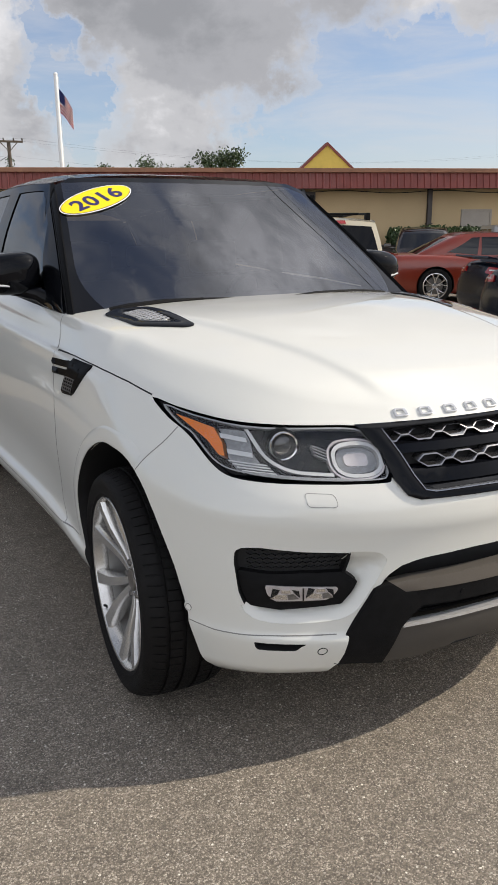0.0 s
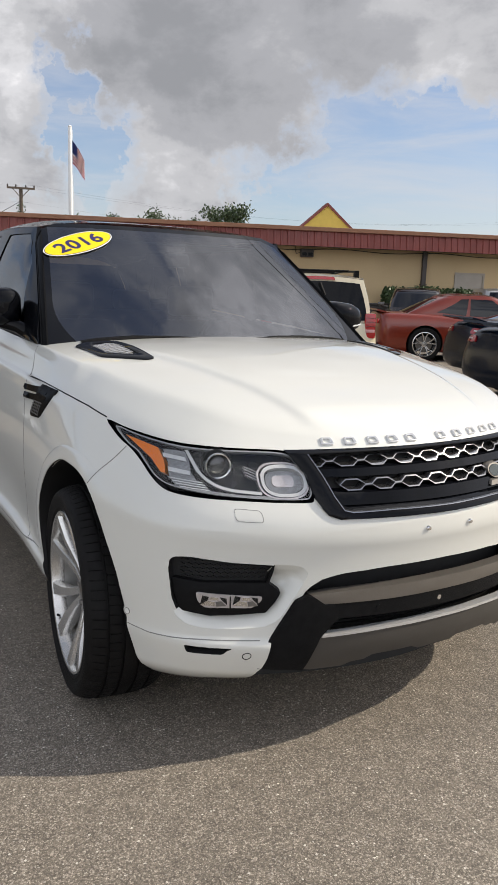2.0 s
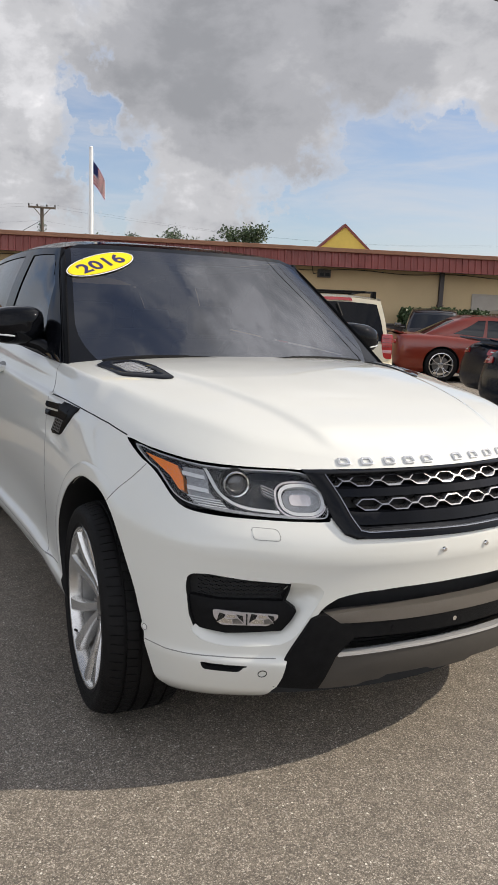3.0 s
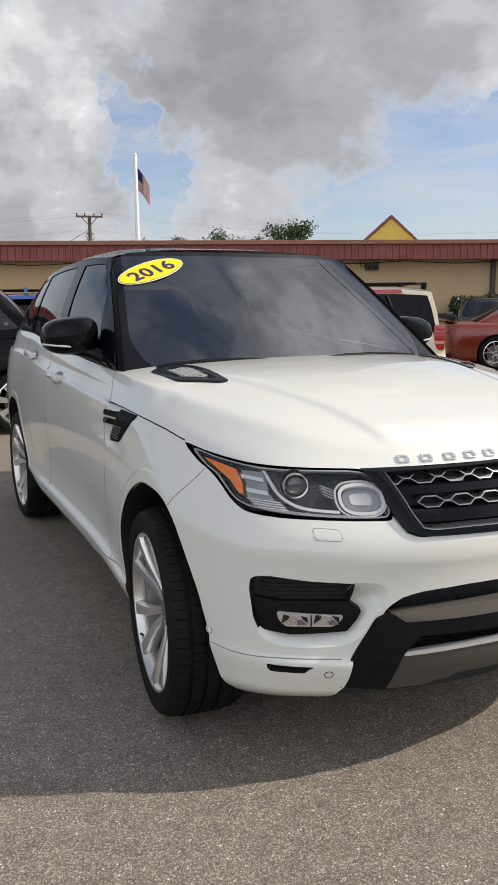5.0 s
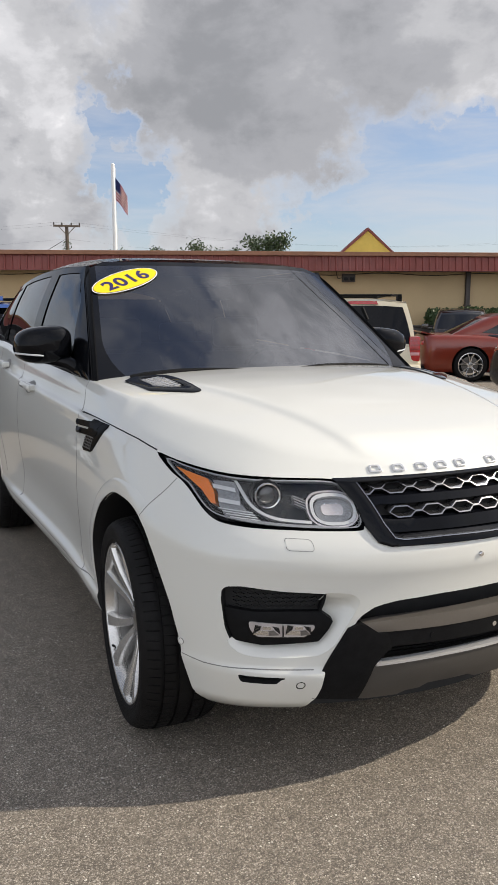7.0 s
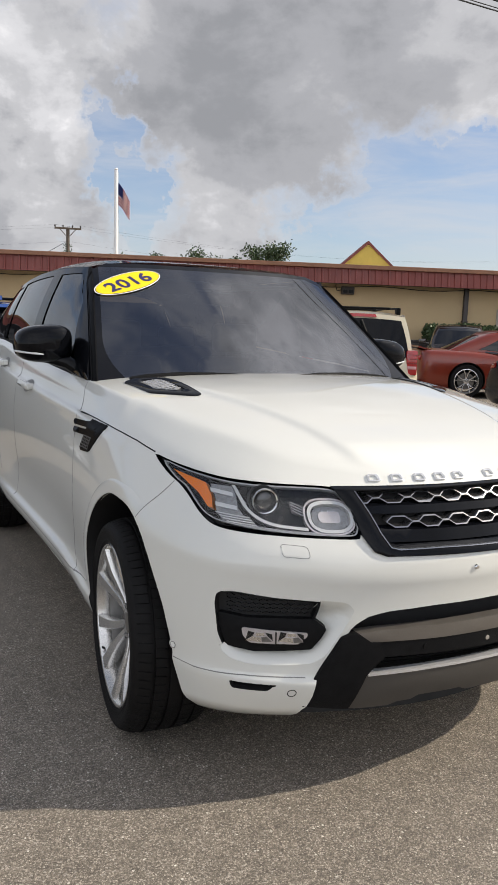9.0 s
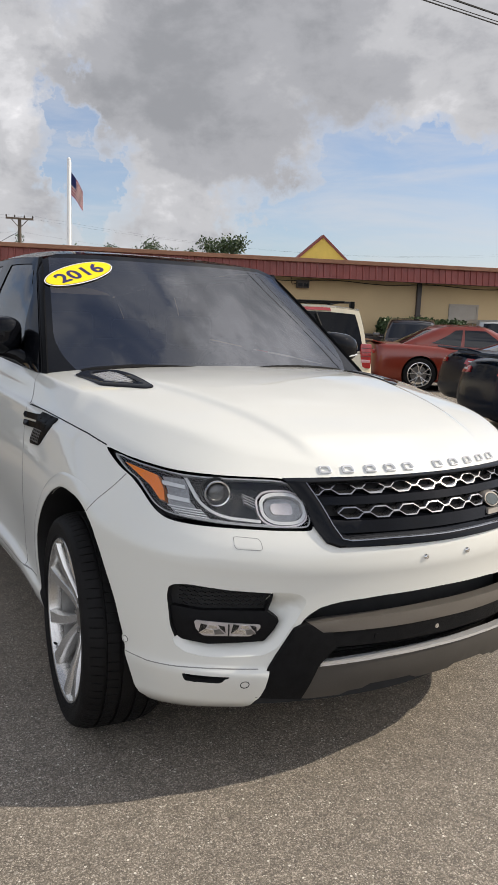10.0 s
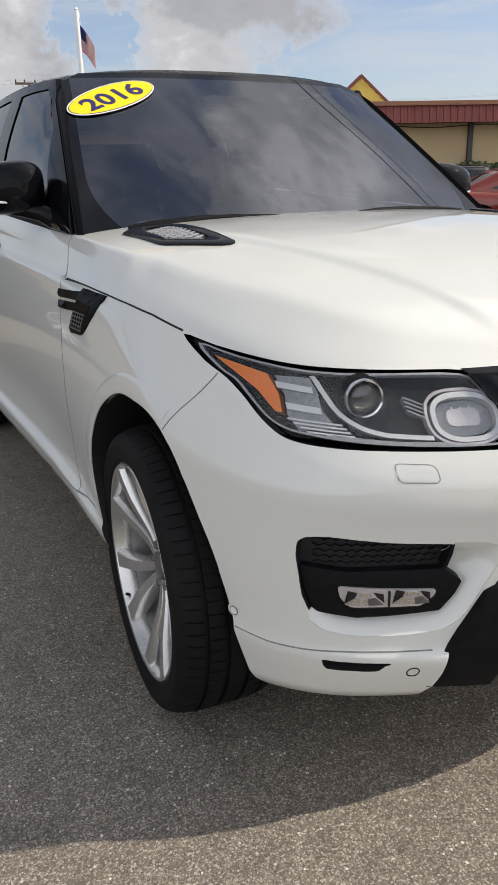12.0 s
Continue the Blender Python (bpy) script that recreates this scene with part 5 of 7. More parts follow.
def even_front(x, z, out=0.0):
    """The lower nose as one even face, without the ledges of the bumper."""
    return Vector((x, front(x, 0.50).y + lerp_table(LOW_FALL, z) - out, z))


def build_lower_front():
    g = new("lower_intake")
    g.parent = SUV
    g["label"] = "black lower intake with satin silver bar and skid plate"
    for s in (-1, 1):
        f = lambda p: flip(p, s)
        up = f([(-0.601, 0.314), (-0.583, 0.408), (-0.507, 0.538), (-0.484, 0.549), (-0.462, 0.551), (-0.425, 0.523), (-0.396, 0.522), (-0.380, 0.473), (-0.405, 0.450), (-0.432, 0.415), (-0.468, 0.300)])
        part("intake_upright", plate(up, even_front, 0.0135, -0.06, 0.02, edge=0.002), M_PLASTIC, g, "matt black plastic upright")
    half = [(-0.486, 0.5480), (-0.40, 0.558), (-0.21, 0.564), (0, 0.567)]
    top = half + [(-x, z) for x, z in half[-2::-1]]
    bar = top + [(0.452, 0.522), (0.2, 0.522), (0, 0.524), (-0.2, 0.522), (-0.452, 0.522)]
    part("satin_bar", plate(bar, even_front, 0.0125, -0.03, 0.03, edge=0.003), M_SATIN, g, "satin silver bar")
    low = [(-0.40, 0.523), (0, 0.524), (0.40, 0.523), (0.385, 0.474), (0.2, 0.472), (0, 0.472), (-0.2, 0.472), (-0.385, 0.474)]
    part("bar_underside", plate(low, even_front, 0.0088, -0.03, 0.03, edge=0.002), M_PLASTIC, g)
    for x in (-0.25, 0.25, -0.02):
        part("bar_sensor", plate(oval(x, 0.497, 0.008, 0.008, 12), even_front, 0.009, 0.0, 0.02), M_PLASTIC if abs(x) > 0.1 else M_CHROME, g)

    def skid(x, z, out=0.0):
        return even_front(x, z, out)

    sk = [(-0.427, 0.414), (-0.2, 0.424), (0, 0.427), (0.2, 0.424), (0.427, 0.414), (0.466, 0.300), (0.44, 0.296), (0.34, 0.300), (0.315, 0.312), (0.270, 0.316), (0.245, 0.330), (0.10, 0.334), (0.07, 0.322),
          (-0.07, 0.322), (-0.10, 0.334), (-0.245, 0.330), (-0.270, 0.316), (-0.315, 0.312), (-0.34, 0.300), (-0.44, 0.296), (-0.466, 0.300)]
    part("skid_plate", plate(sk, skid, 0.006, -0.02, 0.03, edge=0.004), M_SKID, g, "satin silver skid plate")
    part("skid_edge", ribbon([(-0.425, 0.418), (-0.2, 0.428), (0, 0.431), (0.2, 0.428), (0.425, 0.418)], 0.010, skid, 0.009, -0.02), M_CHROME_SOFT, g)
    part("undertray", plate([(-0.60, 0.300), (-0.3, 0.305), (0.3, 0.305), (0.60, 0.300), (0.61, 0.245), (0.3, 0.300), (-0.3, 0.300), (-0.61, 0.245)], front, -0.060, -0.10, 0.04), M_PLASTIC, g)
    bm = plate([(-0.46, 0.43), (0.46, 0.43), (0.44, 0.61), (-0.44, 0.61)], front, -0.085, -0.095, 0.06)
    part("intake_backing", bm, M_VOID, g)
    bm = bmesh.new()
    for k in range(4):
        z = 0.435 + 0.011 * k
        ribbon([(-0.40, z), (0.40, z)], 0.003, front, -0.05, -0.06, bm=bm, step=0.05)
    part("intake_slats", bm, M_PLASTIC, g)


build_lower_front()


def build_fog(s):
    g = new("fog_lamp_recess")
    g.parent = SUV
    g["label"] = "black bumper recess with a clear fog lamp"
    f = lambda p: flip(p, s)
    rim = [Vector(p) for p in smooth_line(f(SCOOP_EDGE), 4)]

    def dish(x, z, out=0.0):
        """The hollow round the lamp: it sinks from its own edge inwards."""
        p = Vector((x, z))
        d = min((p - (a + (b - a) * min(1.0, max(0.0, (p - a).dot(b - a) / max(1e-9, (b - a).length_squared))))).length for a, b in zip(rim, rim[1:]))
        return front(x, z, -0.0006 - 0.046 * ease(d / 0.055) + out)

    sc = pane_mesh("bumper_scoop", plate(f(SCOOP), dish, 0.0, -0.01, 0.014, sheet=True), (0, -1, 0))
    part("bumper_scoop", sc, M_WHITE, g, "white hollow in the bumper")
    part("recess_backing", plate(rounded(f(FOG), 0.008), front, -0.034, -0.06, 0.03), M_VOID, g)
    part("recess_wall", ribbon(f([(-0.640, 0.651), (-0.569, 0.644), (-0.573, 0.624), (-0.584, 0.592)]), 0.007, front, -0.003, -0.06), M_PLASTIC, g)
    part("shelf", plate(rounded(f(FOG_SHELF), 0.006), front, -0.006, -0.05, 0.02, edge=0.007), M_PLASTIC, g, "matt black plastic surround")
    bm = bmesh.new()
    for j in range(5):
        z = 0.600 + 0.0125 * j
        pts = []
        for k in range(25):
            x = -0.815 + 0.0095 * k
            if x < -0.585:
                pts.append((x, z + 0.0028 * (1 if (k + j) % 2 else -1)))
        ribbon(f(pts), 0.0022, front, -0.026, -0.04, bm=bm, step=0.03)
    part("honeycomb_mesh", bm, M_VOID, g)
    lamp = part("fog_lamp", plate(rounded(f(FOG_LAMP), 0.008), front, -0.001, -0.03, 0.02), M_LAMP, g, "clear rectangular fog lamp")
    # bright and dark quads, nearly flat, paint the reflections of two mirrored bowls
    for cx in (-0.726, -0.642):
        for k, (quad, m) in enumerate((([(-0.036, 0.531), (-0.030, 0.560), (-0.014, 0.556), (-0.018, 0.545)], M_LAMP_GREY), ([(-0.036, 0.530), (-0.018, 0.544), (0.002, 0.541), (0.004, 0.527)], M_CHROME), ([(0.006, 0.527), (0.004, 0.541), (0.018, 0.544), (0.032, 0.529)], M_STEEL),
                                      ([(0.020, 0.546), (0.014, 0.556), (0.032, 0.552), (0.034, 0.532)], M_LAMP_GREY), ([(-0.010, 0.546), (-0.010, 0.556), (0.010, 0.555), (0.012, 0.546)], M_CHROME))):
            part("reflector_facet", plate(f([(cx + a, b - 0.008) for a, b in quad]), front, 0.0008 - 0.0006 * (k % 2), -0.012, 0.03), m, lamp)
    bm = ribbon(f([(-0.684, 0.551), (-0.684, 0.516)]), 0.004, front, 0.002, -0.012)
    part("divider", bm, M_LAMP_GREY, lamp)
    gl = part("fog_lens", pane_mesh("fog_lens", plate(rounded(f(FOG_LAMP), 0.008), front, 0.004, 0.0, 0.03, sheet=True), (0, -1, 0)), M_LENS, lamp)
    gl.visible_shadow = False
    part("slot_trim", plate(f([(-0.80, 0.391), (-0.684, 0.390), (-0.70, 0.372), (-0.79, 0.367)]), front, -0.02, -0.03, 0.03), M_PLASTIC, g)


build_fog(-1)
build_fog(1)


def top(x, y, out=0.0):
    return skin_top(x, y, out)


def build_hood_vent(s):
    f = lambda p: flip(p, s)
    out = f([(-0.765, 1.452), (-0.700, 1.525), (-0.590, 1.435), (-0.580, 1.075), (-0.615, 1.070), (-0.745, 1.205)])
    inn = f([(-0.712, 1.420), (-0.688, 1.450), (-0.624, 1.410), (-0.612, 1.185), (-0.630, 1.180), (-0.706, 1.265)])
    v = part("hood_vent", ring_plate([tuple(p) for p in rounded(out, 0.02, 3)], [tuple(p) for p in rounded(inn, 0.012, 3)], top, 0.007, -0.01, n=96), M_BLACK, HOOD, "gloss black hood vent with silver mesh")
    part("vent_floor", plate(inn, top, 0.001, -0.01, 0.04), M_VOID, v)
    bm = bmesh.new()
    for k in range(9):
        y = 1.20 + 0.026 * k
        lo, hi = -0.704 + (0.03 if y > 1.41 else 0) , -0.616
        if y < 1.265:
            lo = -0.630 - (y - 1.18) * 0.88
        ribbon(f([(lo, y), (hi, y + 0.012)]), 0.011, top, 0.0045, -0.002, bm=bm, step=0.04)
    for k in range(4):
        x = -0.690 + 0.02 * k
        ribbon(f([(x, max(1.20, 1.26 - (x + 0.70) * 1.0)), (x, 1.425)]), 0.004, top, 0.0045, -0.002, bm=bm, step=0.04)
    part("vent_mesh", bm, M_CHROME_SOFT, v)


build_hood_vent(-1)
build_hood_vent(1)


def build_fender_vent(s, proj):
    fen = BODY[("front_fender", s)]
    v = part("fender_vent", plate([(1.365, 1.052), (1.190, 1.050), (1.205, 1.022), (1.280, 0.943), (1.300, 0.934), (1.392, 0.928), (1.408, 0.938), (1.385, 0.996)], proj, 0.006, -0.01, 0.02, edge=0.003), M_PILLAR, fen, "black fender vent")
    for k, (y1, z1) in enumerate(((1.535, 1.036), (1.52, 1.006))):
        part("vent_fin", plate([(1.25, z1 + 0.012), (y1, z1), (y1 - 0.008, z1 - 0.022), (1.27, z1 - 0.012)], proj, 0.014, -0.004, 0.02, edge=0.007), M_PILLAR, v)
    bm = bmesh.new()
    for j in range(5):
        z = 0.945 + 0.011 * j
        ribbon([(1.385, z), (1.30 - 0.005 * j, z)], 0.003, proj, 0.008, 0.0, bm=bm, step=0.04)
    for j in range(5):
        y = 1.30 + 0.02 * j
        ribbon([(y, 0.942), (y - 0.01, 0.992)], 0.003, proj, 0.008, 0.0, bm=bm, step=0.04)
    part("vent_mesh", bm, M_STEEL, v)


build_fender_vent(-1, side_r)
build_fender_vent(1, side_l)


def build_door_handle(s, proj, y, z, owner):
    z0 = z
    skin = proj

    def proj(a, b, out=0.0):
        """Straight out from the door's face at the handle's height."""
        q = skin(a, z0 - 0.035)
        return Vector((q.x + s * (out - 0.006), q.y, b))

    h = part("door_handle", plate(rounded([(y - 0.12, z - 0.018), (y + 0.11, z - 0.008), (y + 0.115, z + 0.024), (y - 0.115, z + 0.016)], 0.015), proj, 0.034, 0.012, 0.015, edge=0.008), M_WHITE, owner, "white painted pull handle")
    for a in (y - 0.10, y + 0.095):
        bm = plate(rounded([(a - 0.02, z - 0.014), (a + 0.02, z - 0.012), (a + 0.02, z + 0.018), (a - 0.02, z + 0.016)], 0.01), proj, 0.02, -0.004, 0.02)
        part("handle_foot", bm, M_WHITE, h)
    # no hollow is cut: a flat grey oval paints the shade behind the handle
    part("handle_cup", plate([(p[0], p[1]) for p in oval(y + 0.01, z - 0.004, 0.075, 0.032, 20)], skin, 0.0015, -0.004, 0.02), M_SEAM, h)


for s, proj in ((-1, side_r), (1, side_l)):
    build_door_handle(s, proj, 2.50, 1.090, BODY[("front_door", s)])
    build_door_handle(s, proj, 3.27, 1.165, BODY[("rear_door", s)])

# ---- SUV: cabin, mirrors, wheels ----
WS_HW = [(0.0, 0.848), (0.5, 0.752), (1.0, 0.656)]


def ws(x, s, out=0.0):
    """The windscreen at x, s from its foot (0) to its head (1)."""
    y = 1.42 + 0.80 * s + 0.16 * x * x
    z = 1.14 + 0.59 * s + 0.012 * math.sin(math.pi * s) - 0.02 * (abs(x) / 0.8) ** 4 * s
    return Vector((x, y - 0.59 * out, z + 0.81 * out))


def rail(y):
    """Top of the side windows: half width and height along the car."""
    w = lerp_table([(2.25, 0.676), (2.5, 0.690), (2.9, 0.700), (3.4, 0.692), (3.9, 0.665), (4.55, 0.59)], y)
    z = lerp_table([(2.25, 1.698), (2.5, 1.708), (2.9, 1.706), (3.4, 1.686), (3.9, 1.648), (4.55, 1.572)], y)
    return w, z


def pillar(s):
    """Outer edge of the windscreen pillar."""
    e = ws(lerp_table(WS_HW, s), s)
    return Vector((e.x + 0.018, e.y + 0.024, e.z - 0.012 - 0.016 * s * s))


def cab(y, t, out=0.0, side=-1):
    """The cabin's side: t from the belt (0) to the window head (1)."""
    bx = side_x(1.0, y) - 0.004
    bot = Vector((bx, y, lerp_table(TOP, y) - 0.002))
    if y < 2.25:
        s = max(0.0, min(1.0, (y - pillar(0.0).y) / (pillar(1.0).y - pillar(0.0).y)))
        head = pillar(s)
        head.y = y
    else:
        w, z = rail(y)
        head = Vector((w, y, z))
    p = bot.lerp(head, t)
    p.x += 0.022 * math.sin(math.pi * t) * min(1, (head.z - bot.z) / 0.3) + out
    return Vector((p.x * side, p.y, p.z))


M_FRIT = mat("black_ceramic_border", (0.003, 0.003, 0.0035), 0.05, spec=0.35, grain=0.3, grain_scale=12)


def build_cabin():
    # windscreen: glass over a black border
    outer = []
    for k in range(20):
        outer.append((lerp_table(WS_HW, k / 20), k / 20))
    right = [(x, s) for x, s in outer]
    ring = [(-x, s) for x, s in right] + [(x, 1.0 - 0.05 * max(0.0, (abs(x) / 0.656 - 0.88) / 0.12) ** 2) for x in (-0.656 + 1.312 * k / 20 for k in range(20))] + [(x, s) for x, s in right[::-1]] + [(0.848 - 1.696 * k / 20, 0.0) for k in range(20)]
    inner = []
    for k in range(20):
        s = 0.10 + 0.85 * k / 20
        inner.append((-(lerp_table(WS_HW, s) - 0.030 - 0.085 * max(0, 1 - (s - 0.10) / 0.28) ** 2.2), s))
    wt = 0.634
    inner += [(-wt + 2 * wt * k / 20, 0.962) for k in range(20)]
    inner += [(-x, s) for x, s in inner[19::-1]]
    wb = 0.690
    inner += [(wb - 2 * wb * k / 20, 0.055 + 0.045 * abs(1 - k / 10) ** 3) for k in range(20)]
    bm = bmesh.new()
    A = [bm.verts.new(ws(*p, -0.004)) for p in ring]
    B = [bm.verts.new(ws(*p, -0.004)) for p in inner]
    for i in range(len(A)):
        j = (i + 1) % len(A)
        bm.faces.new((A[i], A[j], B[j], B[i]))
    wsn = new("windscreen")
    wsn.parent = SUV
    wsn["label"] = "glossy windscreen mirroring the cloudy sky"
    part("black_border", bm, M_FRIT, wsn)
    bm = bmesh.new()
    plate(inner, lambda x, t, o=0.0: ws(x, t, o), -0.004, -0.01, 0.06, bm=bm, sheet=True)
    part("pane", pane_mesh("pane", bm, (0, -0.55, 0.84)), M_SCREEN, wsn)
    # roof
    bm = bmesh.new()
    rows = []
    for k in range(31):
        y = 2.235 + 2.335 * k / 30
        hw, zr = rail(max(y, 2.25))
        lift = 0.058 * min(1, 0.55 + 0.45 * (y - 2.235) / 0.5)
        row = []
        for i in range(33):
            u = -1 + i / 16
            x = u * hw
            yy = y + 0.16 * x * x * max(0, 1 - k / 8)
            row.append(bm.verts.new((x, yy, zr + lift * (1 - abs(u) ** 5) + 0.012 * (1 - u * u))))
        rows.append(row)
    for a, b in zip(rows, rows[1:]):
        for i in range(32):
            bm.faces.new((a[i], a[i + 1], b[i + 1], b[i]))
    bmesh.ops.solidify(bm, geom=bm.faces[:], thickness=0.02)
    part("roof", bm, M_BLACK, SUV, "gloss black roof", smooth=60)
    for s in (-1, 1):
        p = lambda y, t, o=0.0, s=s: cab(y, t, o, s)
        # pillar beside the windscreen
        bm = bmesh.new()
        rows = []
        for k in range(21):
            q = k / 20
            e = ws(lerp_table(WS_HW, q), q)
            o = pillar(q)
            drop = Vector((0, 0, -0.026 * ease((q - 0.86) / 0.14)))
            e, o = e + drop, o + drop * 0.5
            pts = [e + Vector((-0.004, 0, -0.003)), e + Vector((0.003, 0.0, 0.006)), e.lerp(o, 0.45) + Vector((0.003, -0.002, 0.008)), o + Vector((0.002, -0.003, 0.003)), o + Vector((-0.02, 0.02, -0.03))]
            rows.append([bm.verts.new(Vector((v.x * s, v.y, v.z))) for v in pts])
        for a, b in zip(rows, rows[1:]):
            for i in range(5):
                bm.faces.new((a[i], a[(i + 1) % 5], b[(i + 1) % 5], b[i]))
        part("windscreen_pillar", bm, M_PILLAR, SUV, "gloss black pillar", smooth=50)
        bm = bmesh.new()
        tube([Vector((pillar(k / 20).x * s, pillar(k / 20).y - 0.004, pillar(k / 20).z + 0.004)) for k in range(21)], 0.004, 6, bm)
        part("pillar_seal", bm, M_PLASTIC, SUV)
        # side windows and their frames
        for name, shape in (("front_window", [(1.80, 0.05), (2.70, 0.05), (2.64, 0.92), (2.30, 0.93), (2.12, 0.90)]),
                            ("rear_window", [(2.86, 0.05), (3.64, 0.05), (3.56, 0.92), (2.80, 0.92)]),
                            ("quarter_window", [(3.76, 0.06), (4.18, 0.16), (4.02, 0.88), (3.68, 0.91)])):
            owner = BODY[("front_door", s)] if name == "front_window" else BODY[("rear_door", s)] if name == "rear_window" else BODY[("rear_body", 0)]
            part(name, plate(shape, p, 0.0, -0.004, 0.06), M_TINT, owner, "dark tinted side window")
        frames = {
            "window_frame": [(1.60, 0.02), (1.80, 0.05), (2.12, 0.90), (2.30, 0.93), (2.64, 0.92), (2.70, 0.05), (2.78, 0.0), (2.72, 0.99), (2.20, 0.995), (1.95, 0.99), (1.75, 0.97)],
            "rear_window_frame": [(2.78, 0.0), (2.86, 0.05), (2.80, 0.92), (3.56, 0.92), (3.64, 0.05), (3.72, 0.0), (3.64, 0.99), (2.72, 0.99)],
        }
        part("window_frame", plate(frames["window_frame"], p, 0.005, -0.012, 0.05), M_BLACK, BODY[("front_door", s)])
        part("window_frame", plate(frames["rear_window_frame"], p, 0.005, -0.012, 0.05), M_BLACK, BODY[("rear_door", s)])
        part("rear_pillar", plate([(4.18, 0.02), (4.62, 0.0), (4.52, 0.99), (4.02, 0.99), (4.02, 0.88), (4.18, 0.16)], p, 0.004, -0.012, 0.06), M_BLACK, BODY[("rear_body", 0)])
        part("window_trim", plate([(3.66, 0.91), (4.02, 0.88), (4.02, 0.99), (3.64, 0.99)], p, 0.004, -0.012, 0.06), M_BLACK, BODY[("rear_body", 0)])
        part("window_trim", plate([(3.72, 0.0), (4.18, 0.0), (4.18, 0.16), (3.76, 0.06)], p, 0.004, -0.012, 0.06), M_BLACK, BODY[("rear_body", 0)])
        part("belt_moulding", ribbon([(1.62, 0.0), (2.2, 0.0), (3.0, 0.0), (3.7, 0.0), (4.2, 0.0)], 0.05, p, 0.006, -0.01, step=0.05), M_PLASTIC, BODY[("front_door", s)])
        bm = tube([Vector((s * 0.69, 4.56, 1.30)), Vector((s * 0.56, 4.50, 1.55))], 0.03, 6)
        part("tailgate_pillar", bm, M_BLACK, BODY[("rear_body", 0)])
    bm = bmesh.new()
    rows = [[bm.verts.new(((-1 + i / 8) * (0.69 - 0.13 * j / 6), 4.60 - 0.09 * j / 6 + 0.05 * (1 - (-1 + i / 8) ** 2), 1.28 + 0.30 * j / 6)) for i in range(17)] for j in range(7)]
    for a, b in zip(rows, rows[1:]):
        for i in range(16):
            bm.faces.new((a[i], a[i + 1], b[i + 1], b[i]))
    part("rear_screen", bm, M_TINT, BODY[("rear_body", 0)], smooth=180)
    # cowl and wipers at the foot of the windscreen
    bm = bmesh.new()
    rows = []
    for k in range(25):
        x = -0.78 + 1.56 * k / 24
        f = ws(x, 0.03)
        rows.append([bm.verts.new(q) for q in (f + Vector((0, -0.10, -0.03)), f + Vector((0, -0.05, -0.004)), f + Vector((0, 0, 0.004)), f + Vector((0, 0.02, -0.03)))])
    for a, b in zip(rows, rows[1:]):
        for i in range(3):
            bm.faces.new((a[i], a[i + 1], b[i + 1], b[i]))
    part("cowl", bm, M_PLASTIC, SUV, "matt black cowl panel")
    for x0, x1 in ((-0.72, -0.06), (-0.02, 0.66)):
        w = new("wiper")
        w.parent = SUV
        q = lambda k, o: ws(x0 + (x1 - x0) * k, 0.056 + 0.050 * math.sin(math.pi * min(1.0, k * 0.8)), o)
        part("wiper_arm", tube([q(0.02, 0.016), q(0.12, 0.022), q(0.35, 0.022), q(0.60, 0.018)], [0.018, 0.016, 0.011, 0.006], 8), M_PLASTIC, w)
        part("wiper_blade", tube([q(0.14 + 0.86 * k / 10, 0.012) for k in range(11)], [0.012, 0.013, 0.013, 0.012, 0.011, 0.010, 0.009, 0.008, 0.007, 0.006, 0.004], 6), M_PLASTIC, w)


build_cabin()


def build_sticker():
    st = thing("year_sticker", "yellow oval vinyl sticker with dark blue year numerals", "sticker")
    cx, cs = -0.525, 0.812                        # its middle on the windscreen
    half, turn = 0.200, radians(29)
    ct, sn = math.cos(turn), math.sin(turn)

    def on_glass(a, b, out):
        """a along the oval, b across it, in metres."""
        return ws(cx + a * ct - b * sn, cs + (a * sn + b * ct) / 1.02, out)

    for name, a, b, z, mt in (("white_rim", 1.0, 0.375, 0.0035, M_STICKER_WHITE), ("blue_line", 0.975, 0.352, 0.0042, M_NAVY), ("yellow_field", 0.962, 0.340, 0.0049, M_YELLOW)):
        part(name, plate(oval(0, 0, a * half, b * half, 72), on_glass, z, 0.0015, 0.03), mt, st)
    cu = bpy.data.curves.new("numerals", "FONT")
    cu.body, cu.size, cu.align_x, cu.align_y, cu.extrude, cu.offset = "2016", 0.2, "CENTER", "CENTER", 0.0004, 0.005
    cu.space_character = 1.08
    o2 = new("numerals_source", cu)
    me = bpy.data.meshes.new_from_object(o2.evaluated_get(bpy.context.evaluated_depsgraph_get()))
    bpy.data.objects.remove(o2)
    xs = [q.co.x for q in me.vertices]
    ys = [q.co.y for q in me.vertices]
    mx, my = (min(xs) + max(xs)) / 2, (min(ys) + max(ys)) / 2
    kx, ky = 1.34 * half / (max(xs) - min(xs)), 0.38 * half / (max(ys) - min(ys))
    for q in me.vertices:
        q.co = on_glass((q.co.x - mx) * kx, (q.co.y - my) * ky, 0.0062 if q.co.z > 0 else 0.0045)
    me.materials.clear()
    part("year_print", me, M_NAVY, st, "dark blue numerals")


build_sticker()


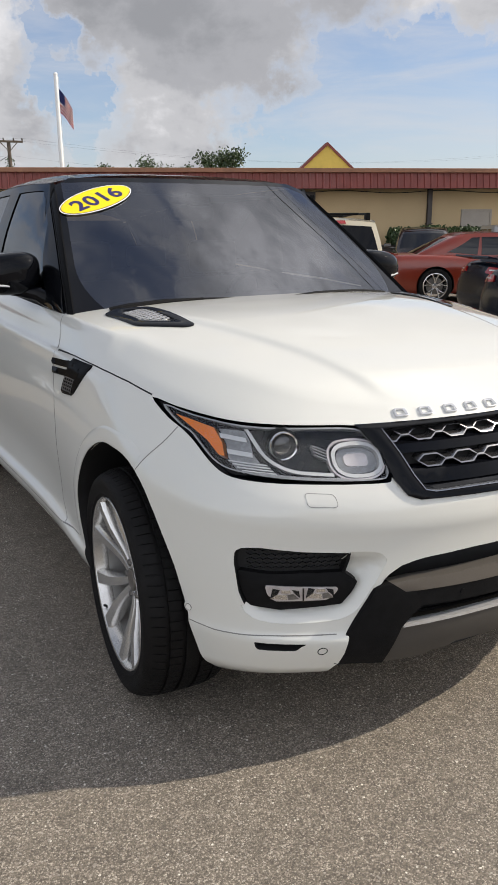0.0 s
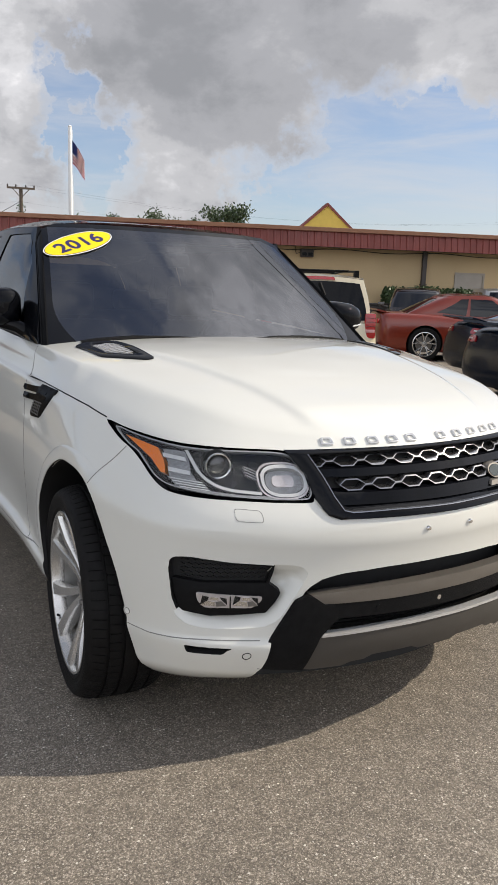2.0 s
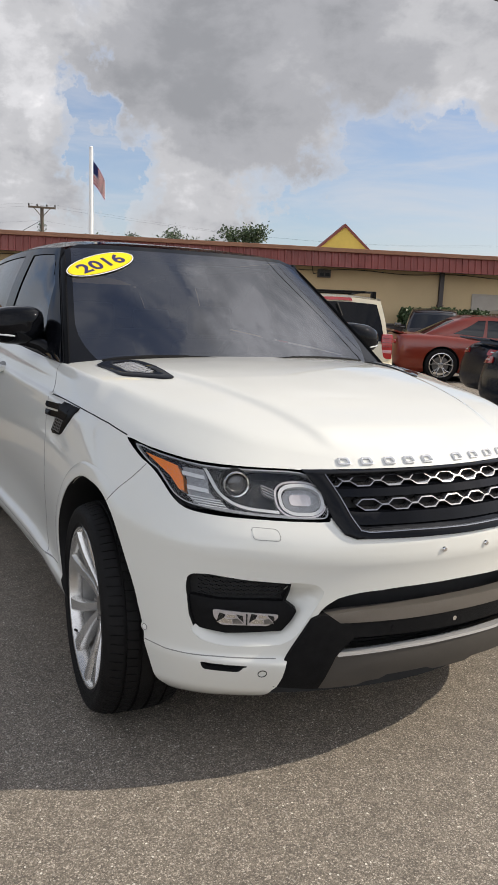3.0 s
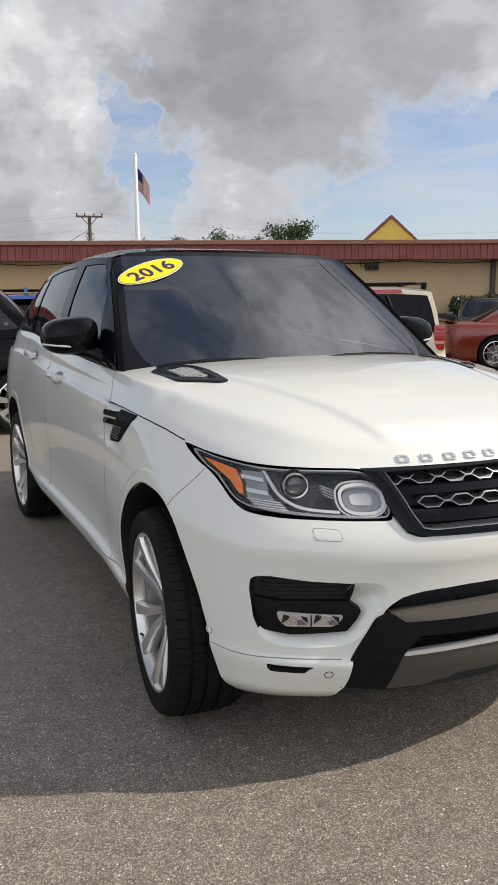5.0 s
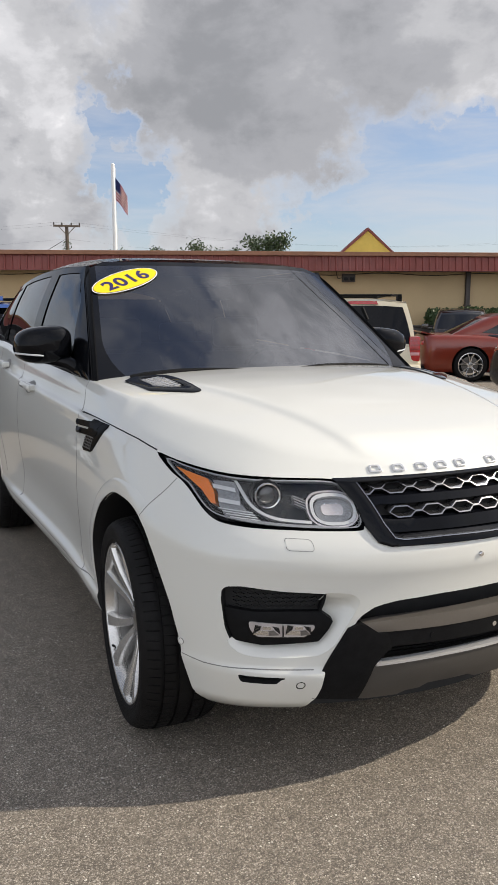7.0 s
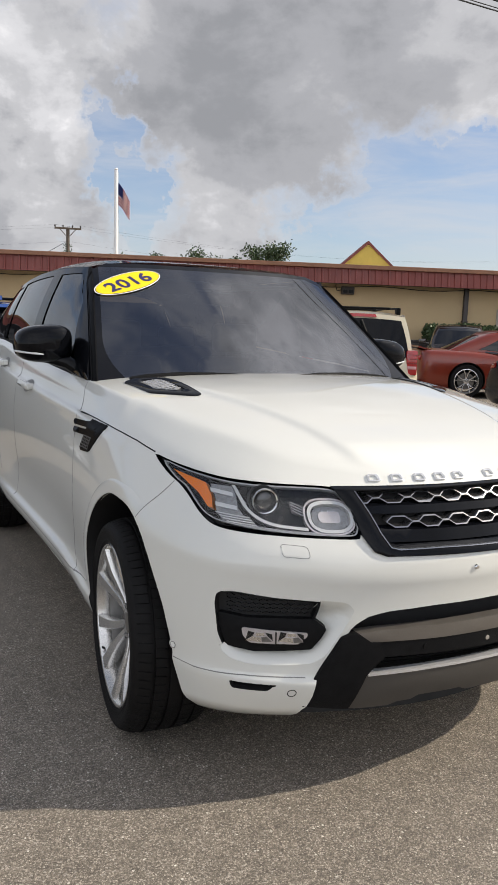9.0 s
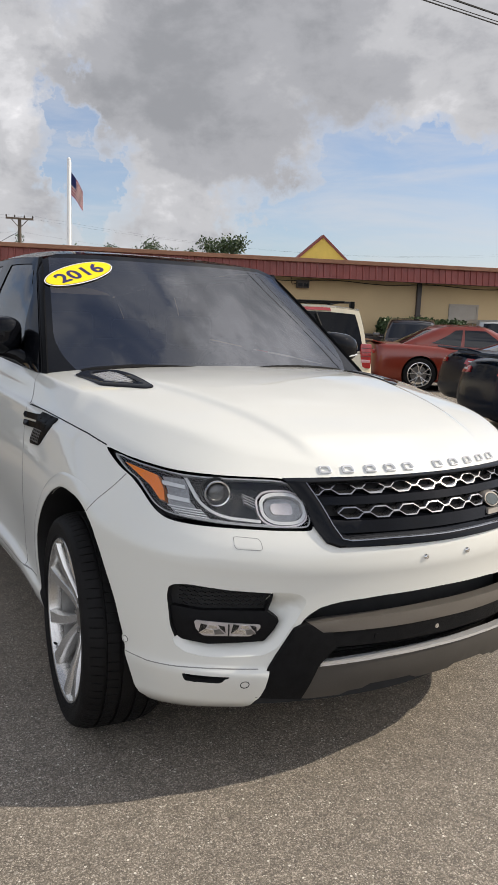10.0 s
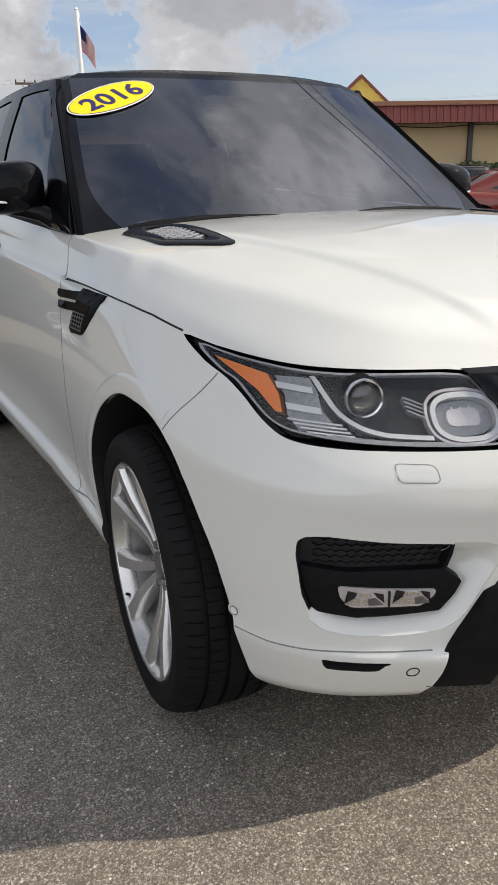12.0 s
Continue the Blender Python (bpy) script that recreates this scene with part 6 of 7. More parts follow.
def build_interior():
    bm = box(-0.72, 0.72, 1.62, 2.06, 0.80, 1.135, 0.05, 3)
    part("dashboard", bm, M_CABIN, SUV, "dark leather dashboard")
    bm = box(0.20, 0.56, 1.85, 2.10, 1.10, 1.20, 0.04, 3)
    part("instrument_hood", bm, M_CABIN, SUV)
    w = new("steering_wheel")
    w.parent = SUV
    m = Matrix.Translation((0.38, 2.22, 1.10)) @ Matrix.Rotation(radians(65), 4, "X")
    bm = bmesh.new()
    pts = [m @ Vector((0.185 * math.cos(2 * math.pi * k / 32), 0.185 * math.sin(2 * math.pi * k / 32), 0)) for k in range(33)]
    tube(pts, 0.015, 8, bm, cap=False)
    part("wheel_rim", bm, M_CABIN, w)
    bm = bmesh.new()
    for a in (0, 180, 270):
        q = Vector((math.cos(radians(a)), math.sin(radians(a)), 0))
        tube([m @ (q * 0.04), m @ (q * 0.18)], 0.02, 6, bm)
    part("spokes", bm, M_SEAT, w)
    for x in (-0.38, 0.38):
        st = new("front_seat")
        st.parent = SUV
        part("backrest", box(x - 0.25, x + 0.25, 2.62, 2.76, 0.62, 1.24, 0.06, 3), M_SEAT, st, "pale grey leather seat back")
        part("cushion", box(x - 0.26, x + 0.26, 2.15, 2.66, 0.555, 0.78, 0.06, 3), M_SEAT, st)
        part("headrest", box(x - 0.14, x + 0.14, 2.68, 2.78, 1.26, 1.44, 0.04, 3), M_SEAT, st)
        bm = tube([(x - 0.06, 2.72, 1.2), (x - 0.06, 2.72, 1.3)], 0.008, 6)
        tube([(x + 0.06, 2.72, 1.2), (x + 0.06, 2.72, 1.3)], 0.008, 6, bm)
        part("headrest_post", bm, M_STEEL, st)
    st = new("rear_seat")
    st.parent = SUV
    part("backrest", box(-0.66, 0.66, 3.62, 3.78, 0.62, 1.26, 0.06, 3), M_SEAT, st)
    part("cushion", box(-0.66, 0.66, 3.10, 3.64, 0.555, 0.78, 0.06, 3), M_SEAT, st)
    for x in (-0.40, 0.40):
        part("headrest", box(x - 0.14, x + 0.14, 3.68, 3.76, 1.26, 1.40, 0.04, 3), M_SEAT, st)
    mr = new("interior_mirror")
    mr.parent = SUV
    part("mirror_body", box(-0.12, 0.12, 2.22, 2.26, 1.535, 1.605, 0.02, 3), M_CABIN, mr)
    part("mirror_stalk", tube([(0, 2.24, 1.60), (0, 2.27, 1.66)], 0.012, 6), M_CABIN, mr)
    part("sensor_pod", box(-0.09, 0.09, 2.19, 2.30, 1.615, 1.650, 0.015, 2), M_CABIN, mr)
    part("headlining", box(-0.58, 0.58, 2.36, 4.4, 1.655, 1.665), M_SEAT, SUV)


build_interior()


def build_mirror(s):
    m = new("wing_mirror")
    m.parent = SUV
    m["label"] = "gloss black wing mirror with a clear turn signal"
    # an egg-shaped shell, flat at the back
    zc = 1.322 if s < 0 else 1.295
    rows = []
    prof = [(1.90, 0.30), (1.905, 0.62), (1.925, 0.86), (1.955, 0.97), (1.99, 1.0), (2.03, 1.0), (2.045, 0.97), (2.048, 0.90)]
    for y, k in prof:
        ring = []
        for a, b in oval(0, 0, 0.128 * k, 0.086 * k, 36, 2.9):
            z = b + 0.012 * (a / 0.128) * (1 if b > 0 else -0.4)
            skew = 0.028 * (1 - abs(b) / 0.09) * (a / 0.128)
            ring.append((s * (0.967 - a), y + 0.25 * max(0, -a) * 0.5 + skew * 0.3, zc + z))
        rows.append(ring)
    part("shell", loft(rows), M_BLACK, m, smooth=50)
    bm = loft([[(p[0], p[1] + 0.002, p[2]) for p in rows[-1]], [((p[0] - s * 0.967) * 0.9 + s * 0.967, p[1] + 0.004, (p[2] - zc) * 0.9 + zc) for p in rows[-1]]])
    part("mirror_glass", bm, M_CHROME, m)
    bm = tube([(s * 0.835, 1.90, 1.218), (s * 0.87, 1.93, 1.240), (s * 0.93, 1.955, 1.255), (s * 1.0, 1.965, 1.265)], [0.034, 0.030, 0.026, 0.02], 10)
    part("arm", bm, M_BLACK, m)
    part("mirror_foot", plate([(1.66, 0.02), (1.96, 0.02), (1.90, 0.16), (1.80, 0.30)], lambda y, t, o=0.0: cab(y, t, o, s), 0.012, -0.004, 0.05, edge=0.004), M_BLACK, m)
    pts = [(s * (0.967 + 0.127 - 0.0105 * k), 1.945 - 0.0052 * k + (0.05 if k == 0 else 0.016 if k == 1 else 0), zc - 0.034 - 0.001 * k) for k in range(11)]
    part("turn_signal", tube(pts, [0.005] * 8 + [0.0045, 0.004, 0.003], 8), M_LAMP_CLEAR, m, "clear turn signal strip")


build_mirror(-1)
build_mirror(1)


def wheel_meshes():
    """Tyre with tread blocks, split-spoke rim, brake: -x is outwards, the axle is x."""
    blocks = 76
    prof = [(0.283, -0.118, 0), (0.288, -0.131, 0), (0.297, -0.136, 0), (0.305, -0.1345, 0), (0.326, -0.141, 0), (0.342, -0.140, 0), (0.352, -0.134, 0), (0.3595, -0.124, 0), (0.3655, -0.110, 1), (0.3705, -0.094, 1), (0.3715, -0.084, 1), (0.3715, -0.080, 0),
            (0.3655, -0.079, 0), (0.3655, -0.071, 0), (0.3740, -0.070, 2), (0.3750, -0.032, 2), (0.3655, -0.031, 0), (0.3655, -0.021, 0), (0.3750, -0.020, 0), (0.3750, 0.020, 0), (0.3655, 0.021, 0), (0.3655, 0.031, 0), (0.3750, 0.032, 2), (0.3740, 0.070, 2),
            (0.3655, 0.071, 0), (0.3655, 0.079, 0), (0.3715, 0.080, 0), (0.3705, 0.094, 1), (0.3655, 0.110, 1), (0.3595, 0.124, 0), (0.352, 0.134, 0), (0.336, 0.140, 0), (0.291, 0.133, 0), (0.283, 0.118, 0)]
    bm = bmesh.new()
    rows = []
    for r, a, kind in prof:
        ring = []
        for i in range(blocks):
            # each block: a narrow groove, then the tread, its cuts a little aslant
            for share, low in ((0.0, 1), (0.10, 1), (0.13, 0), (0.97, 0)):
                t = 2 * math.pi * (i + share + (0.5 if kind == 2 else 0.0) + a * 3) / blocks
                rr = r - (0.0045 if kind == 1 else 0.0035 if kind == 2 else 0.0) * low
                ring.append(bm.verts.new((a, rr * math.cos(t), rr * math.sin(t))))
        rows.append(ring)
    seg = blocks * 4
    for a, b in list(zip(rows, rows[1:])) + [(rows[-1], rows[0])]:
        for i in range(seg):
            j = (i + 1) % seg
            bm.faces.new((a[i], a[j], b[j], b[i]))
    out = {"tyre": (bm, M_RUBBER, 28)}
    out["rim"] = (lathe([(0.287, -0.126), (0.283, -0.133), (0.276, -0.131), (0.272, -0.116), (0.262, -0.085), (0.285, -0.02), (0.291, -0.10)], "x", 96, closed=True), M_ALLOY, 40)
    # same alloy in a darker copy, shade between the spokes put into its colour
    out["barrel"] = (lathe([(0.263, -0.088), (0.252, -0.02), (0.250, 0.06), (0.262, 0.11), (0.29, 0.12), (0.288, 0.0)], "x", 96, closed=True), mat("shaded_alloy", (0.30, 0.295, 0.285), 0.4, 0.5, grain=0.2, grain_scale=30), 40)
    bm = bmesh.new()
    for k in range(5):
        for sd in (-1, 1):
            a0 = radians(90 + 72 * k)
            secs = []
            for r, off, w, x, d in ((0.045, 16, 0.028, -0.066, 0.036), (0.09, 12.0, 0.035, -0.073, 0.042), (0.135, 12.0, 0.037, -0.086, 0.044), (0.19, 14.0, 0.043, -0.104, 0.042), (0.25, 16.5, 0.052, -0.118, 0.036), (0.281, 17.5, 0.064, -0.124, 0.03)):
                a = a0 + sd * radians(off)
                rad, tan = Vector((0, math.cos(a), math.sin(a))), Vector((0, -math.sin(a), math.cos(a)))
                c = rad * r
                ridge = 0.010
                secs.append([c + tan * (w / 2) + Vector((x + 0.008, 0, 0)), c + tan * (w / 2 * 0.72) * 1 + Vector((x - ridge * 0.6, 0, 0)), c - tan * (w / 2 * 0.72) + Vector((x - ridge * 0.6, 0, 0)), c - tan * (w / 2) + Vector((x + 0.008, 0, 0)),
                             c - tan * (w / 2 * 0.8) + Vector((x + d, 0, 0)), c + tan * (w / 2 * 0.8) + Vector((x + d, 0, 0))])
            own = loft(secs)
            bmesh.ops.recalc_face_normals(own, faces=own.faces)
            join(bm, own)
    out["spokes"] = (bm, M_ALLOY, 35)
    out["hub"] = (lathe([(0.075, -0.03), (0.074, -0.062), (0.060, -0.070), (0.045, -0.068)], "x", 40), M_ALLOY, 40)
    out["hub_cap"] = (lathe([(0.037, -0.05), (0.037, -0.074), (0.034, -0.078), (0.0, -0.081)], "x", 32), M_SATIN, 40)
    bm = lathe([(0.07, -0.010), (0.07, -0.02), (0.185, -0.022), (0.185, 0.006), (0.07, 0.004)], "x", 64, closed=True)
    out["brake_disc"] = (bm, M_STEEL, 30)
    bm = bmesh.new()
    rows = []
    for k in range(9):
        a = radians(-25 + 50 * k / 8)
        c, s2 = math.cos(a), math.sin(a)
        rows.append([(-0.048, 0.115 * c, 0.115 * s2), (-0.052, 0.165 * c, 0.165 * s2), (-0.045, 0.205 * c, 0.205 * s2), (0.03, 0.205 * c, 0.205 * s2), (0.03, 0.115 * c, 0.115 * s2)])
    out["brake_caliper"] = (loft(rows), M_LAMP_GREY, 30)
    a = radians(-60)
    out["valve"] = (tube([(-0.118, 0.262 * math.cos(a), 0.262 * math.sin(a)), (-0.128, 0.245 * math.cos(a), 0.245 * math.sin(a))], 0.0045, 6), M_PLASTIC, 30)
    return out


def build_suv_wheels():
    w = new("wheel")
    w.parent = SUV
    w["label"] = "silver split-spoke alloy wheel with a black tyre"
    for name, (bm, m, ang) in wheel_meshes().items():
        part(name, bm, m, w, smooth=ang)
    for k in range(5):
        a = radians(54 + 72 * k)
        part("wheel_nut", lathe([(0.012, -0.05), (0.012, -0.074), (0.009, -0.080), (0.0, -0.081)], "x", 6, None, (0, 0.058 * math.cos(a), 0.058 * math.sin(a))), M_STEEL, w)
    first = True
    for y in WHEEL_Y:
        for s in (-1, 1):
            m = Matrix.Translation((s * (0.843 if y < 2 else 0.815), y + (0.052 if y < 2 else 0.02), WHEEL_Z)) @ Matrix.Rotation(radians(-6 if y < 2 else 0), 4, "Z") @ Matrix.Rotation(0 if s < 0 else math.pi, 4, "Z") @ Matrix.Rotation(radians(18 if y < 2 else -7), 4, "X")
            if first:
                w.matrix_basis = m
                first = False
            else:
                copy_thing(w, m)


build_suv_wheels()

# ---- parked cars ----
def simple_wheel(parent, y, s, hw, r, rim_m, spokes=5, split=True, width=0.22, thin=1.0):
    w = new("wheel")
    w.parent = parent
    w.matrix_basis = Matrix.Translation((s * (hw - width / 2 + 0.005), y, r)) @ Matrix.Rotation(0 if s < 0 else math.pi, 4, "Z")
    h = width / 2
    part("tyre", lathe([(r * 0.73, -h * 0.8), (r * 0.78, -h), (r * 0.93, -h), (r * 0.99, -h * 0.8), (r, 0), (r * 0.99, h * 0.8), (r * 0.9, h), (r * 0.73, h)], "x", 40, closed=True), M_RUBBER, w)
    part("rim", lathe([(r * 0.74, -h * 0.86), (r * 0.70, -h * 0.9), (r * 0.66, -h * 0.5), (r * 0.64, h * 0.8), (r * 0.74, h * 0.9)], "x", 40, closed=True), rim_m, w)
    bm = bmesh.new()
    for k in range(spokes):
        for o in ((-9 / thin, 9 / thin) if split else (0,)):
            a0, a1 = radians(360 / spokes * k + 90 + o * 0.5), radians(360 / spokes * k + 90 + o)
            secs = []
            for q, a, wd, x in ((0.10, a0, 0.10, -h * 0.45), (0.40, a0, 0.085, -h * 0.62), (0.70, a1, 0.11, -h * 0.80)):
                rad, tan = Vector((0, math.cos(a), math.sin(a))), Vector((0, -math.sin(a), math.cos(a)))
                c = rad * q * r
                t = tan * wd * r * 0.5 * thin * (1 if split else 1.7)
                secs.append([c + t + Vector((x, 0, 0)), c - t + Vector((x, 0, 0)), c - t + Vector((x + 0.025, 0, 0)), c + t + Vector((x + 0.025, 0, 0))])
            join(bm, loft(secs))
    part("spokes", bm, rim_m, w, smooth=30)
    part("hub_cap", lathe([(r * 0.16, 0), (r * 0.16, -h * 0.55), (0.0, -h * 0.62)], "x", 20), rim_m, w)
    part("brake_disc", lathe([(0.06, -0.01), (r * 0.5, -0.01), (r * 0.5, 0.01), (0.06, 0.01)], "x", 32, closed=True), M_STEEL, w)


def car_shell(L, hw, bottom, top_table, side, corner=0.45, nose=0.10):
    """A body lofted from level outlines; +y is forwards, the middle at y = 0."""
    rings = []
    levels = [0.0, 0.04, 0.12, 0.25, 0.4, 0.55, 0.68, 0.8, 0.9, 0.96, 1.0]
    n = 15
    for v in levels:
        w = hw * lerp_table(side, v)
        tuck = 0.10 * max(0.0, 1 - v / 0.15) + nose * max(0, v - 0.45) ** 1.6
        half = []
        for end in (1, -1):
            row = []
            for k in range(n + 1):
                a = math.pi / 2 * k / n
                x = w * math.sin(a) ** 0.42 if k else 0.0
                y = L / 2 - tuck - corner * (1 - math.cos(a) ** 0.6) - 0.02 * 0
                row.append((x, end * y))
            half += row if end == 1 else row[::-1]
        y_f, y_r = half[n][1], half[n + 1][1]
        mid = [(w, y_f + (y_r - y_f) * k / 20) for k in range(1, 20)]
        half = half[:n + 1] + mid + half[n + 1:]
        ring = [(x, y, bottom + v * (lerp_table(top_table, y) - bottom)) for x, y in half]
        rings.append(ring + [(-x, y, z) for x, y, z in ring[-2:0:-1]])
    bm = bmesh.new()
    rows = [[bm.verts.new(p) for p in r] for r in rings]
    m = len(rows[0])
    for a, b in zip(rows, rows[1:]):
        for i in range(m):
            bm.faces.new((a[i], a[(i + 1) % m], b[(i + 1) % m], b[i]))
    bm.faces.new(rows[0][::-1])
    last, half_n = rows[-1], m // 2
    prev = None
    for i in range(half_n + 1):
        a, b = last[i], last[(m - i) % m]
        if a is b:
            line = [a] * 9
        else:
            line = [a] + [bm.verts.new((a.co.x * f, a.co.y, a.co.z + 0.035 * (1 - f * f))) for f in (0.9, 0.7, 0.4, 0, -0.4, -0.7, -0.9)] + [b]
        if prev:
            for k in range(8):
                vs = []
                for q in (prev[k], prev[k + 1], line[k + 1], line[k]):
                    if q not in vs:
                        vs.append(q)
                if len(vs) > 2:
                    bm.faces.new(vs)
        prev = line
    bmesh.ops.recalc_face_normals(bm, faces=bm.faces)
    return bm


class Cabin:
    """The upper body: a belt outline and a smaller roof outline."""

    def __init__(self, yf_b, yf_t, yr_t, yr_b, wb, wt, zb, zt, crown=0.05, rise=0.0):
        self.p = (yf_b, yf_t, yr_t, yr_b, wb, wt, zb, zt, crown, rise)

    def side(self, u, t, out=0.0, s=1):
        yf_b, yf_t, yr_t, yr_b, wb, wt, zb, zt, crown, rise = self.p
        y = (yf_b + (yr_b - yf_b) * u) * (1 - t) + (yf_t + (yr_t - yf_t) * u) * t
        arch = 0.05 * (1 - (2 * u - 1) ** 4) - 0.05
        x = wb + (wt - wb) * t + 0.025 * math.sin(math.pi * t) - 0.06 * abs(2 * u - 1) ** 6
        return Vector((s * (x + out), y, zb + rise * u * (1 - t) + (zt + arch - zb) * t))

    def end(self, x, t, out=0.0, front=True):
        """x from -1 to 1 across; the windscreen, or the rear screen."""
        yf_b, yf_t, yr_t, yr_b, wb, wt, zb, zt, crown, rise = self.p
        u = 0 if front else 1
        c = self.side(u, t)
        d = 1 if front else -1
        bulge = (1 - x * x)
        return Vector((x * c.x, c.y + d * (0.10 * bulge * (1 - 0.5 * t) + out), c.z + crown * bulge * t * t))

    def roof(self, x, u, out=0.0):
        c = self.side(u, 1.0)
        e = 0.10 * 0.5 * (1 - x * x)
        y = c.y + e * (1 - 2 * u)
        return Vector((x * c.x, y, c.z + self.p[8] * (1 - x * x) + out))


def parked_car(name, label, m, paint, L, hw, H, bottom, top_table, side, cabin, axles, r, rim_m, windows, split=True, spokes=5, corner=0.45, nose=0.10, arch=None, pillar_m=None, window_m=None, thin=1.0):
    c = thing(name, label, "car", m)
    arch = arch or r * 1.14
    cut = []
    for y in axles:
        for s in (-1, 1):
            cut.append((lathe([(arch, s * (hw - 0.30)), (arch, s * (hw + 0.3))], "x", 40, at=(0, y, r + 0.01)), M_VOID))
    me = carve(to_object_mesh("body", car_shell(L, hw, bottom, top_table, side, corner, nose), paint), cut)
    part("body", shade_mesh(me, 38), None, c)
    pm, wm = pillar_m or paint, window_m or M_TINT
    # solid upper body, windows laid over it
    bm = bmesh.new()
    rings = []
    for t in (0, 0.2, 0.4, 0.6, 0.8, 1.0):
        ring = [cabin.end(-1 + 2 * k / 12, t, 0, True) for k in range(13)]
        ring += [cabin.side(k / 14, t, 0, 1) for k in range(1, 14)]
        ring += [cabin.end(1 - 2 * k / 12, t, 0, False) for k in range(13)]
        ring += [cabin.side(1 - k / 14, t, 0, -1) for k in range(1, 14)]
        rings.append(ring)
    bm = loft(rings)
    part("upper_body", bm, pm, c, smooth=50)
    bm = bmesh.new()
    rows = [[bm.verts.new(cabin.roof(-1 + 2 * i / 12, k / 14, 0.004)) for i in range(13)] for k in range(15)]
    for a, b in zip(rows, rows[1:]):
        for i in range(12):
            bm.faces.new((a[i], a[i + 1], b[i + 1], b[i]))
    bmesh.ops.solidify(bm, geom=bm.faces[:], thickness=0.012)
    part("roof", bm, paint, c, smooth=60)
    for s in (-1, 1):
        for w in windows:
            part("side_window", plate(w, lambda u, t, o=0.0, s=s: cabin.side(u, t, o, s), 0.006, -0.006, 0.12), wm, c)
    part("windscreen", plate([(-0.90, 0.06), (0.90, 0.06), (0.88, 0.92), (-0.88, 0.92)], lambda x, t, o=0.0: cabin.end(x, t, o, True), 0.006, -0.006, 0.15), wm, c)
    part("rear_screen", plate([(-0.86, 0.10), (0.86, 0.10), (0.80, 0.88), (-0.80, 0.88)], lambda x, t, o=0.0: cabin.end(x, t, o, False), 0.006, -0.006, 0.15), wm, c)
    for y in axles:
        for s in (-1, 1):
            simple_wheel(c, y, s, hw, r, rim_m, spokes, split, thin=thin)
    return c


def mirrors(c, y, z, hw, m):
    for s in (-1, 1):
        bm = box(s * hw + (0.03 if s > 0 else -0.24), s * hw + (0.24 if s > 0 else -0.03), y - 0.06, y + 0.05, z, z + 0.15, 0.03, 2)
        tube([(s * (hw - 0.08), y, z + 0.02), (s * (hw + 0.06), y, z + 0.03)], 0.025, 6, bm)
        part("wing_mirror", bm, m, c)


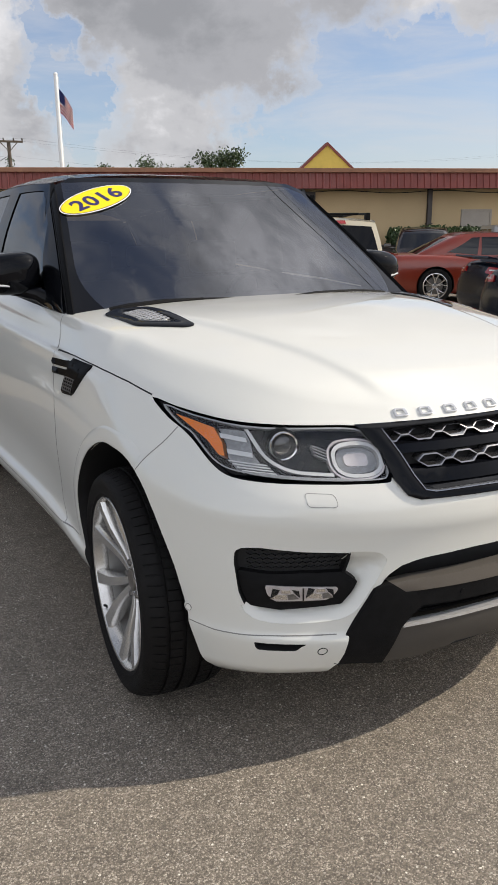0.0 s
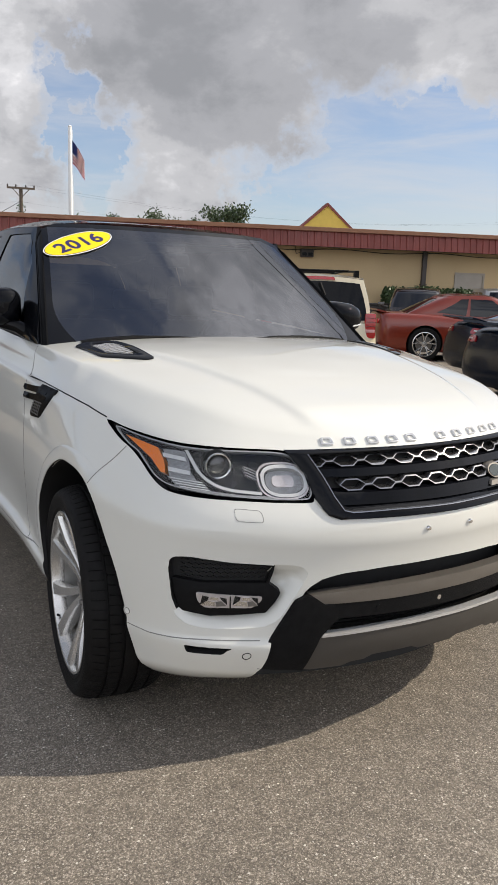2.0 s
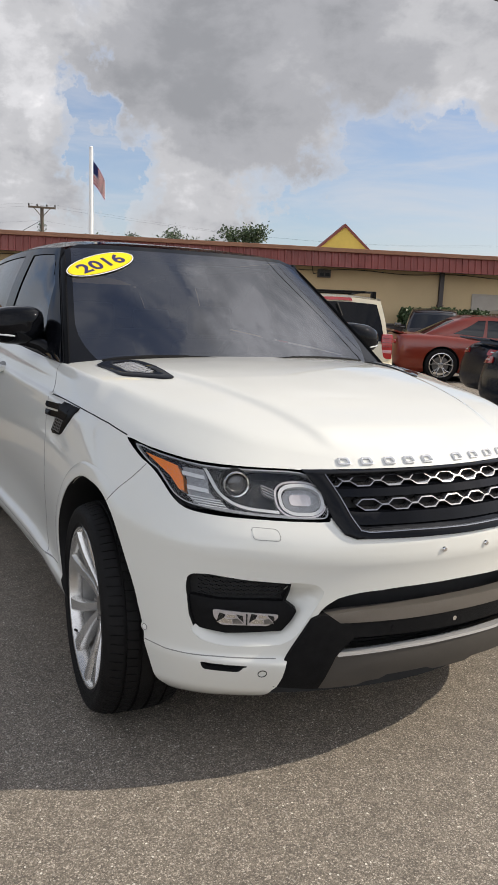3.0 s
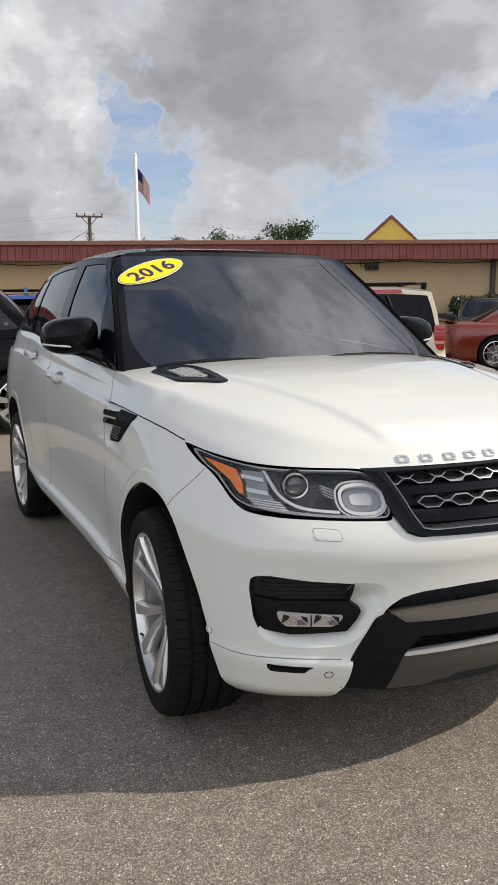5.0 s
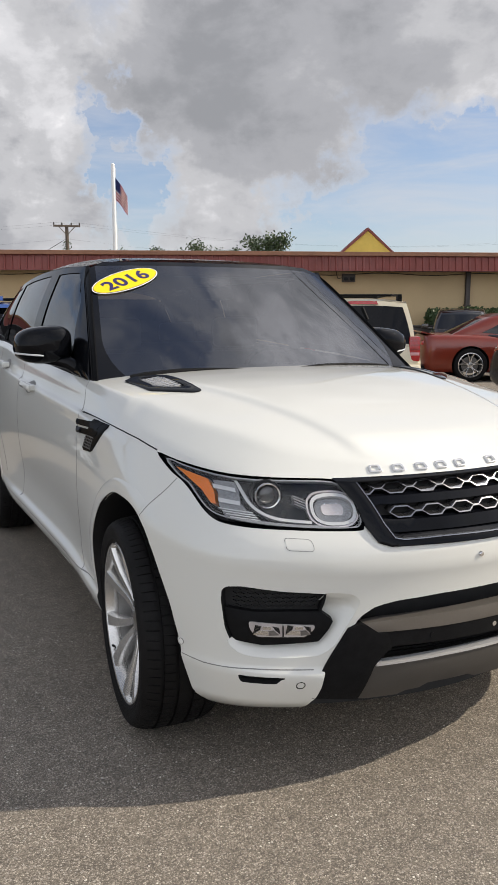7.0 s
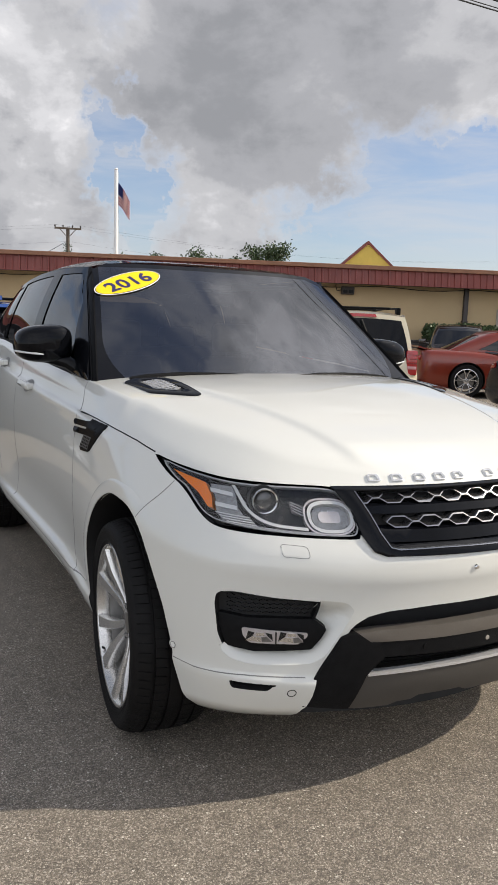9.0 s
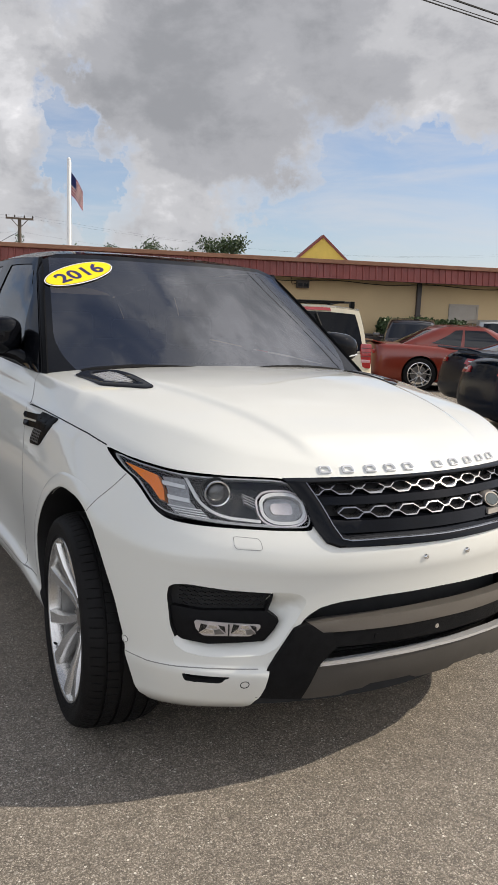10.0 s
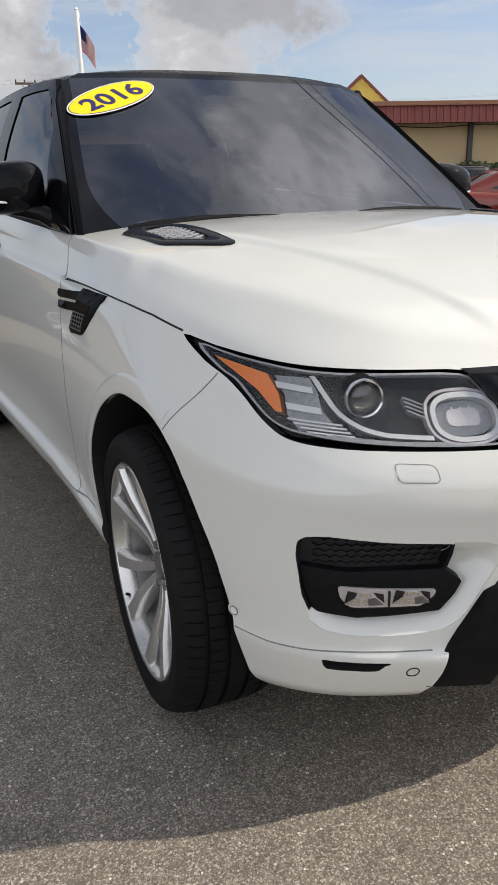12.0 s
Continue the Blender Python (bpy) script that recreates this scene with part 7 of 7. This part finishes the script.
def build_cream_suv():
    place = at_dir(34.6, 13.6)
    m = facing(place, 27)
    top = [(-2.22, 0.98), (0.9, 1.00), (1.2, 1.0), (2.2, 0.82)]
    side = [(0, 0.90), (0.1, 0.96), (0.3, 1.0), (0.6, 1.0), (0.85, 0.975), (1.0, 0.93)]
    cab_ = Cabin(1.15, 0.55, -2.00, -2.14, 0.85, 0.73, 0.99, 1.66, 0.04)
    c = parked_car("parked_suv", "cream compact SUV with a black roof rack", m, M_CREAM, 4.45, 0.90, 1.72, 0.26, top, side, cab_, (1.30, -1.32), 0.36, M_ALLOY,
                   [[(0.10, 0.08), (0.38, 0.08), (0.38, 0.86), (0.12, 0.86)], [(0.42, 0.08), (0.68, 0.08), (0.66, 0.86), (0.42, 0.86)], [(0.72, 0.10), (0.94, 0.14), (0.92, 0.84), (0.71, 0.86)]], corner=0.20, nose=0.05)
    e = lambda x, t, o=0.0: cab_.end(x, t, o, False)
    part("rear_glass", plate([(-0.93, 0.05), (0.93, 0.05), (0.88, 0.90), (-0.88, 0.90)], e, 0.012, -0.004, 0.15), M_BLACK, c, "black-tinted rear window")
    part("brake_light", plate([(-0.34, 0.93), (0.34, 0.93), (0.32, 0.995), (-0.32, 0.995)], e, 0.03, 0.0, 0.1), M_TAIL, c, "red high brake light")
    bm = tube([e(0.0, 0.86, 0.03), e(0.10, 0.60, 0.025)], 0.022, 6)
    part("rear_wiper", bm, M_PLASTIC, c)
    for s in (-1, 1):
        bm = box(s * 0.775 - 0.085, s * 0.775 + 0.085, -2.19, -2.03, 0.76, 1.13, 0.03, 2)
        t = part("tail_light", bm, M_TAIL, c, "red tail light with a clear strip")
        part("reversing_strip", box(s * 0.775 - 0.07, s * 0.775 + 0.07, -2.198, -2.18, 0.85, 0.895, 0.004), M_PINK, t)
        for z in (0.94, 1.00, 1.06):
            part("lamp_rib", box(s * 0.775 - 0.075, s * 0.775 + 0.075, -2.196, -2.185, z, z + 0.008, 0.002), M_LAMP_DARKRED, t)
    part("rear_bumper", box(-0.86, 0.86, -2.30, -2.0, 0.42, 0.72, 0.06, 3), M_CREAM, c)
    part("bumper_step", box(-0.70, 0.70, -2.31, -2.2, 0.44, 0.54, 0.02), M_PLASTIC, c)
    part("plate_recess", box(-0.28, 0.28, -2.212, -2.17, 0.80, 1.0, 0.02), M_PLASTIC, c)
    part("plate_bar", box(-0.15, 0.15, -2.222, -2.205, 0.84, 0.97, 0.006), M_STICKER_WHITE, c)
    rk = new("roof_rack")
    rk.parent = c
    for s in (-1, 1):
        part("rail", tube([(s * 0.60, 0.55, 1.66), (s * 0.60, 0.42, 1.735), (s * 0.60, -0.7, 1.755), (s * 0.60, -1.72, 1.735), (s * 0.60, -1.86, 1.66)], 0.017, 8), M_PLASTIC, rk)
        part("rail_foot", box(s * 0.60 - 0.03, s * 0.60 + 0.03, -1.86, -1.70, 1.64, 1.75, 0.012), M_PLASTIC, rk)
    for y in (0.1, -1.2):
        part("crossbar", tube([(-0.60, y, 1.75), (0.60, y, 1.75)], 0.018, 8), M_PLASTIC, rk)
    mirrors(c, 0.95, 1.02, 0.88, M_CREAM)


build_cream_suv()


def build_red_coupe():
    az = 121
    wheel_at = at_dir(43.75, 17.2)
    d = Vector((math.sin(radians(az)), math.cos(radians(az)), 0))
    left = Vector((-d.y, d.x, 0))
    place = wheel_at + d * 1.47 + left * 0.96
    m = facing(place, az)
    top = [(-2.5, 0.98), (-2.1, 1.0), (-1.2, 0.99), (-0.6, 0.95), (0.9, 0.95), (1.3, 0.93), (2.45, 0.76)]
    side = [(0, 0.90), (0.1, 0.965), (0.3, 0.99), (0.6, 1.0), (0.82, 0.98), (0.93, 0.93), (1.0, 0.86)]
    cab_ = Cabin(1.05, 0.15, -1.02, -1.92, 0.80, 0.60, 0.945, 1.435, 0.035, 0.02)
    c = parked_car("coupe", "orange-red two-door coupe with dark spoked wheels", m, M_RED_PAINT, 5.0, 0.96, 1.45, 0.20, top, side, cab_, (1.48, -1.47), 0.362, M_ALLOY,
                   [[(0.16, 0.08), (0.52, 0.08), (0.52, 0.84), (0.20, 0.84)], [(0.55, 0.09), (0.80, 0.20), (0.66, 0.82), (0.55, 0.84)]], corner=0.28, nose=0.10, arch=0.40, thin=0.55)
    part("side_skirt", box(-0.93, 0.93, -1.0, 1.0, 0.17, 0.26, 0.02), M_PLASTIC, c)
    part("spoiler", prism([(-2.52, 1.05), (-2.20, 0.985), (-2.18, 1.0), (-2.50, 1.085)], "x", -0.72, 0.72), M_RED_PAINT, c)
    part("tail_light", box(-0.72, 0.72, -2.50, -2.42, 0.78, 0.88, 0.02), M_TAIL, c)
    part("rear_diffuser", box(-0.80, 0.80, -2.53, -2.3, 0.20, 0.34, 0.03), M_PLASTIC, c)
    for s in (-1, 1):
        part("side_marker", box(s * 0.93 - 0.025, s * 0.93 + 0.025, -2.12, -1.97, 0.665, 0.70, 0.006), M_TAIL, c)
        part("door_handle", box(s * 0.945 - 0.03, s * 0.945 + 0.03, -0.42, -0.24, 0.80, 0.83, 0.01), M_RED_PAINT, c)
        part("exhaust", lathe([(0.05, -2.56), (0.05, -2.40)], "y", 16, at=(s * 0.6, 0, 0.28)), M_CHROME, c)
    mirrors(c, 0.80, 0.97, 0.86, M_RED_PAINT)


build_red_coupe()


def build_dark_coupe(place, az, label, lamp_z=0.86):
    m = facing(place, az)
    top = [(-2.3, 0.86), (-2.1, 0.96), (-1.8, 1.01), (-1.0, 0.99), (0.9, 0.93), (1.3, 0.90), (2.3, 0.68)]
    side = [(0, 0.88), (0.1, 0.95), (0.3, 1.0), (0.62, 0.99), (0.80, 0.93), (0.92, 0.84), (1.0, 0.70)]
    cab_ = Cabin(1.0, 0.10, -0.75, -1.75, 0.78, 0.58, 0.95, 1.34, 0.03, 0.03)
    c = parked_car("coupe", label, m, M_NAVYCAR, 4.6, 0.93, 1.36, 0.20, top, side, cab_, (1.38, -1.38), 0.34, M_STEEL,
                   [[(0.14, 0.08), (0.54, 0.08), (0.54, 0.82), (0.20, 0.82)], [(0.57, 0.10), (0.82, 0.16), (0.70, 0.78), (0.57, 0.82)]], corner=0.60, nose=0.22)
    tail = BVHTree.FromBMesh(car_shell(4.6, 0.93, 0.20, top, side, 0.60, 0.22))

    def on_tail(u, v, o, s):
        """The tail's skin, u outwards from the lamp's middle and v up from it."""
        loc, nor, _, _ = tail.ray_cast(Vector((s * (0.62 + u), -4, lamp_z + v)), Vector((0, 1, 0)))
        return loc + nor * o

    for s in (-1, 1):
        bm = plate(rounded([(-0.26, -0.040), (0.13, -0.070), (0.16, 0.030), (-0.22, 0.050)], 0.03), lambda u, v, o=0.0, s=s: on_tail(u, v, o, s), 0.02, -0.05, 0.05)
        t = part("tail_light", bm, M_TAIL, c, "red tail light")
        bm = plate([(-0.15, -0.006), (0.14, -0.022), (0.14, -0.002), (-0.15, 0.012)], lambda u, v, o=0.0, s=s: on_tail(u, v, o, s), 0.024, 0.01, 0.05)
        part("clear_strip", bm, M_LAMP_CLEAR, t)
    part("trunk_spoiler", prism([(-2.34, 1.07), (-2.10, 1.02), (-2.08, 1.035), (-2.33, 1.095)], "x", -0.62, 0.62), M_NAVYCAR, c)
    part("antenna", tube([(0.0, -1.35, 1.20), (0.02, -1.47, 1.30)], 0.012, 6), M_PLASTIC, c)
    mirrors(c, 0.75, 0.95, 0.82, M_NAVYCAR)


build_dark_coupe(at_dir(54.2, 14.8), 112, "dark grey coupe with red tail lights")
build_dark_coupe(at_dir(57.3, 12.4), 108, "dark blue-grey coupe with pale striped tail lights", 0.84)


def build_black_suv():
    az = 278
    d = Vector((math.sin(radians(az)), math.cos(radians(az)), 0))
    left = Vector((-d.y, d.x, 0))
    wheel_at = Vector((-0.325, 7.45, 0))
    # its near side is its left, towards the eye
    place = wheel_at + d * 1.36 - left * 0.92
    m = facing(place, az)
    top = [(-2.3, 1.10), (-1.5, 1.09), (0.9, 1.03), (1.3, 1.0), (2.28, 0.88)]
    side = [(0, 0.90), (0.1, 0.97), (0.3, 1.0), (0.6, 0.99), (0.85, 0.96), (1.0, 0.90)]
    cab_ = Cabin(1.05, 0.25, -1.18, -1.66, 0.82, 0.66, 1.06, 1.67, 0.035, 0.04)
    c = parked_car("parked_suv", "black SUV with silver wheels and tinted windows", m, M_BLACKCAR, 4.15, 0.94, 1.71, 0.27, top, side, cab_, (1.37, -1.36), 0.365, M_ALLOY,
                   [[(0.12, 0.06), (0.38, 0.06), (0.38, 0.86), (0.16, 0.86)], [(0.41, 0.06), (0.66, 0.06), (0.64, 0.86), (0.41, 0.86)], [(0.69, 0.10), (0.93, 0.20), (0.90, 0.80), (0.67, 0.86)]], corner=0.28, nose=0.06, spokes=9, split=False)
    for s in (-1, 1):
        for y in (0.05, -0.85):
            part("door_handle", box(s * 0.925 - 0.03, s * 0.925 + 0.03, y - 0.1, y + 0.1, 0.965, 0.995, 0.01), M_BLACK, c)
        for y in (1.37, -1.36):
            pts = [(s * 0.938, y + 0.435 * math.cos(radians(a)), 0.375 + 0.435 * math.sin(radians(a))) for a in range(-10, 191, 10)]
            part("arch_trim", tube(pts, 0.03, 6), M_PLASTIC, c)
        part("sill_trim", box(s * 0.93 - 0.03, s * 0.93 + 0.03, -0.9, 0.9, 0.27, 0.42, 0.02), M_PLASTIC, c)
        part("side_step", tube([(s * 0.98, 0.85, 0.30), (s * 1.0, -0.85, 0.30)], 0.04, 8), M_PLASTIC, c)
        part("tail_light", box(s * 0.78 - 0.10, s * 0.78 + 0.10, -2.05, -1.85, 0.86, 1.06, 0.04, 2), M_TAIL, c)
        part("window_badge", lathe([(0.022, 0), (0.022, 0.004)], "x", 16, at=(s * 0.80, -1.25, 1.26)), M_SATIN, c)
    mirrors(c, 0.90, 1.05, 0.90, M_BLACK)


build_black_suv()


def build_blue_suv():
    m = facing(at_dir(10.3, 17.6), 14) @ Matrix.Scale(1.04, 4)
    top = [(-2.2, 1.0), (0.9, 1.0), (1.3, 0.98), (2.2, 0.85)]
    side = [(0, 0.90), (0.1, 0.97), (0.3, 1.0), (0.6, 0.99), (0.85, 0.96), (1.0, 0.91)]
    cab_ = Cabin(1.0, 0.35, -1.85, -2.1, 0.80, 0.66, 0.99, 1.60, 0.035)
    c = parked_car("parked_suv", "bright blue SUV with silver roof rails", m, M_BLUECAR, 4.45, 0.91, 1.66, 0.27, top, side, cab_, (1.32, -1.32), 0.35, M_ALLOY,
                   [[(0.12, 0.06), (0.38, 0.06), (0.38, 0.86), (0.16, 0.86)], [(0.41, 0.06), (0.66, 0.06), (0.64, 0.86), (0.41, 0.86)], [(0.69, 0.10), (0.93, 0.16), (0.90, 0.82), (0.67, 0.86)]], corner=0.25, nose=0.06)
    e = lambda x, t, o=0.0: cab_.end(x, t, o, False)
    part("rear_glass", plate([(-0.94, 0.06), (0.94, 0.06), (0.88, 0.86), (-0.88, 0.86)], e, 0.02, 0.0, 0.15), M_BLACK, c, "black-tinted rear window")
    part("rear_spoiler", plate([(-0.86, 0.90), (0.86, 0.90), (0.84, 1.0), (-0.84, 1.0)], e, 0.16, 0.0, 0.15), M_BLUECAR, c)
    part("spoiler_lip", plate([(-0.80, 0.82), (0.80, 0.82), (0.80, 0.90), (-0.80, 0.90)], e, 0.06, 0.0, 0.15), M_BLACK, c)
    rk = new("roof_rack")
    rk.parent = c
    for s in (-1, 1):
        part("rail", tube([(s * 0.60, 0.4, 1.60), (s * 0.60, 0.25, 1.665), (s * 0.60, -1.5, 1.665), (s * 0.60, -1.75, 1.60)], 0.022, 8), M_GREYCAR, rk)
        part("tail_light", box(s * 0.80 - 0.08, s * 0.80 + 0.08, -2.16, -2.0, 0.80, 1.06, 0.03, 2), M_TAIL, c)
    part("crossbar", tube([(-0.62, -0.9, 1.70), (0.62, -0.9, 1.70)], 0.022, 8), M_PLASTIC, rk)
    part("crossbar", tube([(-0.62, -0.1, 1.70), (0.62, -0.1, 1.70)], 0.022, 8), M_PLASTIC, rk)
    part("roof_fin", prism([(-1.72, 1.66), (-1.50, 1.66), (-1.70, 1.74)], "x", -0.03, 0.03), M_BLUECAR, c)
    part("rear_bumper", box(-0.84, 0.84, -2.28, -2.0, 0.34, 0.66, 0.07, 3), M_BLUECAR, c)
    mirrors(c, 0.85, 1.0, 0.88, M_BLUECAR)


build_blue_suv()


def build_truck(place, az, paint, label, H=1.75, size=1.0):
    m = facing(place, az) @ Matrix.Scale(size, 4)
    top = [(-2.5, 1.12), (-0.8, 1.12), (0.9, 1.10), (1.3, 1.08), (2.5, 1.0)]
    side = [(0, 0.92), (0.1, 0.98), (0.3, 1.0), (0.7, 1.0), (0.9, 0.97), (1.0, 0.92)]
    cab_ = Cabin(1.15, 0.45, -1.6, -2.0, 0.84, 0.68, 1.10, H - 0.05, 0.03)
    c = parked_car("parked_suv", label, m, paint, 5.0, 0.96, H, 0.3, top, side, cab_, (1.55, -1.5), 0.38, M_ALLOY,
                   [[(0.12, 0.06), (0.36, 0.06), (0.36, 0.86), (0.16, 0.86)], [(0.40, 0.06), (0.64, 0.06), (0.62, 0.86), (0.40, 0.86)], [(0.68, 0.08), (0.92, 0.10), (0.90, 0.84), (0.66, 0.86)]], corner=0.22, nose=0.05)
    for s in (-1, 1):
        part("headlight", box(s * 0.74 - 0.14, s * 0.74 + 0.14, 2.36, 2.49, 0.78, 0.94, 0.03, 2), M_LAMP_CLEAR, c)
    part("grille", box(-0.56, 0.56, 2.40, 2.51, 0.62, 0.92, 0.03, 2), M_PLASTIC, c)
    part("front_bumper", box(-0.92, 0.92, 2.30, 2.58, 0.36, 0.60, 0.05, 3), paint, c)
    mirrors(c, 0.95, 1.12, 0.92, paint)


build_truck(at_dir(42.9, 23.2), 222, M_BROWNCAR, "dark brown compact SUV facing out from the hedge", 1.75, 0.93)
build_truck(at_dir(48.9, 22.6), 215, M_GREYCAR, "silver van facing out from the hedge", 1.86, 0.90)


def build_hedge():
    rnd = random.Random(12)
    h = thing("hedge", "clipped dark green hedge along the stucco wall", "hedge", facing(EYE0, 22))
    bm = bmesh.new()
    x0, x1 = on_wall(40.9, 1.0), on_wall(47.3, 1.0)
    for k in range(9000):
        x = rnd.uniform(x0, x1)
        face = rnd.random()
        topz = 1.52 + 0.09 * noise.noise(Vector((x * 1.3, 0, 0))) + 0.05 * noise.noise(Vector((x * 5, 3, 0)))
        if face < 0.5:
            c = Vector((x, WALL - 1.25 + rnd.gauss(0, 0.04), rnd.uniform(0.05, topz)))
        elif face < 0.85:
            c = Vector((x, rnd.uniform(WALL - 1.25, WALL - 0.4), topz + rnd.gauss(0, 0.04)))
        else:
            c = Vector((x0 + rnd.gauss(0, 0.04), rnd.uniform(WALL - 1.25, WALL - 0.4), rnd.uniform(0.05, topz)))
        leaf_quad(bm, c, rnd, 0.10)
    part("leaves", bm, M_LEAF, h, smooth=0)
    bm = box(x0 + 0.06, x1 - 0.06, WALL - 1.18, WALL - 0.45, 0.05, 1.42)
    part("inner_twigs", bm, mat("dark_twigs", (0.02, 0.028, 0.012), 0.9, grain=0.5, grain_scale=15), h)
    bm = bmesh.new()
    n = int((x1 - x0) / 0.5)
    for k in range(n):
        x = x0 + 0.3 + k * 0.5
        tube([(x, WALL - 0.8, 0), (x, WALL - 0.8, 0.3)], 0.03, 6, bm)
    part("stems", bm, M_BARK, h)
    b = thing("trash_bin", "dark brown trash bin beside the hedge", "bin", facing(EYE0, 22))
    x = on_wall(40.15, 1.2)
    part("bin_body", box(x - 0.33, x + 0.30, WALL - 1.4, WALL - 0.8, 0.0, 1.05, 0.03), M_DARKMETAL, b)
    part("bin_lid", box(x - 0.35, x + 0.32, WALL - 1.42, WALL - 0.78, 1.053, 1.12, 0.02), M_DARKMETAL, b)


build_hedge()
